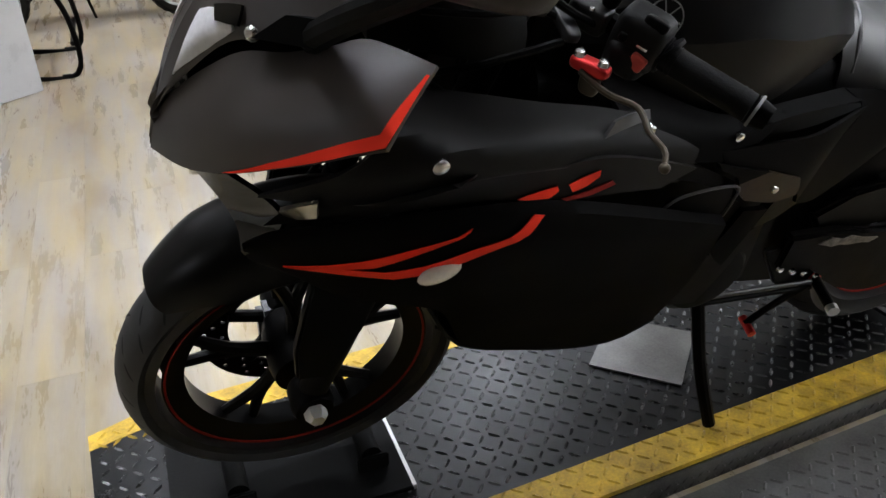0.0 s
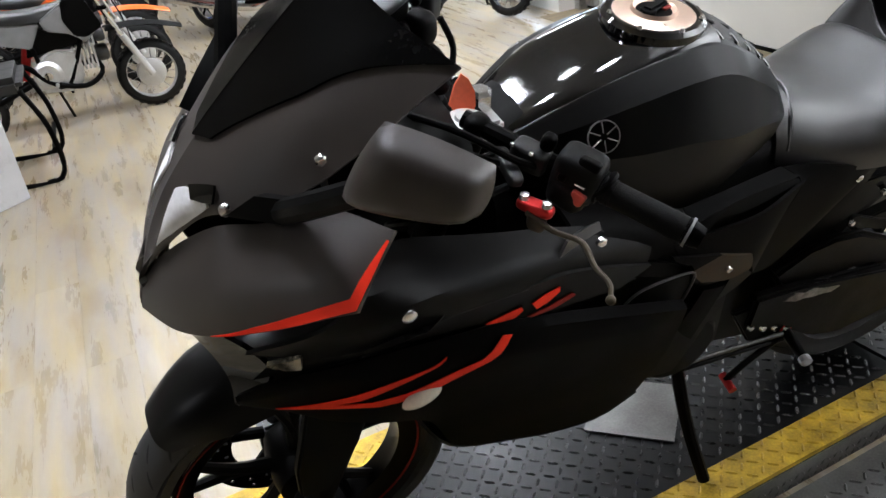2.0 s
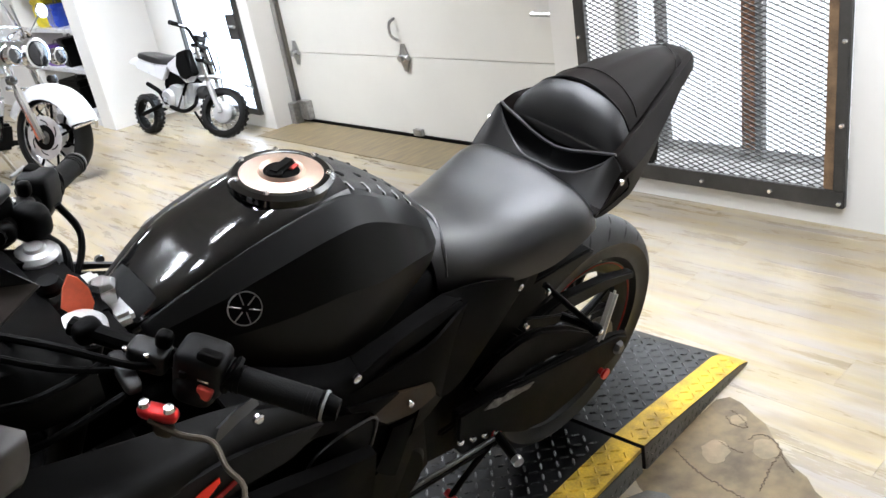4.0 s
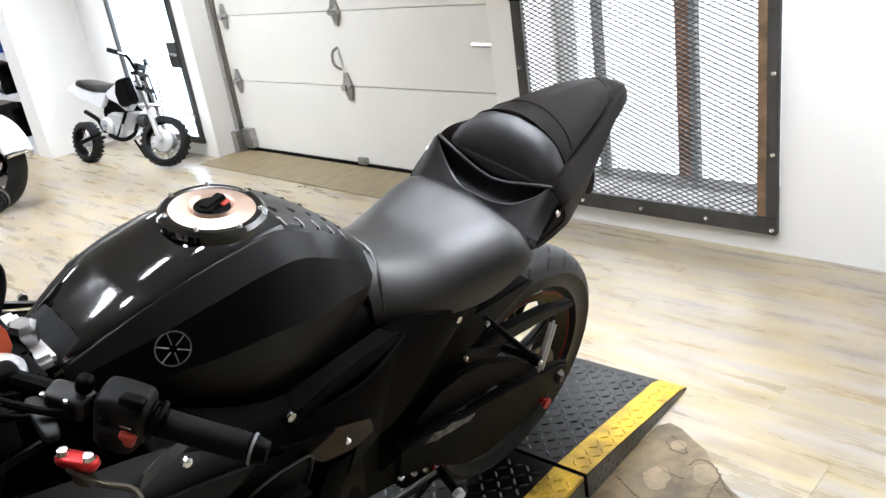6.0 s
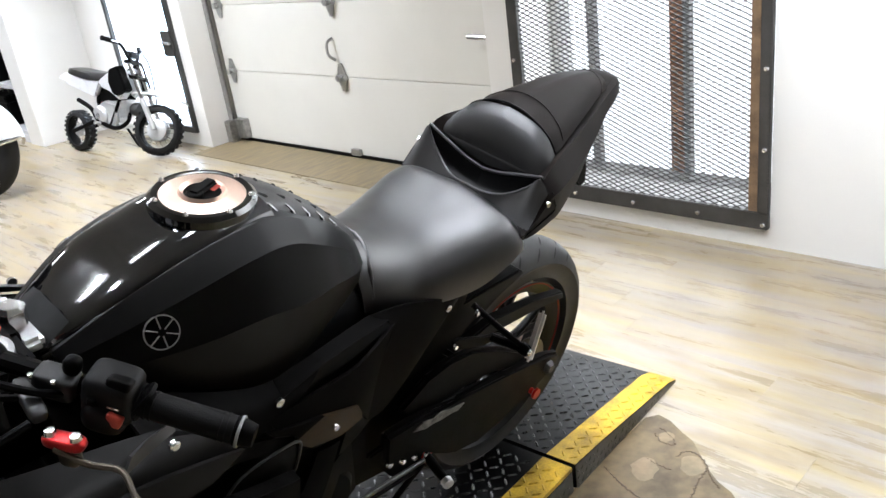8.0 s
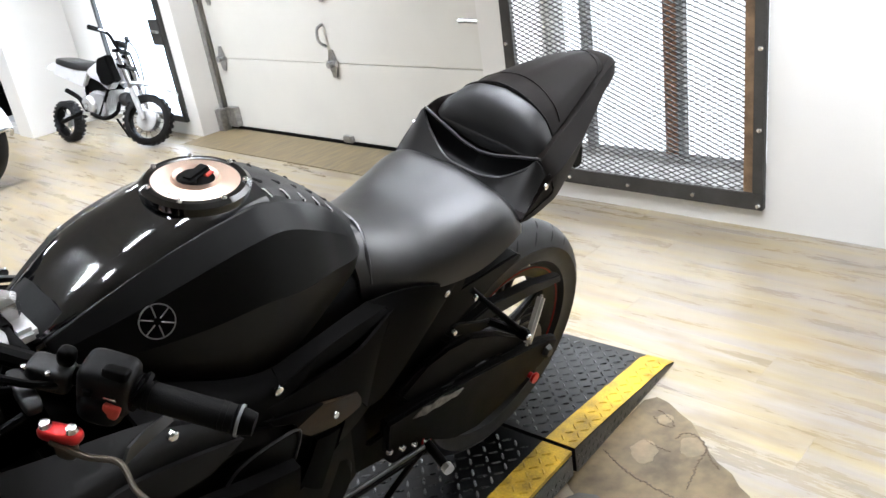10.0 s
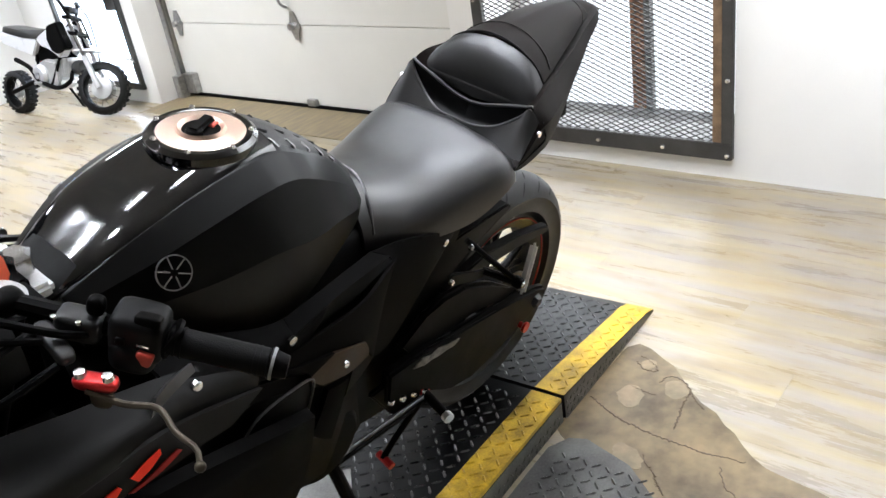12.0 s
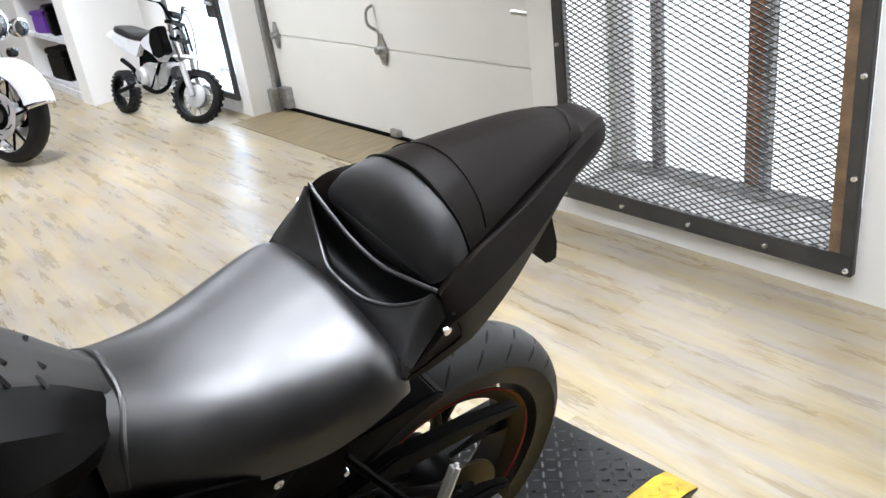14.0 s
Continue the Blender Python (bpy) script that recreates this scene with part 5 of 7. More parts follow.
    lev = tube("lever", [(-0.415, sgn * 0.245, 1.008), (-0.398, sgn * 0.275, 0.998), (-0.379, sgn * 0.303, 0.997), (-0.384, sgn * 0.337, 0.993), (-0.382, sgn * 0.362, 0.990), (-0.390, sgn * 0.376, 0.984)], 0.0038, BRASS, bar, 22, 8, "brass-coloured lever", 0.75)
    pod("lever_tip", (0.011, 0.011, 0.011), Matrix.Translation((-0.390, sgn * 0.377, 0.984)), BRASS, lev, e=1.0)
    if sgn > 0:
        continue
    pa, pb = Vector((-0.412, -0.234, 1.012)), Vector((-0.397, -0.258, 1.012))
    mm = Matrix.Translation((pa + pb) / 2) @ (pb - pa).to_track_quat("X", "Z").to_matrix().to_4x4()
    pod("adjuster", (0.044, 0.018, 0.014), mm, REDMETAL, bar, "red anodised lever adjuster", 0.5)
    pod("adjuster_foot", (0.022, 0.014, 0.026), mm @ pose(0.004, -0.002, -0.017), BRASS, bar, "", 0.6)
    for q in (-0.014, 0.013):
        lathe("pivot_screw", [(0, 0.004), (0.005, 0.003), (0.0065, -0.002), (0, -0.002)], SILVER, bar, mm @ Vector((q, 0, 0.009)), "z", 14)
RM = pose(-0.412, 0.152, 1.045, 10, -8, 20)
res = pod("brake_reservoir", (0.050, 0.046, 0.086), RM, PLASTIC, bike, "black brake fluid reservoir", 0.35, 0.22)
pod("reservoir_cap", (0.053, 0.049, 0.013), RM @ pose(0, 0, 0.042, 0, -10, 0), CAST, res, "silver-edged reservoir cap", 0.4)
lathe("cap_bolt", [(0, 0.004), (0.005, 0.003), (0.006, 0.0), (0, 0.0)], SILVER, res, RM @ Vector((0.026, -0.012, 0.018)), "x", 10)
pod("master_cylinder", (0.044, 0.046, 0.052), pose(-0.374, 0.132, 1.036, 0, 0, 30), PLASTIC, bike, "black brake master cylinder", 0.7)
tube("brake_hose", [(-0.372, 0.125, 1.02), (-0.355, 0.10, 1.00), (-0.365, 0.07, 0.975)], 0.007, PLASTIC, bike, 10, 10)
tube("brake_hose", [(-0.33, 0.16, 1.03), (-0.315, 0.145, 0.985), (-0.34, 0.115, 0.95), (-0.38, 0.09, 0.93)], 0.005, PLASTIC, bike, 14, 8)
tube("cable", [(-0.40, -0.16, 1.03), (-0.50, -0.19, 1.05), (-0.56, -0.12, 1.02), (-0.52, -0.04, 0.93)], 0.004, PLASTIC, bike, 16, 8)
tube("cable", [(-0.38, -0.18, 1.01), (-0.47, -0.17, 1.06), (-0.55, -0.05, 1.07), (-0.50, 0.05, 1.0)], 0.004, PLASTIC, bike, 16, 8)

tube("cable", [(-0.36, -0.20, 1.02), (-0.40, -0.20, 1.04), (-0.46, -0.15, 1.07), (-0.52, -0.05, 1.06)], 0.0045, PLASTIC, bike, 16, 8)
tube("cable", [(-0.42, -0.21, 1.02), (-0.50, -0.20, 1.0), (-0.54, -0.15, 0.96), (-0.50, -0.10, 0.90)], 0.0045, PLASTIC, bike, 16, 8)
# tank: matte body with a gloss spine, cap, pad and badge
TANK = [
    (-0.335, [(0, 0.965), (0.035, 0.965), (0.056, 0.960), (0.070, 0.950), (0.084, 0.93), (0.085, 0.90)]),
    (-0.25, [(0, 1.008), (0.045, 1.008), (0.074, 1.003), (0.104, 0.984), (0.124, 0.94), (0.120, 0.885)]),
    (-0.17, [(0, 1.035), (0.048, 1.034), (0.080, 1.026), (0.117, 1.004), (0.143, 0.94), (0.136, 0.85)]),
    (-0.09, [(0, 1.050), (0.050, 1.049), (0.082, 1.038), (0.118, 1.013), (0.151, 0.94), (0.142, 0.812)]),
    (-0.02, [(0, 1.046), (0.050, 1.044), (0.078, 1.034), (0.112, 1.006), (0.147, 0.925), (0.136, 0.825)]),
    (0.05, [(0, 1.008), (0.048, 1.004), (0.072, 0.995), (0.106, 0.970), (0.131, 0.915), (0.122, 0.85)]),
    (0.115, [(0, 0.958), (0.040, 0.953), (0.060, 0.944), (0.085, 0.922), (0.103, 0.89), (0.098, 0.86)]),
    (0.165, [(0, 0.905), (0.028, 0.90), (0.040, 0.893), (0.052, 0.88), (0.062, 0.87), (0.06, 0.85)])]
tank = loft("fuel_tank", TANK, MATTE, bike, 34, "matte black fuel tank", hard=14)
top = [(x, [(0, p[0][1] + 0.006), (p[1][0], p[1][1] + 0.0055), (p[2][0] - 0.004, p[2][1] + 0.004), (p[2][0], p[2][1] - 0.003)]) for x, p in TANK[:5]]
top[0] = (-0.345, [(0, 0.962), (0.03, 0.962), (0.050, 0.956), (0.054, 0.93)])
loft("tank_spine", top, GLOSS, tank, 24, "gloss black tank top")
loft("tank_nose", [(-0.372, [(0, 0.925), (0.045, 0.92), (0.055, 0.87)]), (-0.345, [(0, 0.962), (0.050, 0.956), (0.062, 0.88)]), (-0.305, [(0, 0.988), (0.046, 0.984), (0.075, 0.90)])], GLOSSLESS, tank, 6, "dull black tank front cover")
pad = [(-0.035, [(0, 1.054), (0.055, 1.050), (0.068, 1.040)]), (0.03, [(0, 1.028), (0.052, 1.022), (0.066, 1.010)]), (0.09, [(0, 0.986), (0.042, 0.980), (0.055, 0.966)]), (0.14, [(0, 0.940), (0.03, 0.934), (0.042, 0.920)]), (0.175, [(0, 0.905), (0.02, 0.898), (0.03, 0.886)])]
padob = loft("tank_pad", pad, PADRUBBER, tank, 18, "ribbed black rubber tank pad")
for k in range(5):
    x = -0.012 + 0.031 * k
    i = max(j for j in range(4) if pad[j][0] <= x)
    f = (x - pad[i][0]) / (pad[i + 1][0] - pad[i][0])
    yt = 0.5 * sum(p[0] * g for p, g in [(q, 1 - f) for q in pad[i][1][1:]] + [(q, f) for q in pad[i + 1][1][1:]])
    zt = 0.5 * sum(p[1] * g for p, g in [(q, 1 - f) for q in pad[i][1][1:]] + [(q, f) for q in pad[i + 1][1][1:]])
    for sgn in (-1, 1):
        part("pad_rib", box(bmesh.new(), (0, 0, 0), (0.007, 0.020, 0.005), pose(x, sgn * yt, zt + 0.0022, -sgn * 38, 0, -sgn * 24), 0.002), GLOSS, padob)
        part("pad_rib", box(bmesh.new(), (0, 0, 0), (0.007, 0.016, 0.004), pose(x + 0.006, sgn * yt * 0.5, zt + 0.0065 - 0.0006 * k, -sgn * 6, 0, -sgn * 24), 0.0015), GRIP, padob)
CAPM = pose(-0.081, 0, 1.0565, 0, 3, 0)
cap = lathe("fuel_cap", [(0, 0.0045), (0.054, 0.004), (0.058, 0.002), (0.058, -0.006), (0, -0.006)], COPPER, tank, (0, 0, 0), "z", 56, "round copper-toned metal fuel cap")
cap.matrix_local = CAPM
lathe("cap_ring", [(0.058, 0.003), (0.061, 0.0042), (0.067, 0.0035), (0.073, -0.002), (0.074, -0.012), (0.058, -0.012)], GLOSS, cap, (0, 0, 0), "z", 56, "gloss black cap ring")
lathe("lock_seat", [(0.025, 0.0045), (0.030, 0.0095), (0.033, 0.0045), (0.033, 0.002), (0.025, 0.002)], COPPER, cap, (0, 0, 0), "z", 36)
lathe("lock_cover", [(0, 0.006), (0.024, 0.006), (0.0255, 0.004), (0, 0.004)], DARK, cap, (0, 0, 0), "z", 28)
part("lock_flap", box(bmesh.new(), (0, 0, 0.0105), (0.050, 0.019, 0.009), pose(0, 0, 0, 0, 0, 24), 0.004), PLASTIC, cap, "black key flap")
lathe("flap_hinge", [(0, 0.0125), (0.010, 0.0125), (0.0115, 0.011), (0.0115, 0.006), (0, 0.006)], DARK, cap, (-0.017, -0.008, 0), "z", 20)
part("flap_mark", box(bmesh.new(), (0.014, -0.011, 0.0075), (0.016, 0.008, 0.003), pose(0, 0, 0, 0, 0, 24), 0.001), REDRUBBER, cap, "red lock mark")
for k in range(7):
    t = 2 * math.pi * k / 7 + 0.2
    lathe("cap_screw", [(0, 0.0075), (0.003, 0.0072), (0.0042, 0.004), (0, 0.003)], SILVER, cap, (0.0645 * math.cos(t), 0.0645 * math.sin(t), 0), "z", 10)
for side, sgn in ((left, -1), (right, 1)):
    B = Matrix.Translation((-0.227, sgn * 0.1205, 0.971)) @ pose(0, 0, 0, sgn * 26, 0, sgn * 15)
    badge = lathe("badge", [(0.0208, -0.0012), (0.0222, -0.0012), (0.0222, 0.0014), (0.0208, 0.0014)], DULLCHROME, tank, (0, 0, 0), "y", 40, "round silver badge")
    badge.matrix_local = B
    for k in range(12):
        t = radians(30 * k + 8)
        tube("badge_bar", [(0.005 * math.cos(t), 0, 0.005 * math.sin(t)), (0.0205 * math.cos(t), 0, 0.0205 * math.sin(t))], 0.0014 if k % 2 else 0.0007, DULLCHROME, badge, seg=6)
    lathe("badge_disc", [(0, -0.001), (0.0206, -0.001), (0.0206, 0.001), (0, 0.001)], DARK, badge, (0, 0, 0), "y", 32)

# seat and tail
seat = loft("seat", [
    (0.13, [(0, 0.915), (0.04, 0.905), (0.07, 0.88), (0.095, 0.84), (0.105, 0.80)]),
    (0.19, [(0, 0.886), (0.05, 0.880), (0.085, 0.858), (0.112, 0.822), (0.120, 0.785)]),
    (0.25, [(0, 0.868), (0.055, 0.864), (0.097, 0.846), (0.126, 0.810), (0.135, 0.772)]),
    (0.31, [(0, 0.862), (0.062, 0.859), (0.108, 0.845), (0.140, 0.812), (0.148, 0.765)]),
    (0.37, [(0, 0.866), (0.072, 0.863), (0.122, 0.851), (0.152, 0.820), (0.160, 0.770)]),
    (0.43, [(0, 0.874), (0.085, 0.870), (0.136, 0.858), (0.162, 0.830), (0.170, 0.795)]),
    (0.462, [(0, 0.878), (0.09, 0.872), (0.140, 0.857), (0.162, 0.830), (0.168, 0.806)]),
    (0.480, [(0, 0.870), (0.09, 0.856), (0.134, 0.842), (0.156, 0.824), (0.162, 0.802)]),
    (0.488, [(0, 0.850), (0.085, 0.838), (0.128, 0.826), (0.148, 0.812), (0.154, 0.796)])], VINYL, bike, 30, "smooth black vinyl rider seat")
tube("seat_piping", [(0.150, -0.102, 0.82), (0.160, -0.082, 0.862), (0.180, -0.04, 0.886), (0.182, 0.0, 0.892), (0.180, 0.04, 0.886), (0.160, 0.082, 0.862), (0.150, 0.102, 0.82)], 0.0045, VINYL, seat, 20, 8)
tail = loft("tail_cowl", [
    (0.470, [(0, 0.838), (0.10, 0.830), (0.140, 0.832), (0.161, 0.834), (0.158, 0.824)]),
    (0.486, [(0, 0.840), (0.10, 0.834), (0.142, 0.846), (0.165, 0.848), (0.162, 0.824)]),
    (0.505, [(0, 0.842), (0.098, 0.840), (0.145, 0.876), (0.167, 0.864), (0.164, 0.826)]),
    (0.535, [(0, 0.850), (0.10, 0.872), (0.144, 0.920), (0.167, 0.890), (0.163, 0.829)]),
    (0.560, [(0, 0.860), (0.10, 0.890), (0.140, 0.936), (0.167, 0.898), (0.160, 0.831)]),
    (0.60, [(0, 0.935), (0.09, 0.925), (0.130, 0.942), (0.156, 0.897), (0.152, 0.831)]),
    (0.69, [(0, 0.952), (0.075, 0.949), (0.104, 0.945), (0.130, 0.905), (0.124, 0.852)]),
    (0.77, [(0, 0.962), (0.06, 0.960), (0.084, 0.957), (0.104, 0.924), (0.096, 0.890)]),
    (0.85, [(0, 0.975), (0.045, 0.973), (0.060, 0.967), (0.074, 0.945), (0.066, 0.922)]),
    (0.91, [(0, 0.990), (0.034, 0.987), (0.046, 0.979), (0.054, 0.955), (0.048, 0.930)]),
    (0.936, [(0, 0.990), (0.028, 0.987), (0.038, 0.978), (0.044, 0.953), (0.038, 0.928)]),
    (0.946, [(0, 0.986), (0.026, 0.983), (0.035, 0.974), (0.040, 0.951), (0.034, 0.931)])], SEATCOWL, bike, 48, "matte black tail cowl", hard=16)
loft("seat_cowl", [
    (0.602, [(0, 1.000), (0.05, 0.993), (0.092, 0.971), (0.118, 0.940)]),
    (0.65, [(0, 1.008), (0.052, 0.999), (0.090, 0.975), (0.107, 0.950)]),
    (0.74, [(0, 1.012), (0.046, 1.003), (0.072, 0.985), (0.083, 0.966)]),
    (0.82, [(0, 1.011), (0.036, 1.004), (0.054, 0.992), (0.061, 0.978)]),
    (0.884, [(0, 1.003), (0.024, 0.998), (0.036, 0.990), (0.042, 0.979)])], SEATCOWL, tail, 30, "dark brown-black seat cowl hump")
tube("cowl_piping", [(0.640, -0.106, 0.955), (0.645, -0.088, 0.978), (0.650, -0.045, 1.002), (0.652, 0.0, 1.0095), (0.650, 0.045, 1.002), (0.645, 0.088, 0.978), (0.640, 0.106, 0.955)], 0.0013, SEATCOWL, tail, 24, 6)
tube("cowl_seam", [(0.604, -0.118, 0.942), (0.603, -0.092, 0.973), (0.602, -0.045, 0.996), (0.602, 0.0, 1.003), (0.602, 0.045, 0.996), (0.603, 0.092, 0.973), (0.604, 0.118, 0.942)], 0.0022, PLASTIC, tail, 24, 6)
tube("cowl_piping", [(0.838, -0.057, 0.980), (0.858, -0.040, 0.995), (0.872, -0.015, 1.004), (0.874, 0.0, 1.006), (0.872, 0.015, 1.004), (0.858, 0.040, 0.995), (0.838, 0.057, 0.980)], 0.0011, SEATCOWL, tail, 20, 6)
loft("seat_pad", [
    (0.546, [(0, 0.890), (0.05, 0.896), (0.09, 0.906), (0.112, 0.912)]),
    (0.549, [(0, 0.930), (0.06, 0.927), (0.100, 0.923), (0.120, 0.917)]),
    (0.558, [(0, 0.958), (0.066, 0.950), (0.108, 0.938), (0.125, 0.924)]),
    (0.574, [(0, 0.982), (0.067, 0.972), (0.109, 0.953), (0.126, 0.932)]),
    (0.601, [(0, 0.998), (0.060, 0.988), (0.098, 0.968), (0.119, 0.940)])], PADVINYL, tail, 24, "raised black bump pad")
for side in (left, right):
    panel("tail_ridge", [
        [(0.482, 0.0, 0.846), (0.483, 0.04, 0.842), (0.487, 0.08, 0.832), (0.480, 0.12, 0.828), (0.474, 0.146, 0.831), (0.472, 0.163, 0.834)],
        [(0.487, 0.0, 0.868), (0.492, 0.04, 0.866), (0.507, 0.08, 0.873), (0.519, 0.12, 0.901), (0.526, 0.141, 0.926), (0.532, 0.160, 0.900)]], TAILSATIN, tail, side, 26, 4, 0.003, label="gusset behind the seat")
    panel("tail_scoop", [
        [(0.487, 0.0, 0.868), (0.492, 0.04, 0.866), (0.507, 0.08, 0.873), (0.519, 0.12, 0.901), (0.526, 0.141, 0.926), (0.532, 0.160, 0.900)],
        [(0.4915, 0.0, 0.868), (0.4965, 0.04, 0.866), (0.511, 0.08, 0.873), (0.5215, 0.12, 0.901), (0.527, 0.141, 0.926), (0.533, 0.160, 0.900)],
        [(0.500, 0.0, 0.856), (0.505, 0.04, 0.856), (0.518, 0.08, 0.864), (0.526, 0.12, 0.897), (0.528, 0.141, 0.924), (0.534, 0.160, 0.900)],
        [(0.520, 0.0, 0.853), (0.522, 0.04, 0.859), (0.526, 0.08, 0.876), (0.529, 0.12, 0.902), (0.530, 0.141, 0.924), (0.536, 0.160, 0.900)],
        [(0.533, 0.0, 0.872), (0.530, 0.04, 0.882), (0.529, 0.08, 0.899), (0.529, 0.12, 0.915), (0.531, 0.141, 0.926), (0.537, 0.160, 0.900)],
        [(0.536, 0.0, 0.886), (0.532, 0.04, 0.895), (0.529, 0.08, 0.910), (0.529, 0.12, 0.923), (0.532, 0.141, 0.928), (0.538, 0.160, 0.900)]], PLASTIC, tail, side, 26, 5, 0.003, label="dark scoop across the tail")
    tube("scoop_lip", [side(p) for p in ((0.537, 0.0, 0.885), (0.533, 0.04, 0.894), (0.530, 0.08, 0.909), (0.530, 0.12, 0.922), (0.534, 0.142, 0.927))], 0.0032, TAILSATIN, tail, 22, 8, "thin raised lip")
    tube("scoop_lip", [side(p) for p in ((0.489, 0.0, 0.867), (0.494, 0.04, 0.865), (0.509, 0.08, 0.872), (0.520, 0.12, 0.900), (0.528, 0.142, 0.924))], 0.0030, TAILSATIN, tail, 22, 8, "thin raised lip")
    lathe("cowl_screw", [(0, -0.005), (0.006, -0.004), (0.007, 0.004), (0, 0.004)], SILVER, tail, side((0.531, 0.164, 0.882)), "y", 14)
    tube("gusset_seam", [side((0.474, 0.162, 0.832)), side((0.512, 0.166, 0.846)), side((0.553, 0.168, 0.862)), side((0.549, 0.166, 0.884)), side((0.543, 0.162, 0.902))], 0.0020, PLASTIC, tail, 16, 6)
block("tail_lamp", (0.934, -0.026, 0.940), (0.952, 0.026, 0.962), REDRUBBER, tail, 0.008)
slab("rear_fender", [(0.78, 0.87), (0.85, 0.88), (0.888, 0.775), (0.898, 0.738), (0.878, 0.730), (0.838, 0.770)], -0.03, 0.03, PLASTIC, bike, "black plate bracket under the tail")
slab("under_tail", [(0.40, 0.80), (0.74, 0.90), (0.80, 0.89), (0.60, 0.78), (0.40, 0.72)], -0.07, 0.07, PLASTIC, bike)

# engine, frame and rear end
eng = slab("engine", [(-0.42, 0.70), (-0.30, 0.78), (-0.05, 0.72), (0.14, 0.60), (0.16, 0.42), (0.06, 0.36), (-0.30, 0.36), (-0.42, 0.44)], -0.12, 0.12, DARK, bike, "dark engine block", 0.02)
lathe("engine_cover", [(0, -0.15), (0.07, -0.148), (0.085, -0.135), (0.09, -0.12), (0, -0.12)], DARK, eng, (0.0, 0, 0.46), "y", 32)
slab("radiator", [(-0.52, 0.78), (-0.46, 0.78), (-0.44, 0.50), (-0.49, 0.49)], -0.14, 0.14, DARK, bike)
for sgn in (-1, 1):
    arm = slab("swingarm", [(0.17, 0.50), (0.285, 0.488), (0.386, 0.450), (0.54, 0.424), (0.70, 0.392), (0.752, 0.366), (0.748, 0.338), (0.70, 0.314), (0.63, 0.304), (0.55, 0.286), (0.46, 0.272), (0.38, 0.296), (0.31, 0.348), (0.26, 0.405), (0.17, 0.42)], sgn * 0.112, sgn * 0.137, DARK, bike, "black swingarm", 0.007)
    lathe("axle_nut", [(0, -0.012), (0.012, -0.012), (0.018, -0.004), (0.018, 0.012), (0, 0.012)], CAST, arm, (0.705, sgn * 0.138, 0.352), "y", 6)
    lathe("spool", [(0, -0.018), (0.014, -0.018), (0.014, -0.012), (0.008, -0.008), (0.008, 0.008), (0, 0.01)] if sgn < 0 else [(0, 0.018), (0.014, 0.018), (0.014, 0.012), (0.008, 0.008), (0.008, -0.008), (0, -0.01)], REDMETAL, arm, (0.648, sgn * 0.138, 0.312), "y", 18, "red stand spool")
    arch = [(0.22, 0.520), (0.30, 0.550), (0.36, 0.562), (0.43, 0.550), (0.53, 0.498), (0.615, 0.432), (0.66, 0.400), (0.585, 0.415), (0.50, 0.445), (0.42, 0.468), (0.35, 0.470), (0.27, 0.450)]
    slab("swingarm_brace", arch, sgn * 0.094, sgn * 0.116, DARK, arm, "curved black swingarm brace", 0.008)
left_arm = [ob for ob in bike.children if ob.name.startswith("swingarm")][0]
slab("heel_scuff", [(0.240, 0.468), (0.268, 0.478), (0.298, 0.466), (0.318, 0.470), (0.352, 0.456), (0.392, 0.446), (0.372, 0.437), (0.352, 0.444), (0.318, 0.446), (0.296, 0.454), (0.276, 0.452), (0.262, 0.460)], -0.1395, -0.1360, SCUFFED, left_arm, "bare scuffed metal patch", 0.0006)
slab("chain_guard", [(0.42, 0.560), (0.52, 0.575), (0.66, 0.548), (0.780, 0.514), (0.786, 0.492), (0.66, 0.520), (0.52, 0.540), (0.43, 0.535)], -0.098, -0.074, PLASTIC, bike, "black chain guard", 0.004)
sprk = lathe("sprocket", [(0.05, -0.088), (0.095, -0.088), (0.095, -0.082), (0.05, -0.082)], BRASS, rwheel, (RW[0], 0, RW[1]), "y", 40, "brass-coloured rear sprocket")
slab("hugger", [(0.30, 0.60), (0.42, 0.66), (0.60, 0.655), (0.62, 0.64), (0.46, 0.60), (0.34, 0.54)], -0.085, 0.085, PLASTIC, bike, "black inner fender")
slab("linkage", [(0.10, 0.52), (0.36, 0.58), (0.47, 0.47), (0.45, 0.36), (0.30, 0.28), (0.10, 0.33)], -0.075, 0.075, PLASTIC, bike, "black suspension linkage and inner guard", 0.012)
tube("shock", [(0.24, 0.0, 0.68), (0.30, 0.0, 0.42)], 0.03, DARK, bike, seg=16)
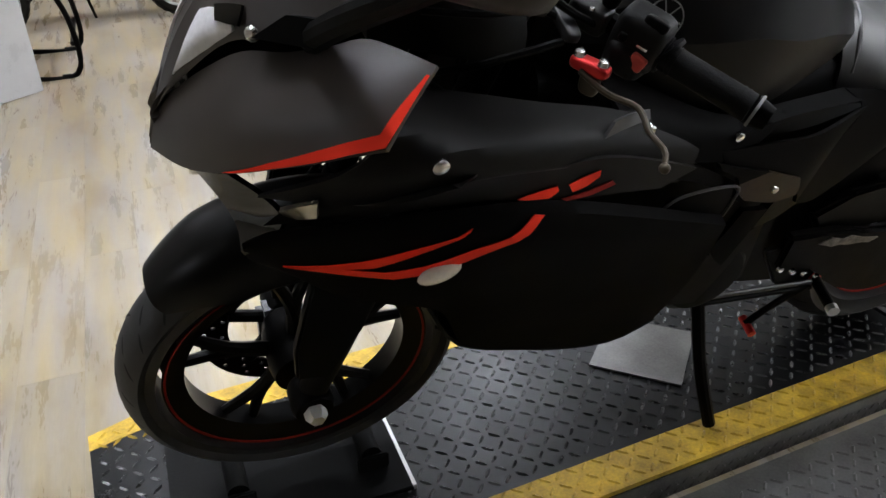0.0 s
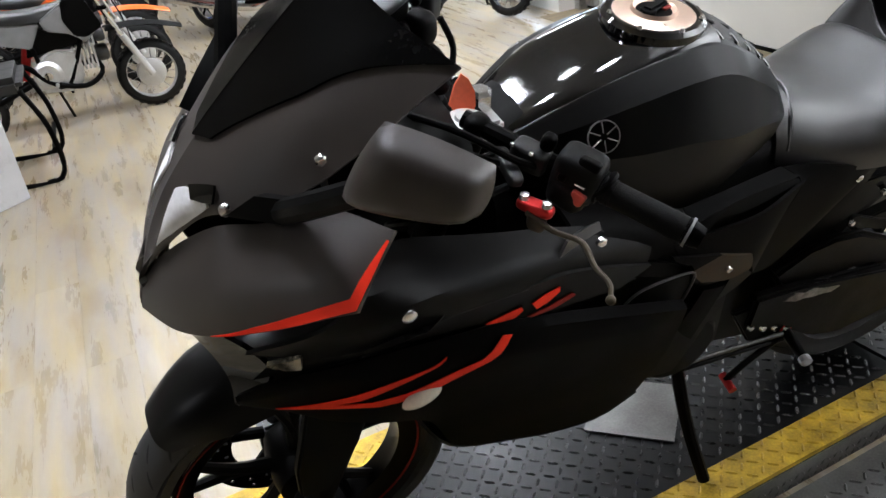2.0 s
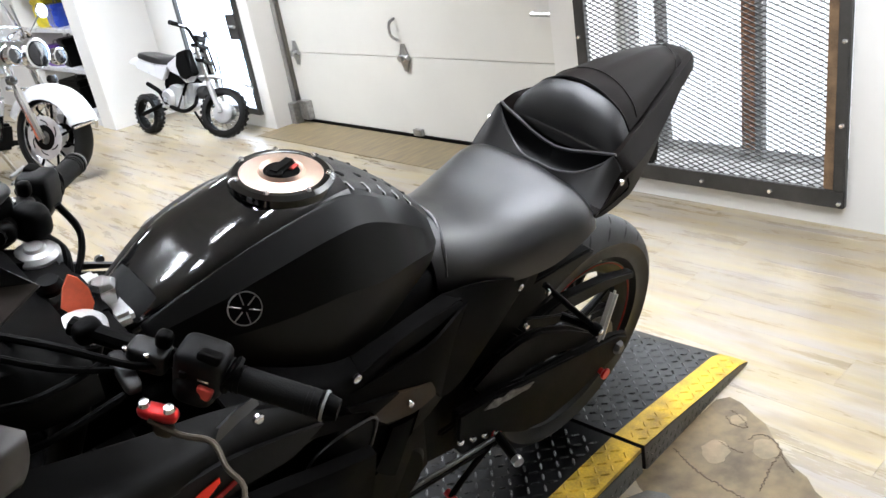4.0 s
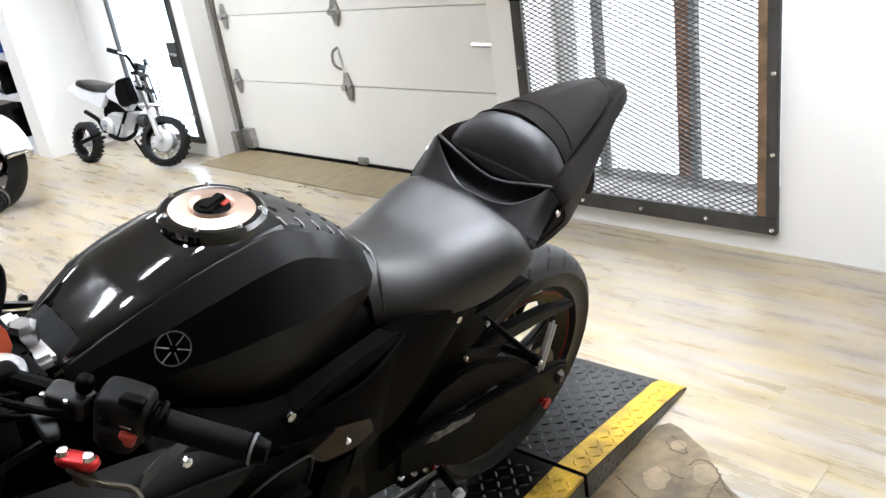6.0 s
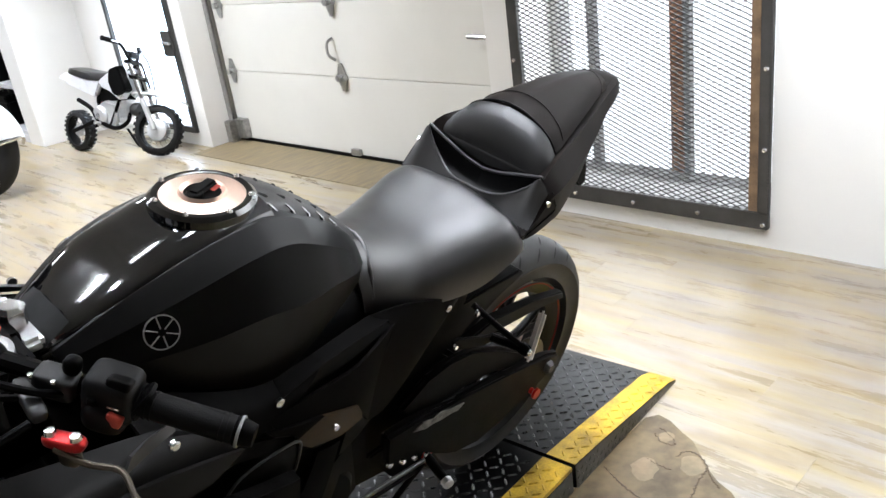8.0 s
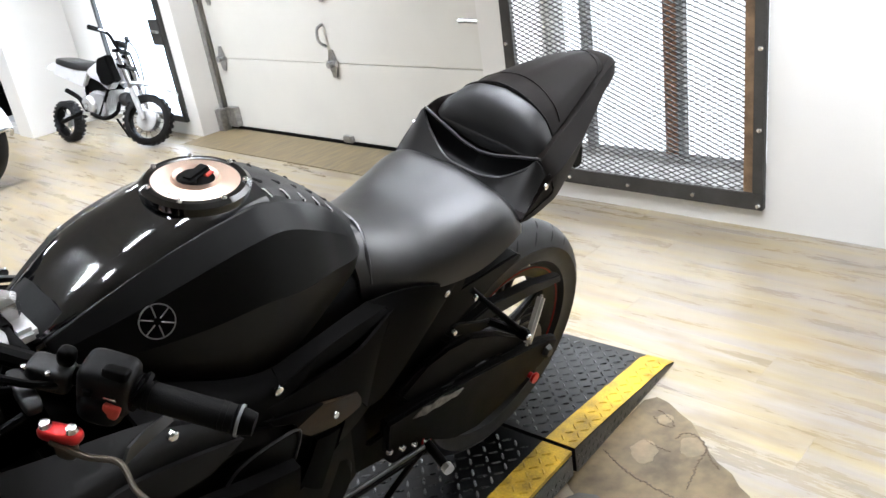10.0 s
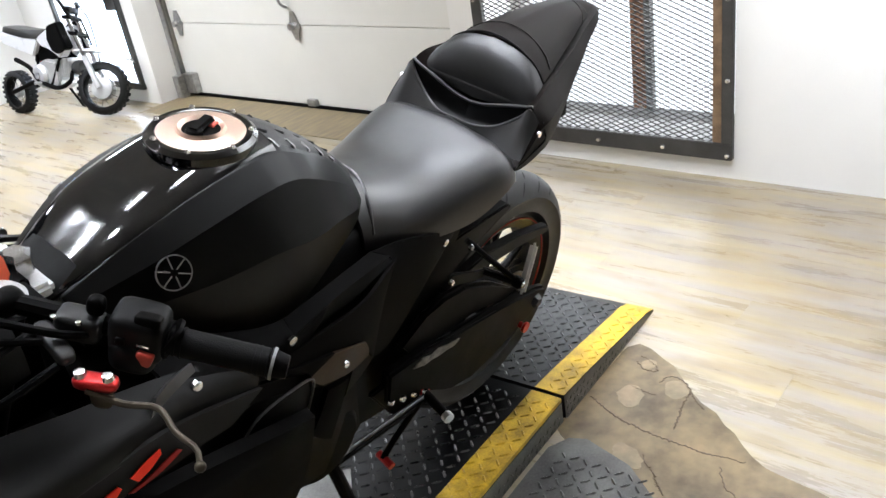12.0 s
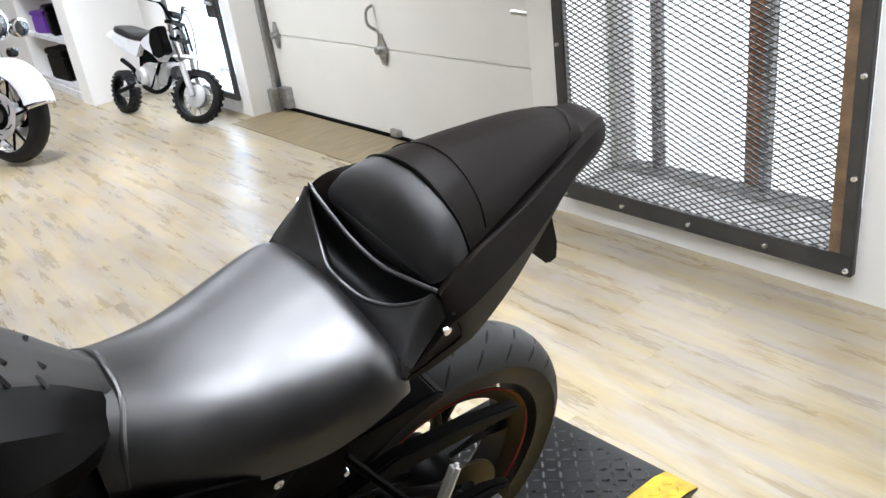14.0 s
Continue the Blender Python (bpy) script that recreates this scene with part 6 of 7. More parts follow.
for sgn in (-1, 1):
    hanger = tube("peg_bracket", [(0.420, sgn * 0.108, 0.668), (0.455, sgn * 0.150, 0.620), (0.492, sgn * 0.192, 0.572)], 0.0065, DARK, bike, label="thin black passenger peg bracket")
    slab("bracket_arm", [(0.330, 0.645), (0.345, 0.645), (0.42, 0.606), (0.498, 0.576), (0.500, 0.560), (0.42, 0.584), (0.335, 0.618)], sgn * 0.132, sgn * 0.140, DARK, hanger, bevel=0.003)
    tube("arm_link", [(0.45, sgn * 0.136, 0.590), (0.492, sgn * 0.190, 0.568)], 0.009, DARK, hanger)
    lathe("peg_pivot", [(0, -0.012), (0.009, -0.012), (0.013, -0.006), (0.013, 0.008), (0, 0.008)] if sgn < 0 else [(0, 0.012), (0.009, 0.012), (0.013, 0.006), (0.013, -0.008), (0, -0.008)], DARK, hanger, (0.492, sgn * 0.196, 0.569), "y", 16)
    lathe("pivot_bolt", [(0, -0.004), (0.006, -0.003), (0.007, 0.0), (0, 0.0)] if sgn < 0 else [(0, 0.004), (0.006, 0.003), (0.007, 0.0), (0, 0.0)], SILVER, hanger, (0.492, sgn * 0.209, 0.569), "y", 12)
    d = Vector((0.549, sgn * 0.188, 0.625)) - Vector((0.500, sgn * 0.204, 0.546))
    part("passenger_peg", box(bmesh.new(), (0, 0, 0), (d.length + 0.014, 0.016, 0.020), Matrix.Translation((0.5245, sgn * 0.196, 0.5855)) @ d.to_track_quat("X", "Z").to_matrix().to_4x4(), 0.006), ALU, hanger, "silver folded passenger peg")
    lathe("bracket_bolt", [(0, -0.006), (0.005, -0.006), (0.0065, 0.0), (0, 0.0)] if sgn < 0 else [(0, 0.006), (0.005, 0.006), (0.0065, 0.0), (0, 0.0)], SILVER, hanger, (0.404, sgn * 0.128, 0.670), "y", 12)
    lathe("bracket_bolt", [(0, -0.006), (0.005, -0.006), (0.0065, 0.0), (0, 0.0)] if sgn < 0 else [(0, 0.006), (0.005, 0.006), (0.0065, 0.0), (0, 0.0)], SILVER, hanger, (0.332, sgn * 0.141, 0.634), "y", 12)
    peg = tube("footpeg", [(0.298, sgn * 0.125, 0.352), (0.276, sgn * 0.208, 0.352)], 0.0105, DARK, bike, seg=12, label="black rider footpeg")
    tube("peg_tip", [(0.279, sgn * 0.20, 0.352), (0.2755, sgn * 0.212, 0.352)], 0.012, ALU, peg)
    lathe("peg_collar", [(0, -0.01), (0.014, -0.01), (0.014, 0.01), (0, 0.01)], REDMETAL, peg, (0.297, sgn * 0.122, 0.354), "y", 14)
    slab("peg_plate", [(0.13, 0.47), (0.22, 0.47), (0.31, 0.37), (0.29, 0.335), (0.20, 0.36)], sgn * 0.115, sgn * 0.128, DARK, bike)
    for k in range(4):
        lathe("rearset_bolt", [(0, -0.006), (0.006, -0.006), (0.008, 0.0), (0, 0.0)] if sgn < 0 else [(0, 0.006), (0.006, 0.006), (0.008, 0), (0, 0)], SILVER, bike, (0.185 + 0.036 * k, sgn * 0.131, 0.415 - 0.018 * k), "y", 10)
rod = tube("shift_rod", [(0.02, -0.13, 0.385), (0.285, -0.135, 0.352)], 0.005, CAST, bike)
sl = tube("shift_lever", [(0.28, -0.135, 0.345), (0.20, -0.138, 0.305), (0.16, -0.14, 0.275)], 0.007, DARK, bike)
tube("lever_tip", [(0.165, -0.125, 0.275), (0.160, -0.165, 0.272)], 0.0085, REDMETAL, sl, label="red shifter tip")
tube("rod_lower", [(0.04, -0.13, 0.365), (0.29, -0.136, 0.335)], 0.005, DARK, rod)
stand = tube("side_stand", [(0.035, -0.12, 0.36), (0.060, -0.165, 0.22), (0.095, -0.222, 0.078)], 0.013, DARK, bike, 8, 10, "black side stand on the deck")

# dark inner parts behind the covers
loft("airbox", [(-0.36, [(0, 0.90), (0.07, 0.89), (0.10, 0.80), (0.10, 0.68)]), (-0.10, [(0, 0.84), (0.12, 0.83), (0.14, 0.76), (0.13, 0.66)]), (0.10, [(0, 0.86), (0.085, 0.85), (0.105, 0.76), (0.11, 0.62)]), (0.30, [(0, 0.80), (0.09, 0.79), (0.11, 0.74), (0.10, 0.66)])], PLASTIC, bike, 16, "black airbox under the tank")
slab("battery_box", [(0.10, 0.46), (0.34, 0.52), (0.42, 0.66), (0.48, 0.78), (0.20, 0.76), (0.08, 0.66)], -0.085, 0.085, PLASTIC, bike, "black inner fender and battery box", 0.01)

# ---- the other motorcycles ----
def small_wheel(parent, name, cx, R, width, rim_mat, hub_mat, spokes=16, knobs=26, at_y=0.0):
    w = lathe(name, [(R * 0.70, -width * 0.3), (R * 0.74, -width * 0.34), (R * 0.72, 0), (R * 0.74, width * 0.34), (R * 0.70, width * 0.3), (R * 0.69, 0)], rim_mat, parent, (cx, at_y, R), seg=36)
    prof = [(R * 0.73 + (R * 0.96 - R * 0.73) * abs(math.cos(t)) ** 0.7, width / 2 * math.sin(t)) for t in (math.pi * (i / 10 - 0.5) for i in range(11))]
    lathe("tyre", prof, TYREBLACK, w, (cx, at_y, R), seg=40)
    if knobs:
        bm = bmesh.new()
        for k in range(knobs):
            for r, y in ((0, -0.3), (0.5, 0.0), (0, 0.3)):
                t = 2 * math.pi * (k + r) / knobs
                box(bm, (0, 0, 0), (R * 0.045, width * 0.24, R * 0.12), Matrix.Translation((cx + R * 0.955 * math.cos(t), at_y + y * width, R + R * 0.955 * math.sin(t))) @ pose(0, 0, 0, 0, -math.degrees(t), 0))
        tread = part("tread", bm, TYREBLACK, w)
        tread["kind"] = "stuff"
    lathe("hub", [(0, -width * 0.42), (R * 0.22, -width * 0.36), (R * 0.26, -width * 0.1), (R * 0.26, width * 0.1), (R * 0.22, width * 0.36), (0, width * 0.42)], hub_mat, w, (cx, at_y, R), seg=20)
    for k in range(spokes):
        t = 2 * math.pi * k / spokes
        tube("spoke", [(cx + R * 0.22 * math.cos(t), at_y + (width * 0.2 if k % 2 else -width * 0.2), R + R * 0.22 * math.sin(t)), (cx + R * 0.71 * math.cos(t + 0.25), at_y, R + R * 0.71 * math.sin(t + 0.25))], 0.0025 if spokes > 12 else 0.009, SILVER if spokes > 12 else DARK, w, seg=5)
    return w


def dirt_bike(m, label, body, fender, rim, wb=0.93, R=0.185, high=0.80, group="", steer=0, plated=True):
    """A small off-road motorcycle that faces its own +x; its scale follows its wheelbase and bar height."""
    b = thing("dirt_bike", m, label, "motorcycle", group)
    h = wb / 2
    s = high / 0.80
    turned = [small_wheel(b, "front_wheel", h, R, 0.075, rim, ALU)]
    for sg in (-1, 1):
        lathe("brake_drum", [(0, sg * 0.040), (R * 0.30, sg * 0.039), (R * 0.40, sg * 0.034), (R * 0.42, sg * 0.020), (0, sg * 0.018)], ALU, turned[0], (h, 0, R), "y", 28)
    small_wheel(b, "rear_wheel", -h, R * 0.86, 0.085, rim, ALU)
    head = Vector((h - 0.20 * s, 0, 0.66 * s))
    for y in (-0.065, 0.065):
        turned.append(leg := tube("fork_leg", [(h, y, R), (h - 0.095 * s, y, 0.40 * s)], 0.02, ALU, b))
        tube("fork_tube", [(h - 0.09 * s, y, 0.39 * s), (head.x, y, head.z)], 0.0145, CHROME, leg)
    for z in (0.55 * s, 0.66 * s):
        turned.append(block("fork_clamp", (h - 0.20 * s - 0.03 + (0.66 * s - z) * 0.42, -0.085, z - 0.012), (h - 0.20 * s + 0.03 + (0.66 * s - z) * 0.42, 0.085, z + 0.012), DARK, b, 0.006))
    bar = tube("handlebar", [(head.x - 0.09, -0.26, 0.79 * s), (head.x - 0.03, -0.13, 0.77 * s), (head.x, -0.05, 0.68 * s), (head.x, 0.05, 0.68 * s), (head.x - 0.03, 0.13, 0.77 * s), (head.x - 0.09, 0.26, 0.79 * s)], 0.011, DARK, b, 24)
    turned.append(bar)
    turned.append(pod("bar_pad", (0.05, 0.13, 0.045), pose(head.x - 0.01, 0, 0.715 * s), PLASTIC, b, "black bar pad"))
    for sg in (-1, 1):
        tube("grip", [(head.x - 0.09, sg * 0.26, 0.79 * s), (head.x - 0.055, sg * 0.17, 0.783 * s)], 0.017, GRIP, bar)
        tube("lever", [(head.x - 0.03, sg * 0.15, 0.78 * s), (head.x - 0.02, sg * 0.25, 0.775 * s)], 0.006, ALU, bar)
    turned.append(tube("brake_cable", [(head.x + 0.0, 0.06, 0.76 * s), (head.x + 0.07, 0.075, 0.68 * s), (h - 0.08, 0.08, 0.5 * s), (h - 0.05, 0.075, 0.32 * s)], 0.0045, PLASTIC, b, 18, 6))
    # front fender, high over the wheel
    bm = bmesh.new()
    rows = []
    for i in range(12):
        k = i / 11
        x = h - 0.17 * s + 0.38 * s * k
        z = 0.455 * s + 0.030 * math.sin(k * 3) - 0.075 * k
        wid = 0.078 * (1 - 0.45 * k ** 3)
        rows.append([(x, wid * u, z - 0.02 * u * u) for u in (-1, -0.5, 0, 0.5, 1)])
    grid(bm, rows)
    thicken(bm, 0.005)
    turned.append(part("front_fender", bm, fender, b))
    if plated:
        turned.append(slab("number_plate", [(head.x + 0.035, 0.66 * s), (head.x + 0.05, 0.66 * s), (head.x + 0.09, 0.52 * s), (head.x + 0.075, 0.52 * s)], -0.075, 0.075, body, b))
    axis = Vector((head.x - h, 0, head.z - R)).normalized()
    S = Matrix.Translation(head) @ Matrix.Rotation(radians(steer), 4, axis) @ Matrix.Translation(-head)
    for ob in turned:
        ob.matrix_basis = S @ ob.matrix_basis
    for sg in (-1, 1):
        y0, y1 = sg * 0.03, sg * 0.105
        slab("tank_shroud", [(head.x - 0.03, 0.62 * s), (0.10, 0.60 * s), (-0.02, 0.545 * s), (0.00, 0.49 * s), (0.12, 0.47 * s), (0.19, 0.40 * s), (head.x + 0.01, 0.47 * s)], y0, y1, body, b, bevel=0.01)
        slab("radiator_shroud", [(head.x - 0.04, 0.645 * s), (0.12, 0.62 * s), (0.10, 0.53 * s), (0.14, 0.445 * s), (0.20, 0.43 * s), (head.x + 0.03, 0.47 * s)], sg * 0.045, sg * 0.114, PLASTIC, b, "black shroud", bevel=0.008)
        slab("side_panel", [(-0.02, 0.53 * s), (-0.40, 0.575 * s), (-0.44, 0.52 * s), (-0.26, 0.47 * s), (-0.10, 0.42 * s)], y0 * 1.2, y1 * 0.9, body, b, bevel=0.008)
        tube("swingarm", [(-0.05, sg * 0.055, 0.28 * s), (-h, sg * 0.06, R * 0.86)], 0.016, DARK, b)
        tube("frame_rail", [(head.x - 0.02, sg * 0.03, 0.58 * s), (head.x - 0.14, sg * 0.07, 0.36 * s), (0.02, sg * 0.08, 0.21 * s), (-0.08, sg * 0.08, 0.28 * s), (-0.12, sg * 0.06, 0.46 * s), (-0.40, sg * 0.05, 0.53 * s)], 0.0125, DARK, b, 20)
        tube("footpeg", [(-0.03, sg * 0.08, 0.235 * s), (-0.03, sg * 0.17, 0.24 * s)], 0.01, ALU, b)
    loft_pts = [(0.14, [(0, 0.615 * s), (0.045, 0.610 * s), (0.055, 0.56 * s)]), (0.0, [(0, 0.600 * s), (0.070, 0.594 * s), (0.085, 0.54 * s)]), (-0.18, [(0, 0.605 * s), (0.085, 0.600 * s), (0.095, 0.55 * s)]), (-0.38, [(0, 0.635 * s), (0.075, 0.630 * s), (0.085, 0.590 * s)]), (-0.44, [(0, 0.630 * s), (0.050, 0.625 * s), (0.060, 0.600 * s)])]
    loft("seat", loft_pts, VINYL, b, 14, "black ribbed seat")
    loft("rear_fender", [(-0.28, [(0, 0.585 * s), (0.07, 0.58 * s), (0.080, 0.535 * s)]), (-0.40, [(0, 0.600 * s), (0.070, 0.594 * s), (0.082, 0.535 * s)]), (-0.50 * (wb / 0.93), [(0, 0.600 * s), (0.060, 0.594 * s), (0.070, 0.545 * s)]), (-0.58 * (wb / 0.93), [(0, 0.580 * s), (0.040, 0.576 * s), (0.045, 0.555 * s)])], fender, b, 12)
    eng = slab("engine", [(0.06, 0.18 * s), (-0.12, 0.20 * s), (-0.14, 0.35 * s), (0.0, 0.40 * s), (0.12, 0.38 * s), (0.13, 0.23 * s)], -0.085, 0.085, ALU, b, "silver alloy engine", 0.016)
    for sg in (-1, 1):
        lathe("engine_cover", [(0, sg * 0.118), (0.060, sg * 0.114), (0.078, sg * 0.098), (0.082, sg * 0.07), (0, sg * 0.07)], ALU, eng, (-0.06, 0, 0.285 * s), "y", 28)
        lathe("cover_cap", [(0, sg * 0.124), (0.022, sg * 0.123), (0.026, sg * 0.115), (0, sg * 0.11)], CHROME, eng, (-0.06, 0, 0.285 * s), "y", 18)
    slab("carburettor", [(0.02, 0.40 * s), (0.10, 0.40 * s), (0.11, 0.47 * s), (0.03, 0.47 * s)], -0.04, 0.04, CAST, eng, bevel=0.008)
    lathe("cylinder_head", [(0, 0.0), (0.046, 0.0), (0.050, 0.02), (0.050, 0.055), (0.040, 0.07), (0, 0.07)], CAST, eng, (0.225, 0, 0.33 * s), "x", 20)
    for k in range(6):
        block("cylinder_fin", (0.10 + 0.022 * k, -0.068, 0.27 * s), (0.112 + 0.022 * k, 0.068, 0.395 * s), ALU, eng, 0.002)
    tube("exhaust", [(0.20, -0.03, 0.33 * s), (0.23, -0.07, 0.25 * s), (0.12, -0.10, 0.20 * s), (-0.06, -0.105, 0.25 * s), (-0.15, -0.10, 0.34 * s), (-0.30, -0.095, 0.40 * s)], 0.0145, DARK, b, 26, 10, "black exhaust pipe", 1.15)
    slab("airbox", [(0.16, 0.50 * s), (-0.10, 0.50 * s), (-0.14, 0.38 * s), (0.16, 0.40 * s)], -0.06, 0.06, PLASTIC, b)
    tube("side_stand", [(-0.05, 0.09, 0.22 * s), (0.0, 0.17, 0.034 if steer else 0.0)], 0.009, DARK, b)
    tube("shock", [(-0.10, 0.0, 0.48 * s), (-0.19, 0.0, 0.27 * s)], 0.026, REDMETAL, b)
    return b


def cruiser(m, label, paint, screen=True):
    """A full-dress cruiser that faces its own +x: wheels, deep fenders, lamps, tank, bags, engine, bars."""
    b = thing("touring_motorcycle", m, label, "motorcycle")
    F, Rr = 0.81, -0.81
    fw = small_wheel(b, "front_wheel", F, 0.315, 0.13, CHROME, ALU, 10, 0)
    small_wheel(b, "rear_wheel", Rr, 0.315, 0.13, CHROME, ALU, 10, 0)
    for y in (-0.085, 0.085):
        lathe("brake_disc", [(0.07, y - 0.003), (0.145, y - 0.003), (0.145, y + 0.003), (0.07, y + 0.003)], ALU, fw, (F, 0, 0.315), seg=40)
        lathe("disc_carrier", [(0.045, y - 0.006), (0.085, y - 0.006), (0.085, y + 0.006), (0.045, y + 0.006)], DARK, fw, (F, 0, 0.315), seg=30)
        for k in range(6):
            a = 2 * math.pi * k / 6
            tube("disc_slot", [(F + r * math.cos(a + q), y * 1.045, 0.315 + r * math.sin(a + q)) for r, q in ((0.092, 0), (0.106, 0.25), (0.118, 0.6))], 0.004, DARK, fw, 8, 6)
        leg = tube("fork_leg", [(F, y * 1.25, 0.30), (F - 0.14, y * 1.25, 0.62)], 0.032, CHROME, b, label="chrome fork leg")
        tube("fork_tube", [(F - 0.13, y * 1.25, 0.60), (F - 0.25, y * 1.25, 0.88)], 0.024, CHROME, leg)

    def hood(name, cx, r, a0, a1, half, deep):
        bm = bmesh.new()
        rows = []
        for i in range(22):
            t = radians(a0 + (a1 - a0) * i / 21)
            row = []
            for j in range(11):
                u = -1 + 2 * j / 10
                rr = r - deep * abs(u) ** 3
                row.append((cx + rr * math.cos(t), half * math.sin(u * 1.5), 0.315 + rr * math.sin(t)))
            rows.append(row)
        grid(bm, rows)
        thicken(bm, 0.006)
        return part(name, bm, paint, b)
    hood("front_fender", F, 0.352, 150, 14, 0.098, 0.10)
    hood("rear_fender", Rr, 0.38, 170, 20, 0.11, 0.12)
    tube("fender_trim", [(F + 0.275, -0.098, 0.36), (F + 0.362, 0, 0.40), (F + 0.275, 0.098, 0.36)], 0.012, CHROME, b)
    nac = loft("headlight_nacelle", [(F - 0.36, [(0, 0.98), (0.10, 0.95), (0.12, 0.82)]), (F - 0.20, [(0, 0.97), (0.12, 0.94), (0.13, 0.80)]), (F - 0.06, [(0, 0.955), (0.10, 0.93), (0.105, 0.79)])], CHROME, b, 10, "chrome headlight nacelle")
    lathe("headlight", [(0, 0.03), (0.075, 0.015), (0.09, -0.01), (0.095, -0.05), (0, -0.05)], DARKLENS, nac, (F - 0.03, 0, 0.865), "x", 32, "round headlight")
    lathe("lamp_ring", [(0.086, 0.012), (0.10, 0.01), (0.104, -0.05), (0.094, -0.05)], CHROME, nac, (F - 0.03, 0, 0.865), "x", 32)
    for sg in (-1, 1):
        lathe("spot_lamp", [(0, 0.02), (0.045, 0.01), (0.056, -0.005), (0.05, -0.06), (0, -0.07)], DARKLENS, nac, (F - 0.03, sg * 0.19, 0.85), "x", 24)
        lathe("spot_ring", [(0.05, 0.012), (0.060, 0.008), (0.060, -0.03), (0.05, -0.03)], CHROME, nac, (F - 0.03, sg * 0.19, 0.85), "x", 24)
        tube("spot_bar", [(F - 0.10, sg * 0.08, 0.84), (F - 0.08, sg * 0.19, 0.84)], 0.014, CHROME, nac)
        lathe("signal_lamp", [(0, 0.02), (0.03, 0.01), (0.032, -0.03), (0, -0.035)], DARKLENS, nac, (F - 0.10, sg * 0.17, 0.70), "x", 16)
        bar = tube("handlebar", [(F - 0.30, sg * 0.04, 0.99), (F - 0.34, sg * 0.2, 1.06), (F - 0.44, sg * 0.36, 1.04), (F - 0.58, sg * 0.44, 1.02)], 0.014, CHROME, b, 16)
        tube("grip", [(F - 0.47, sg * 0.385, 1.035), (F - 0.60, sg * 0.445, 1.02)], 0.019, GRIP, bar)
        mir = tube("mirror_stalk", [(F - 0.42, sg * 0.35, 1.05), (F - 0.38, sg * 0.42, 1.18)], 0.006, CHROME, b)
        lathe("mirror_head", [(0, 0.012), (0.05, 0.01), (0.055, 0.0), (0.04, -0.02), (0, -0.025)], CHROME, mir, (F - 0.38, sg * 0.44, 1.20), "x", 20)
        # crash bar, bags, boards, pipes
        tube("crash_bar", [(F - 0.42, sg * 0.06, 0.66), (F - 0.40, sg * 0.28, 0.64), (F - 0.38, sg * 0.34, 0.52), (F - 0.40, sg * 0.33, 0.32), (F - 0.46, sg * 0.10, 0.24)], 0.016, CHROME, b, 22, 10, "chrome crash bar")
        slab("leg_panel", [(F - 0.32, 0.62), (F - 0.25, 0.58), (F - 0.33, 0.30), (F - 0.38, 0.31)], sg * 0.12, sg * 0.18, CHROME, b, "chrome leg guard panel", 0.012)
        slab("floorboard", [(0.18, 0.26), (-0.12, 0.26), (-0.12, 0.29), (0.18, 0.30)], sg * 0.16, sg * 0.29, DARK, b)
        bag = loft("saddlebag_half", [(-0.42, [(0.0, 0.66), (0.10, 0.65), (0.12, 0.40)]), (-0.50, [(0, 0.70), (0.12, 0.68), (0.13, 0.34)]), (-0.98, [(0, 0.68), (0.11, 0.66), (0.12, 0.38)])], paint, b, 10, "hard saddlebag")
        bag.name = "saddlebag"
        bag.location = (0, sg * 0.24, 0)
        tube("bag_rail", [(-0.38, sg * 0.34, 0.30), (-0.36, sg * 0.36, 0.62), (-0.44, sg * 0.36, 0.74)], 0.012, CHROME, b)
        tube("exhaust", [(0.22, sg * 0.12, 0.40), (0.10, sg * 0.20, 0.24), (-0.4, sg * 0.24, 0.22), (-1.1, sg * 0.26, 0.26)], 0.036, CHROME, b, 20, 12, "chrome exhaust pipe", 1.3)
    tank = loft("fuel_tank", [(0.46, [(0, 0.86), (0.06, 0.85), (0.08, 0.76)]), (0.34, [(0, 0.90), (0.12, 0.88), (0.15, 0.75)]), (0.12, [(0, 0.89), (0.14, 0.86), (0.16, 0.72)]), (-0.08, [(0, 0.80), (0.07, 0.78), (0.09, 0.70)])], paint, b, 18, "painted fuel tank")
    lathe("fuel_cap", [(0, 0.02), (0.03, 0.018), (0.035, 0.0), (0, 0.0)], CHROME, tank, (0.2, 0.06, 0.89), "z", 20)
    loft("seat", [(0.02, [(0, 0.78), (0.07, 0.77), (0.09, 0.68)]), (-0.16, [(0, 0.70), (0.15, 0.69), (0.17, 0.62)]), (-0.40, [(0, 0.74), (0.17, 0.72), (0.18, 0.64)]), (-0.55, [(0, 0.83), (0.15, 0.82), (0.16, 0.70)]), (-0.92, [(0, 0.84), (0.13, 0.82), (0.14, 0.70)])], VINYL, b, 20, "black two-up seat")
    eng = slab("engine", [(0.30, 0.24), (-0.25, 0.24), (-0.28, 0.42), (0.0, 0.48), (0.32, 0.42)], -0.13, 0.13, DARK, b, "dark engine cases", 0.02)
    for ang, cx in ((-24, 0.16), (24, -0.06)):
        for k in range(8):
            part("cylinder_fin", box(bmesh.new(), (0, 0, 0.46 + 0.027 * k - 0.4), (0.15, 0.16, 0.012), pose(cx, 0, 0.4, 0, -ang, 0)), ALU, eng)
        part("rocker_cover", box(bmesh.new(), (0, 0, 0.30), (0.14, 0.13, 0.06), pose(cx, 0, 0.4, 0, -ang, 0), 0.02), CHROME, eng)
    lathe("air_cleaner", [(0, 0.03), (0.085, 0.025), (0.095, 0.0), (0.095, -0.04), (0, -0.04)], CHROME, eng, (0.06, -0.18, 0.58), "y", 28)
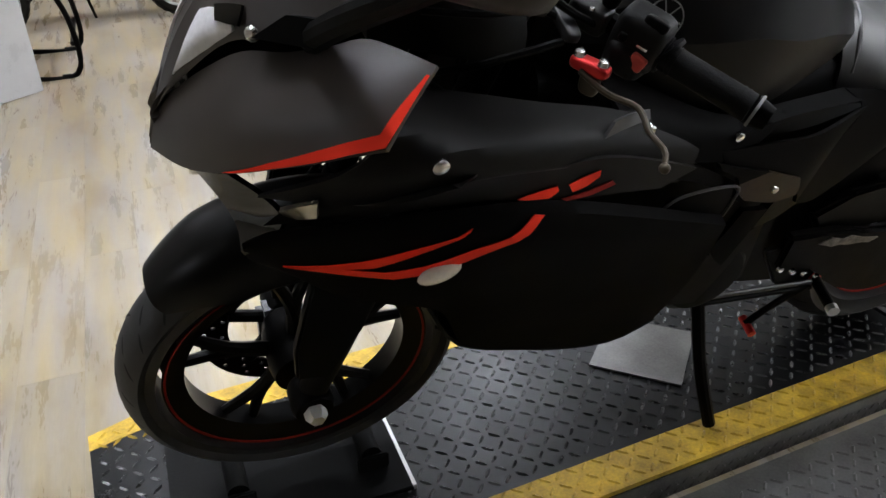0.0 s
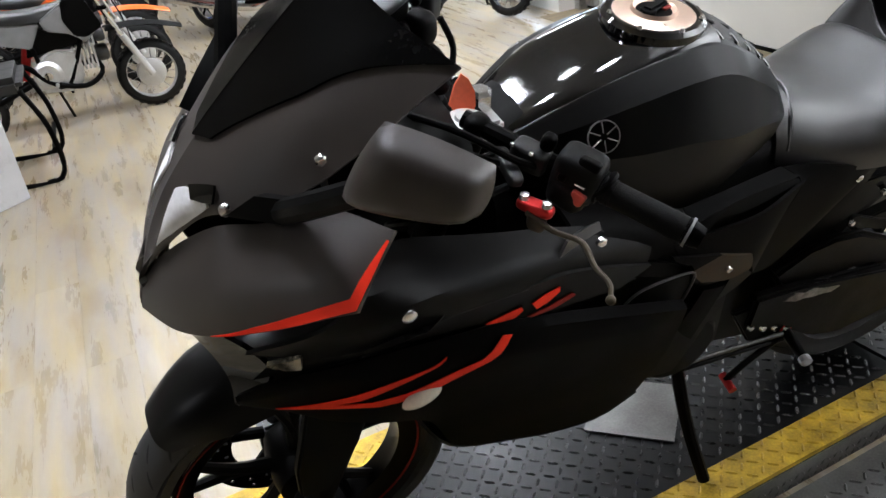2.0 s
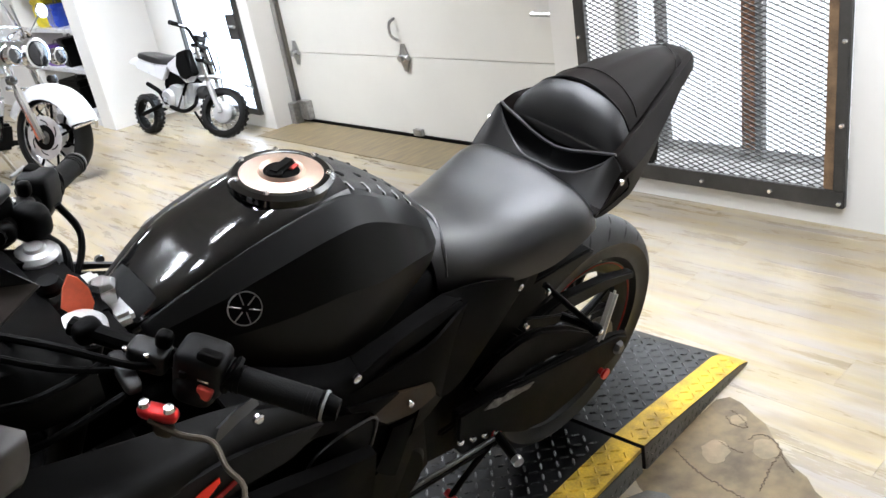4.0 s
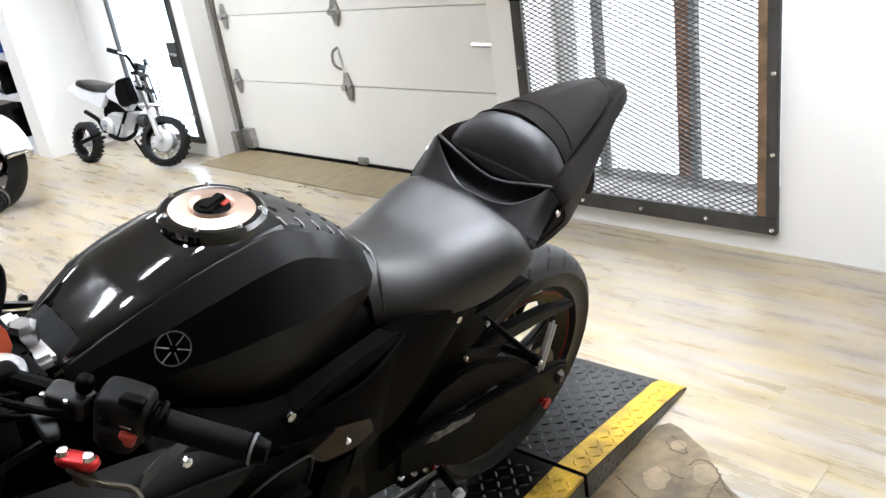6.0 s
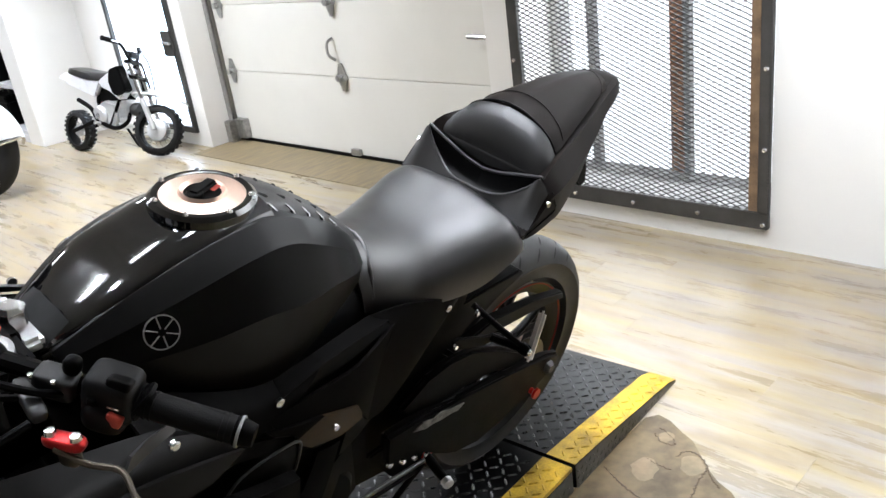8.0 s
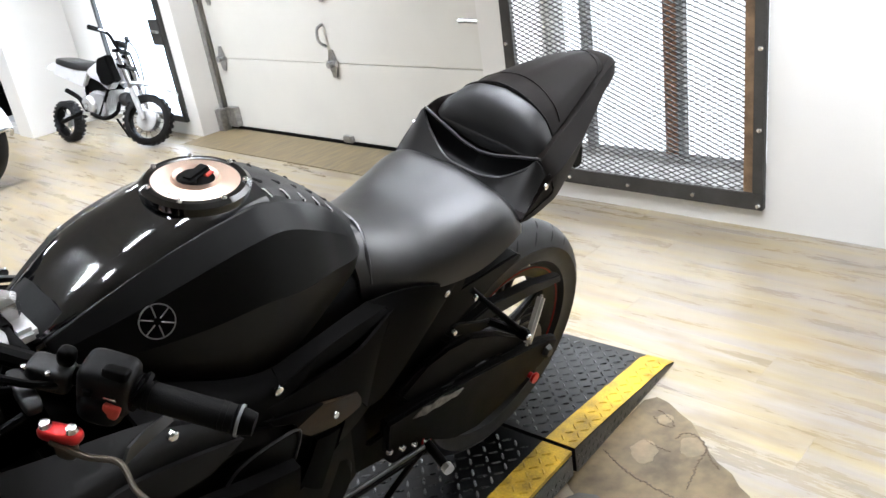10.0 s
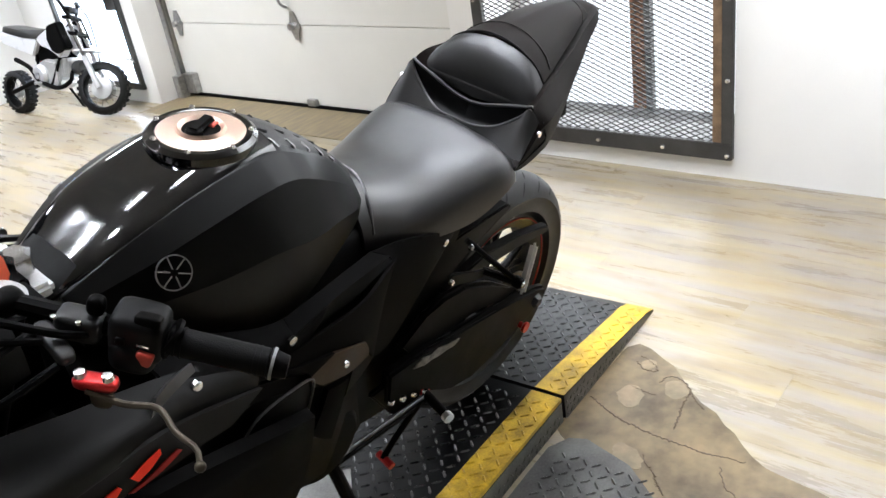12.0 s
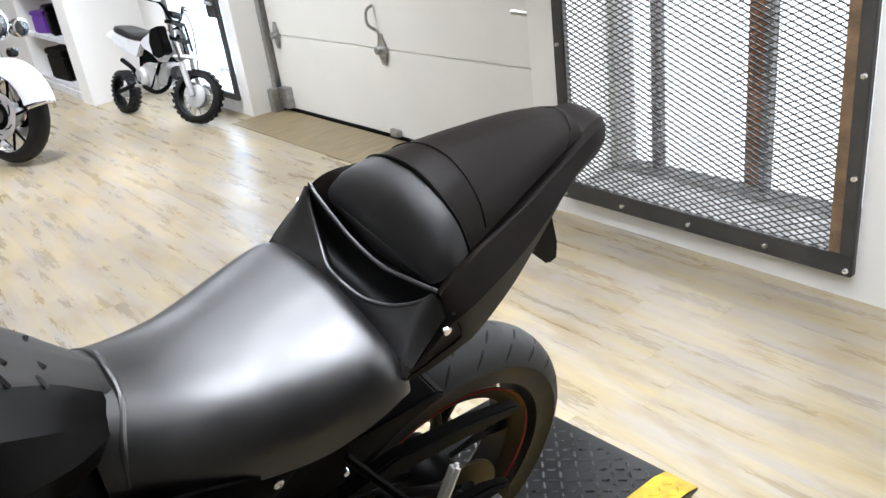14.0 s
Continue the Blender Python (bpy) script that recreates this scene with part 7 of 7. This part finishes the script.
    lathe("primary_cover", [(0, 0.03), (0.11, 0.02), (0.125, 0.0), (0.12, -0.05), (0, -0.05)], CHROME, eng, (0.02, -0.15, 0.34), "y", 28)
    if screen:
        bm = bmesh.new()
        rows = []
        for i in range(10):
            k = i / 9
            rows.append([(F - 0.24 - 0.24 * k + 0.0 - 0.12 * u * u, 0.30 * u * (0.85 + 0.15 * math.sin(3 * k)), 0.90 + 0.48 * k - 0.05 * abs(u) ** 3 * k) for u in [x / 5 for x in range(-5, 6)]])
        grid(bm, rows)
        thicken(bm, 0.004)
        ws = part("windshield", bm, CLEAR, b, "clear plastic windshield")
        ws.visible_shadow = False
        tube("screen_rim", rows[9][0:1] + rows[9][2:9:2] + rows[9][10:11], 0.006, CHROME, ws, 14, 6)
        for i in (0, 10):
            tube("screen_edge", [rows[0][i], rows[4][i], rows[9][i]], 0.005, CHROME, ws, 8, 6)
        for sg in (-1, 1):
            tube("screen_stay", [(F - 0.20, sg * 0.12, 0.92), (F - 0.36, sg * 0.16, 1.22)], 0.008, CHROME, ws)
        tube("screen_bar", [(F - 0.335, -0.24, 1.06), (F - 0.27, -0.1, 1.06), (F - 0.27, 0.1, 1.06), (F - 0.335, 0.24, 1.06)], 0.010, CHROME, ws)
    tube("side_stand", [(0.1, 0.14, 0.26), (0.12, 0.26, 0.062 if screen else 0.0)], 0.014, CHROME, b)
    return b


CLEAR = glass("clear_screen")


def heading(x, y, a, roll=0):
    return pose(x, y, 0, 0, 0, a) @ pose(0, 0, 0, roll, 0, 0)


dirt_bike(heading(1.945, 4.745, -79, -11), "small white off-road bike with knobbly black tyres", PLAINWHITE, PLAINWHITE, DARK, 0.93, 0.185, 0.80, "", 26, False)
cruiser(heading(0.92 - 0.81 * math.cos(radians(62)), 4.60 + 0.81 * math.sin(radians(62)), -62, -13), "white touring motorcycle with chrome trim and windshield", PLAINWHITE)
cruiser(heading(0.0, 8.3, -62), "blue touring motorcycle parked behind the white one", BLUE, False)
dirt_bike(heading(-1.03, 4.08, 2), "grey and white off-road bike with a black seat", GREYPL, PLASTIC, ALU, 1.0, 0.205, 0.92, "row of off-road bikes")
dirt_bike(heading(-1.02, 4.72, 2), "orange off-road bike beside the grey one", ORANGE, ORANGE, DARK, 1.0, 0.205, 0.92, "row of off-road bikes")
dirt_bike(heading(-1.00, 5.32, 1), "orange off-road bike with bright fenders", ORANGE, ORANGE, DARK, 1.0, 0.205, 0.92, "row of off-road bikes")
dirt_bike(heading(-0.98, 5.95, 0), "red off-road bike farther along the row", REDRUBBER, REDRUBBER, DARK, 1.0, 0.205, 0.92, "row of off-road bikes")
dirt_bike(heading(-0.96, 6.6, 0), "black off-road bike at the end of the row", PLASTIC, PLASTIC, DARK, 1.05, 0.24, 0.95, "row of off-road bikes")

# chair and counter near the bikes
chair = thing("sled_chair", pose(-1.26, 3.33, 0), "black padded chair on bent black tube legs", "chair")
for sg in (-1, 1):
    tube("leg_frame", [(0.08, sg * 0.24, 0.47), (0.15, sg * 0.24, 0.25), (0.13, sg * 0.25, 0.016), (-0.12, sg * 0.25, 0.016), (-0.35, sg * 0.25, 0.016), (-0.36, sg * 0.24, 0.25), (-0.30, sg * 0.24, 0.46)], 0.013, DARK, chair, 34, 10)
    tube("foot_pad", [(0.10, sg * 0.25, 0.008), (0.06, sg * 0.25, 0.008)], 0.012, PLASTIC, chair)
tube("cross_bar", [(0.14, -0.25, 0.16), (0.14, 0.25, 0.16)], 0.011, DARK, chair)
block("seat", (-0.36, -0.24, 0.45), (0.10, 0.24, 0.53), VINYL, chair, 0.03)
part("backrest", box(bmesh.new(), (0, 0, 0), (0.06, 0.46, 0.36), pose(-0.37, 0, 0.74, 0, -10, 0), 0.028), VINYL, chair)
counter = thing("white_counter", pose(0, 0, 0), "plain white panelled counter with an added unseen top shading its gap", "counter")
M8 = pose(-1.28, 2.93, 0, 0, 0, 35)
part("end_panel", box(bmesh.new(), (-0.42, 0.02, 0.55), (0.84, 0.04, 1.10), M8, 0.003), PLAINWHITE, counter)
part("body", box(bmesh.new(), (-0.45, 0.30, 0.55), (0.80, 0.51, 1.08), M8, 0.003), PLAINWHITE, counter)
block("base", (-2.4, 1.2, 0.0), (-1.50, 1.87, 0.72), PLAINWHITE, counter, 0.004)
# added slab out of view, there to shade the gap and end panel
block("unseen_shade_top", (-2.4, 1.18, 0.72), (-1.47, 2.50, 0.76), PLAINWHITE, counter, 0.004)
block("back_panel", (-2.4, 1.87, 0.0), (-2.36, 2.62, 0.72), PLAINWHITE, counter, 0.003)
part("floor_strip", box(bmesh.new(), (0, 0, 0.006), (0.02, 0.93, 0.010), pose(-1.475, 2.36, 0, 0, 0, -2), 0.003), PLAINWHITE, counter, "thin white strip along the floor")

# ---- floor pieces ----
def plank_mesh(name, w, l):
    bm = box(bmesh.new(), (0, 0, -0.004), (w, l, 0.008))
    top = [e for e in bm.edges if all(v.co.z > -0.001 for v in e.verts)]
    bmesh.ops.bevel(bm, geom=top, offset=0.00025, segments=1, affect="EDGES")
    me = bpy.data.meshes.new(name)
    bm.to_mesh(me)
    bm.free()
    return me


PW, PL = 0.152, 1.22
pmesh = plank_mesh("plank", PW - 0.0002, PL - 0.0002)
pmesh.materials.append(WOOD)
rng = random.Random(5)
rest_v, rest_f = [], []
box_f = [(0, 3, 2, 1), (4, 5, 6, 7), (0, 1, 5, 4), (1, 2, 6, 5), (2, 3, 7, 6), (3, 0, 4, 7)]
col = 0
x = 2.545
while x > -9.7:
    off = rng.uniform(0, PL)
    y = -9.6 - off
    while y < 10.8:
        cx, cy = x - PW / 2, y + PL / 2
        if -1.95 < cx and -1.2 < cy < 5.9:
            ob = new("plank", pmesh)
            ob.location = (cx, cy, 0)
            ob.parent = floor
        else:
            k = len(rest_v)
            a, c = PW / 2 - 0.0004, PL / 2 - 0.0004
            for z in (-0.008, 0.0):
                rest_v += [(cx - a, cy - c, z), (cx + a, cy - c, z), (cx + a, cy + c, z), (cx - a, cy + c, z)]
            rest_f += [tuple(k + i for i in f) for f in box_f]
        y += PL
    x -= PW
me = bpy.data.meshes.new("far_planks")
me.from_pydata(rest_v, [], rest_f)
me.materials.append(WOODREST)
far = new("far_planks", me)
far.parent = floor
far["kind"] = "stuff"

# brown threshold strip before the garage door
tagged(block("door_threshold", (2.16, DOOR_R + 0.02, 0.001), (WX + 0.22, DOOR_L - 0.01, 0.005), material("brown_threshold", (0.19, 0.145, 0.08), 0.5, vary=0.35, size=6, stretch=(1, 5, 1)), None), "brown worn threshold strip before the garage door", "floor strip", kind="structure")

# worn, cracked patch of floor beside the ramp
random.seed(3)
EDGE = spline([(0.70, -0.198, 0), (1.10, -0.185, 0), (1.075, -0.33, 0), (0.985, -0.44, 0), (0.90, -0.56, 0), (0.81, -0.68, 0), (0.76, -0.90, 0), (0.62, -1.12, 0), (0.46, -1.05, 0), (0.44, -0.70, 0), (0.58, -0.40, 0), (0.70, -0.198, 0)], 60)
patch = tagged(prism("worn_floor_patch", [(p.x + random.uniform(-0.006, 0.006), min(-0.19, p.y + random.uniform(-0.006, 0.006))) for p in EDGE[:-1]], 0.0004, 0.0022, STONE), "worn brown cracked patch of floor beside the ramp", "floor patch", kind="structure")


def crack(pts, width):
    """A jagged, slightly raised dark break in the floor."""
    line = spline([(*p, 0) for p in pts], 12 * (len(pts) - 1) + 1)
    bm = bmesh.new()
    rows = []
    for i, p in enumerate(line):
        d = (line[min(i + 1, len(line) - 1)] - line[max(i - 1, 0)]).normalized()
        s = Vector((-d.y, d.x, 0))
        w = width * random.uniform(0.35, 1.0) * min(1, 0.25 + 4 * i / len(line), 0.25 + 4 * (len(line) - 1 - i) / len(line))
        c = p + s * random.uniform(-0.0035, 0.0035)
        rows.append([c - s * w + Vector((0, 0, 0.002)), c + Vector((0, 0, 0.0036)), c + s * w + Vector((0, 0, 0.002))])
    grid(bm, rows)
    return part("crack", bm, GROUT, patch)


crack([(0.85, -0.212), (0.834, -0.245), (0.804, -0.32), (0.792, -0.392), (0.786, -0.439), (0.788, -0.499), (0.785, -0.551), (0.793, -0.597), (0.799, -0.645)], 0.0042)
crack([(0.985, -0.345), (1.015, -0.350), (1.027, -0.372), (1.014, -0.403), (0.987, -0.429), (0.934, -0.434), (0.873, -0.447), (0.827, -0.456)], 0.0036)
crack([(0.987, -0.429), (0.96, -0.455), (0.933, -0.488)], 0.003)
crack([(0.94, -0.285), (0.932, -0.32), (0.932, -0.36)], 0.0022)
crack([(0.71, -0.432), (0.685, -0.455), (0.67, -0.478), (0.64, -0.50), (0.613, -0.53)], 0.0035)
crack([(1.075, -0.245), (1.06, -0.285), (1.03, -0.315), (1.02, -0.28), (1.045, -0.25)], 0.0022)
crack([(0.76, -0.60), (0.70, -0.64), (0.66, -0.72), (0.60, -0.76)], 0.003)
for cx, cy, rx, ry, turn in ((0.975, -0.395, 0.042, 0.030, 35), (1.048, -0.282, 0.024, 0.02, 10), (0.69, -0.40, 0.05, 0.03, 60), (0.90, -0.30, 0.05, 0.035, 20)):
    ring = []
    for k in range(22):
        t = 2 * math.pi * k / 22
        r = random.uniform(0.86, 1.08)
        p = pose(cx, cy, 0, 0, 0, turn) @ Vector((rx * r * math.cos(t), ry * r * math.sin(t), 0))
        ring.append((p.x, p.y))
    prism("worn_spot", ring, 0.001, 0.0028, CHIP, patch, "pale worn spot")
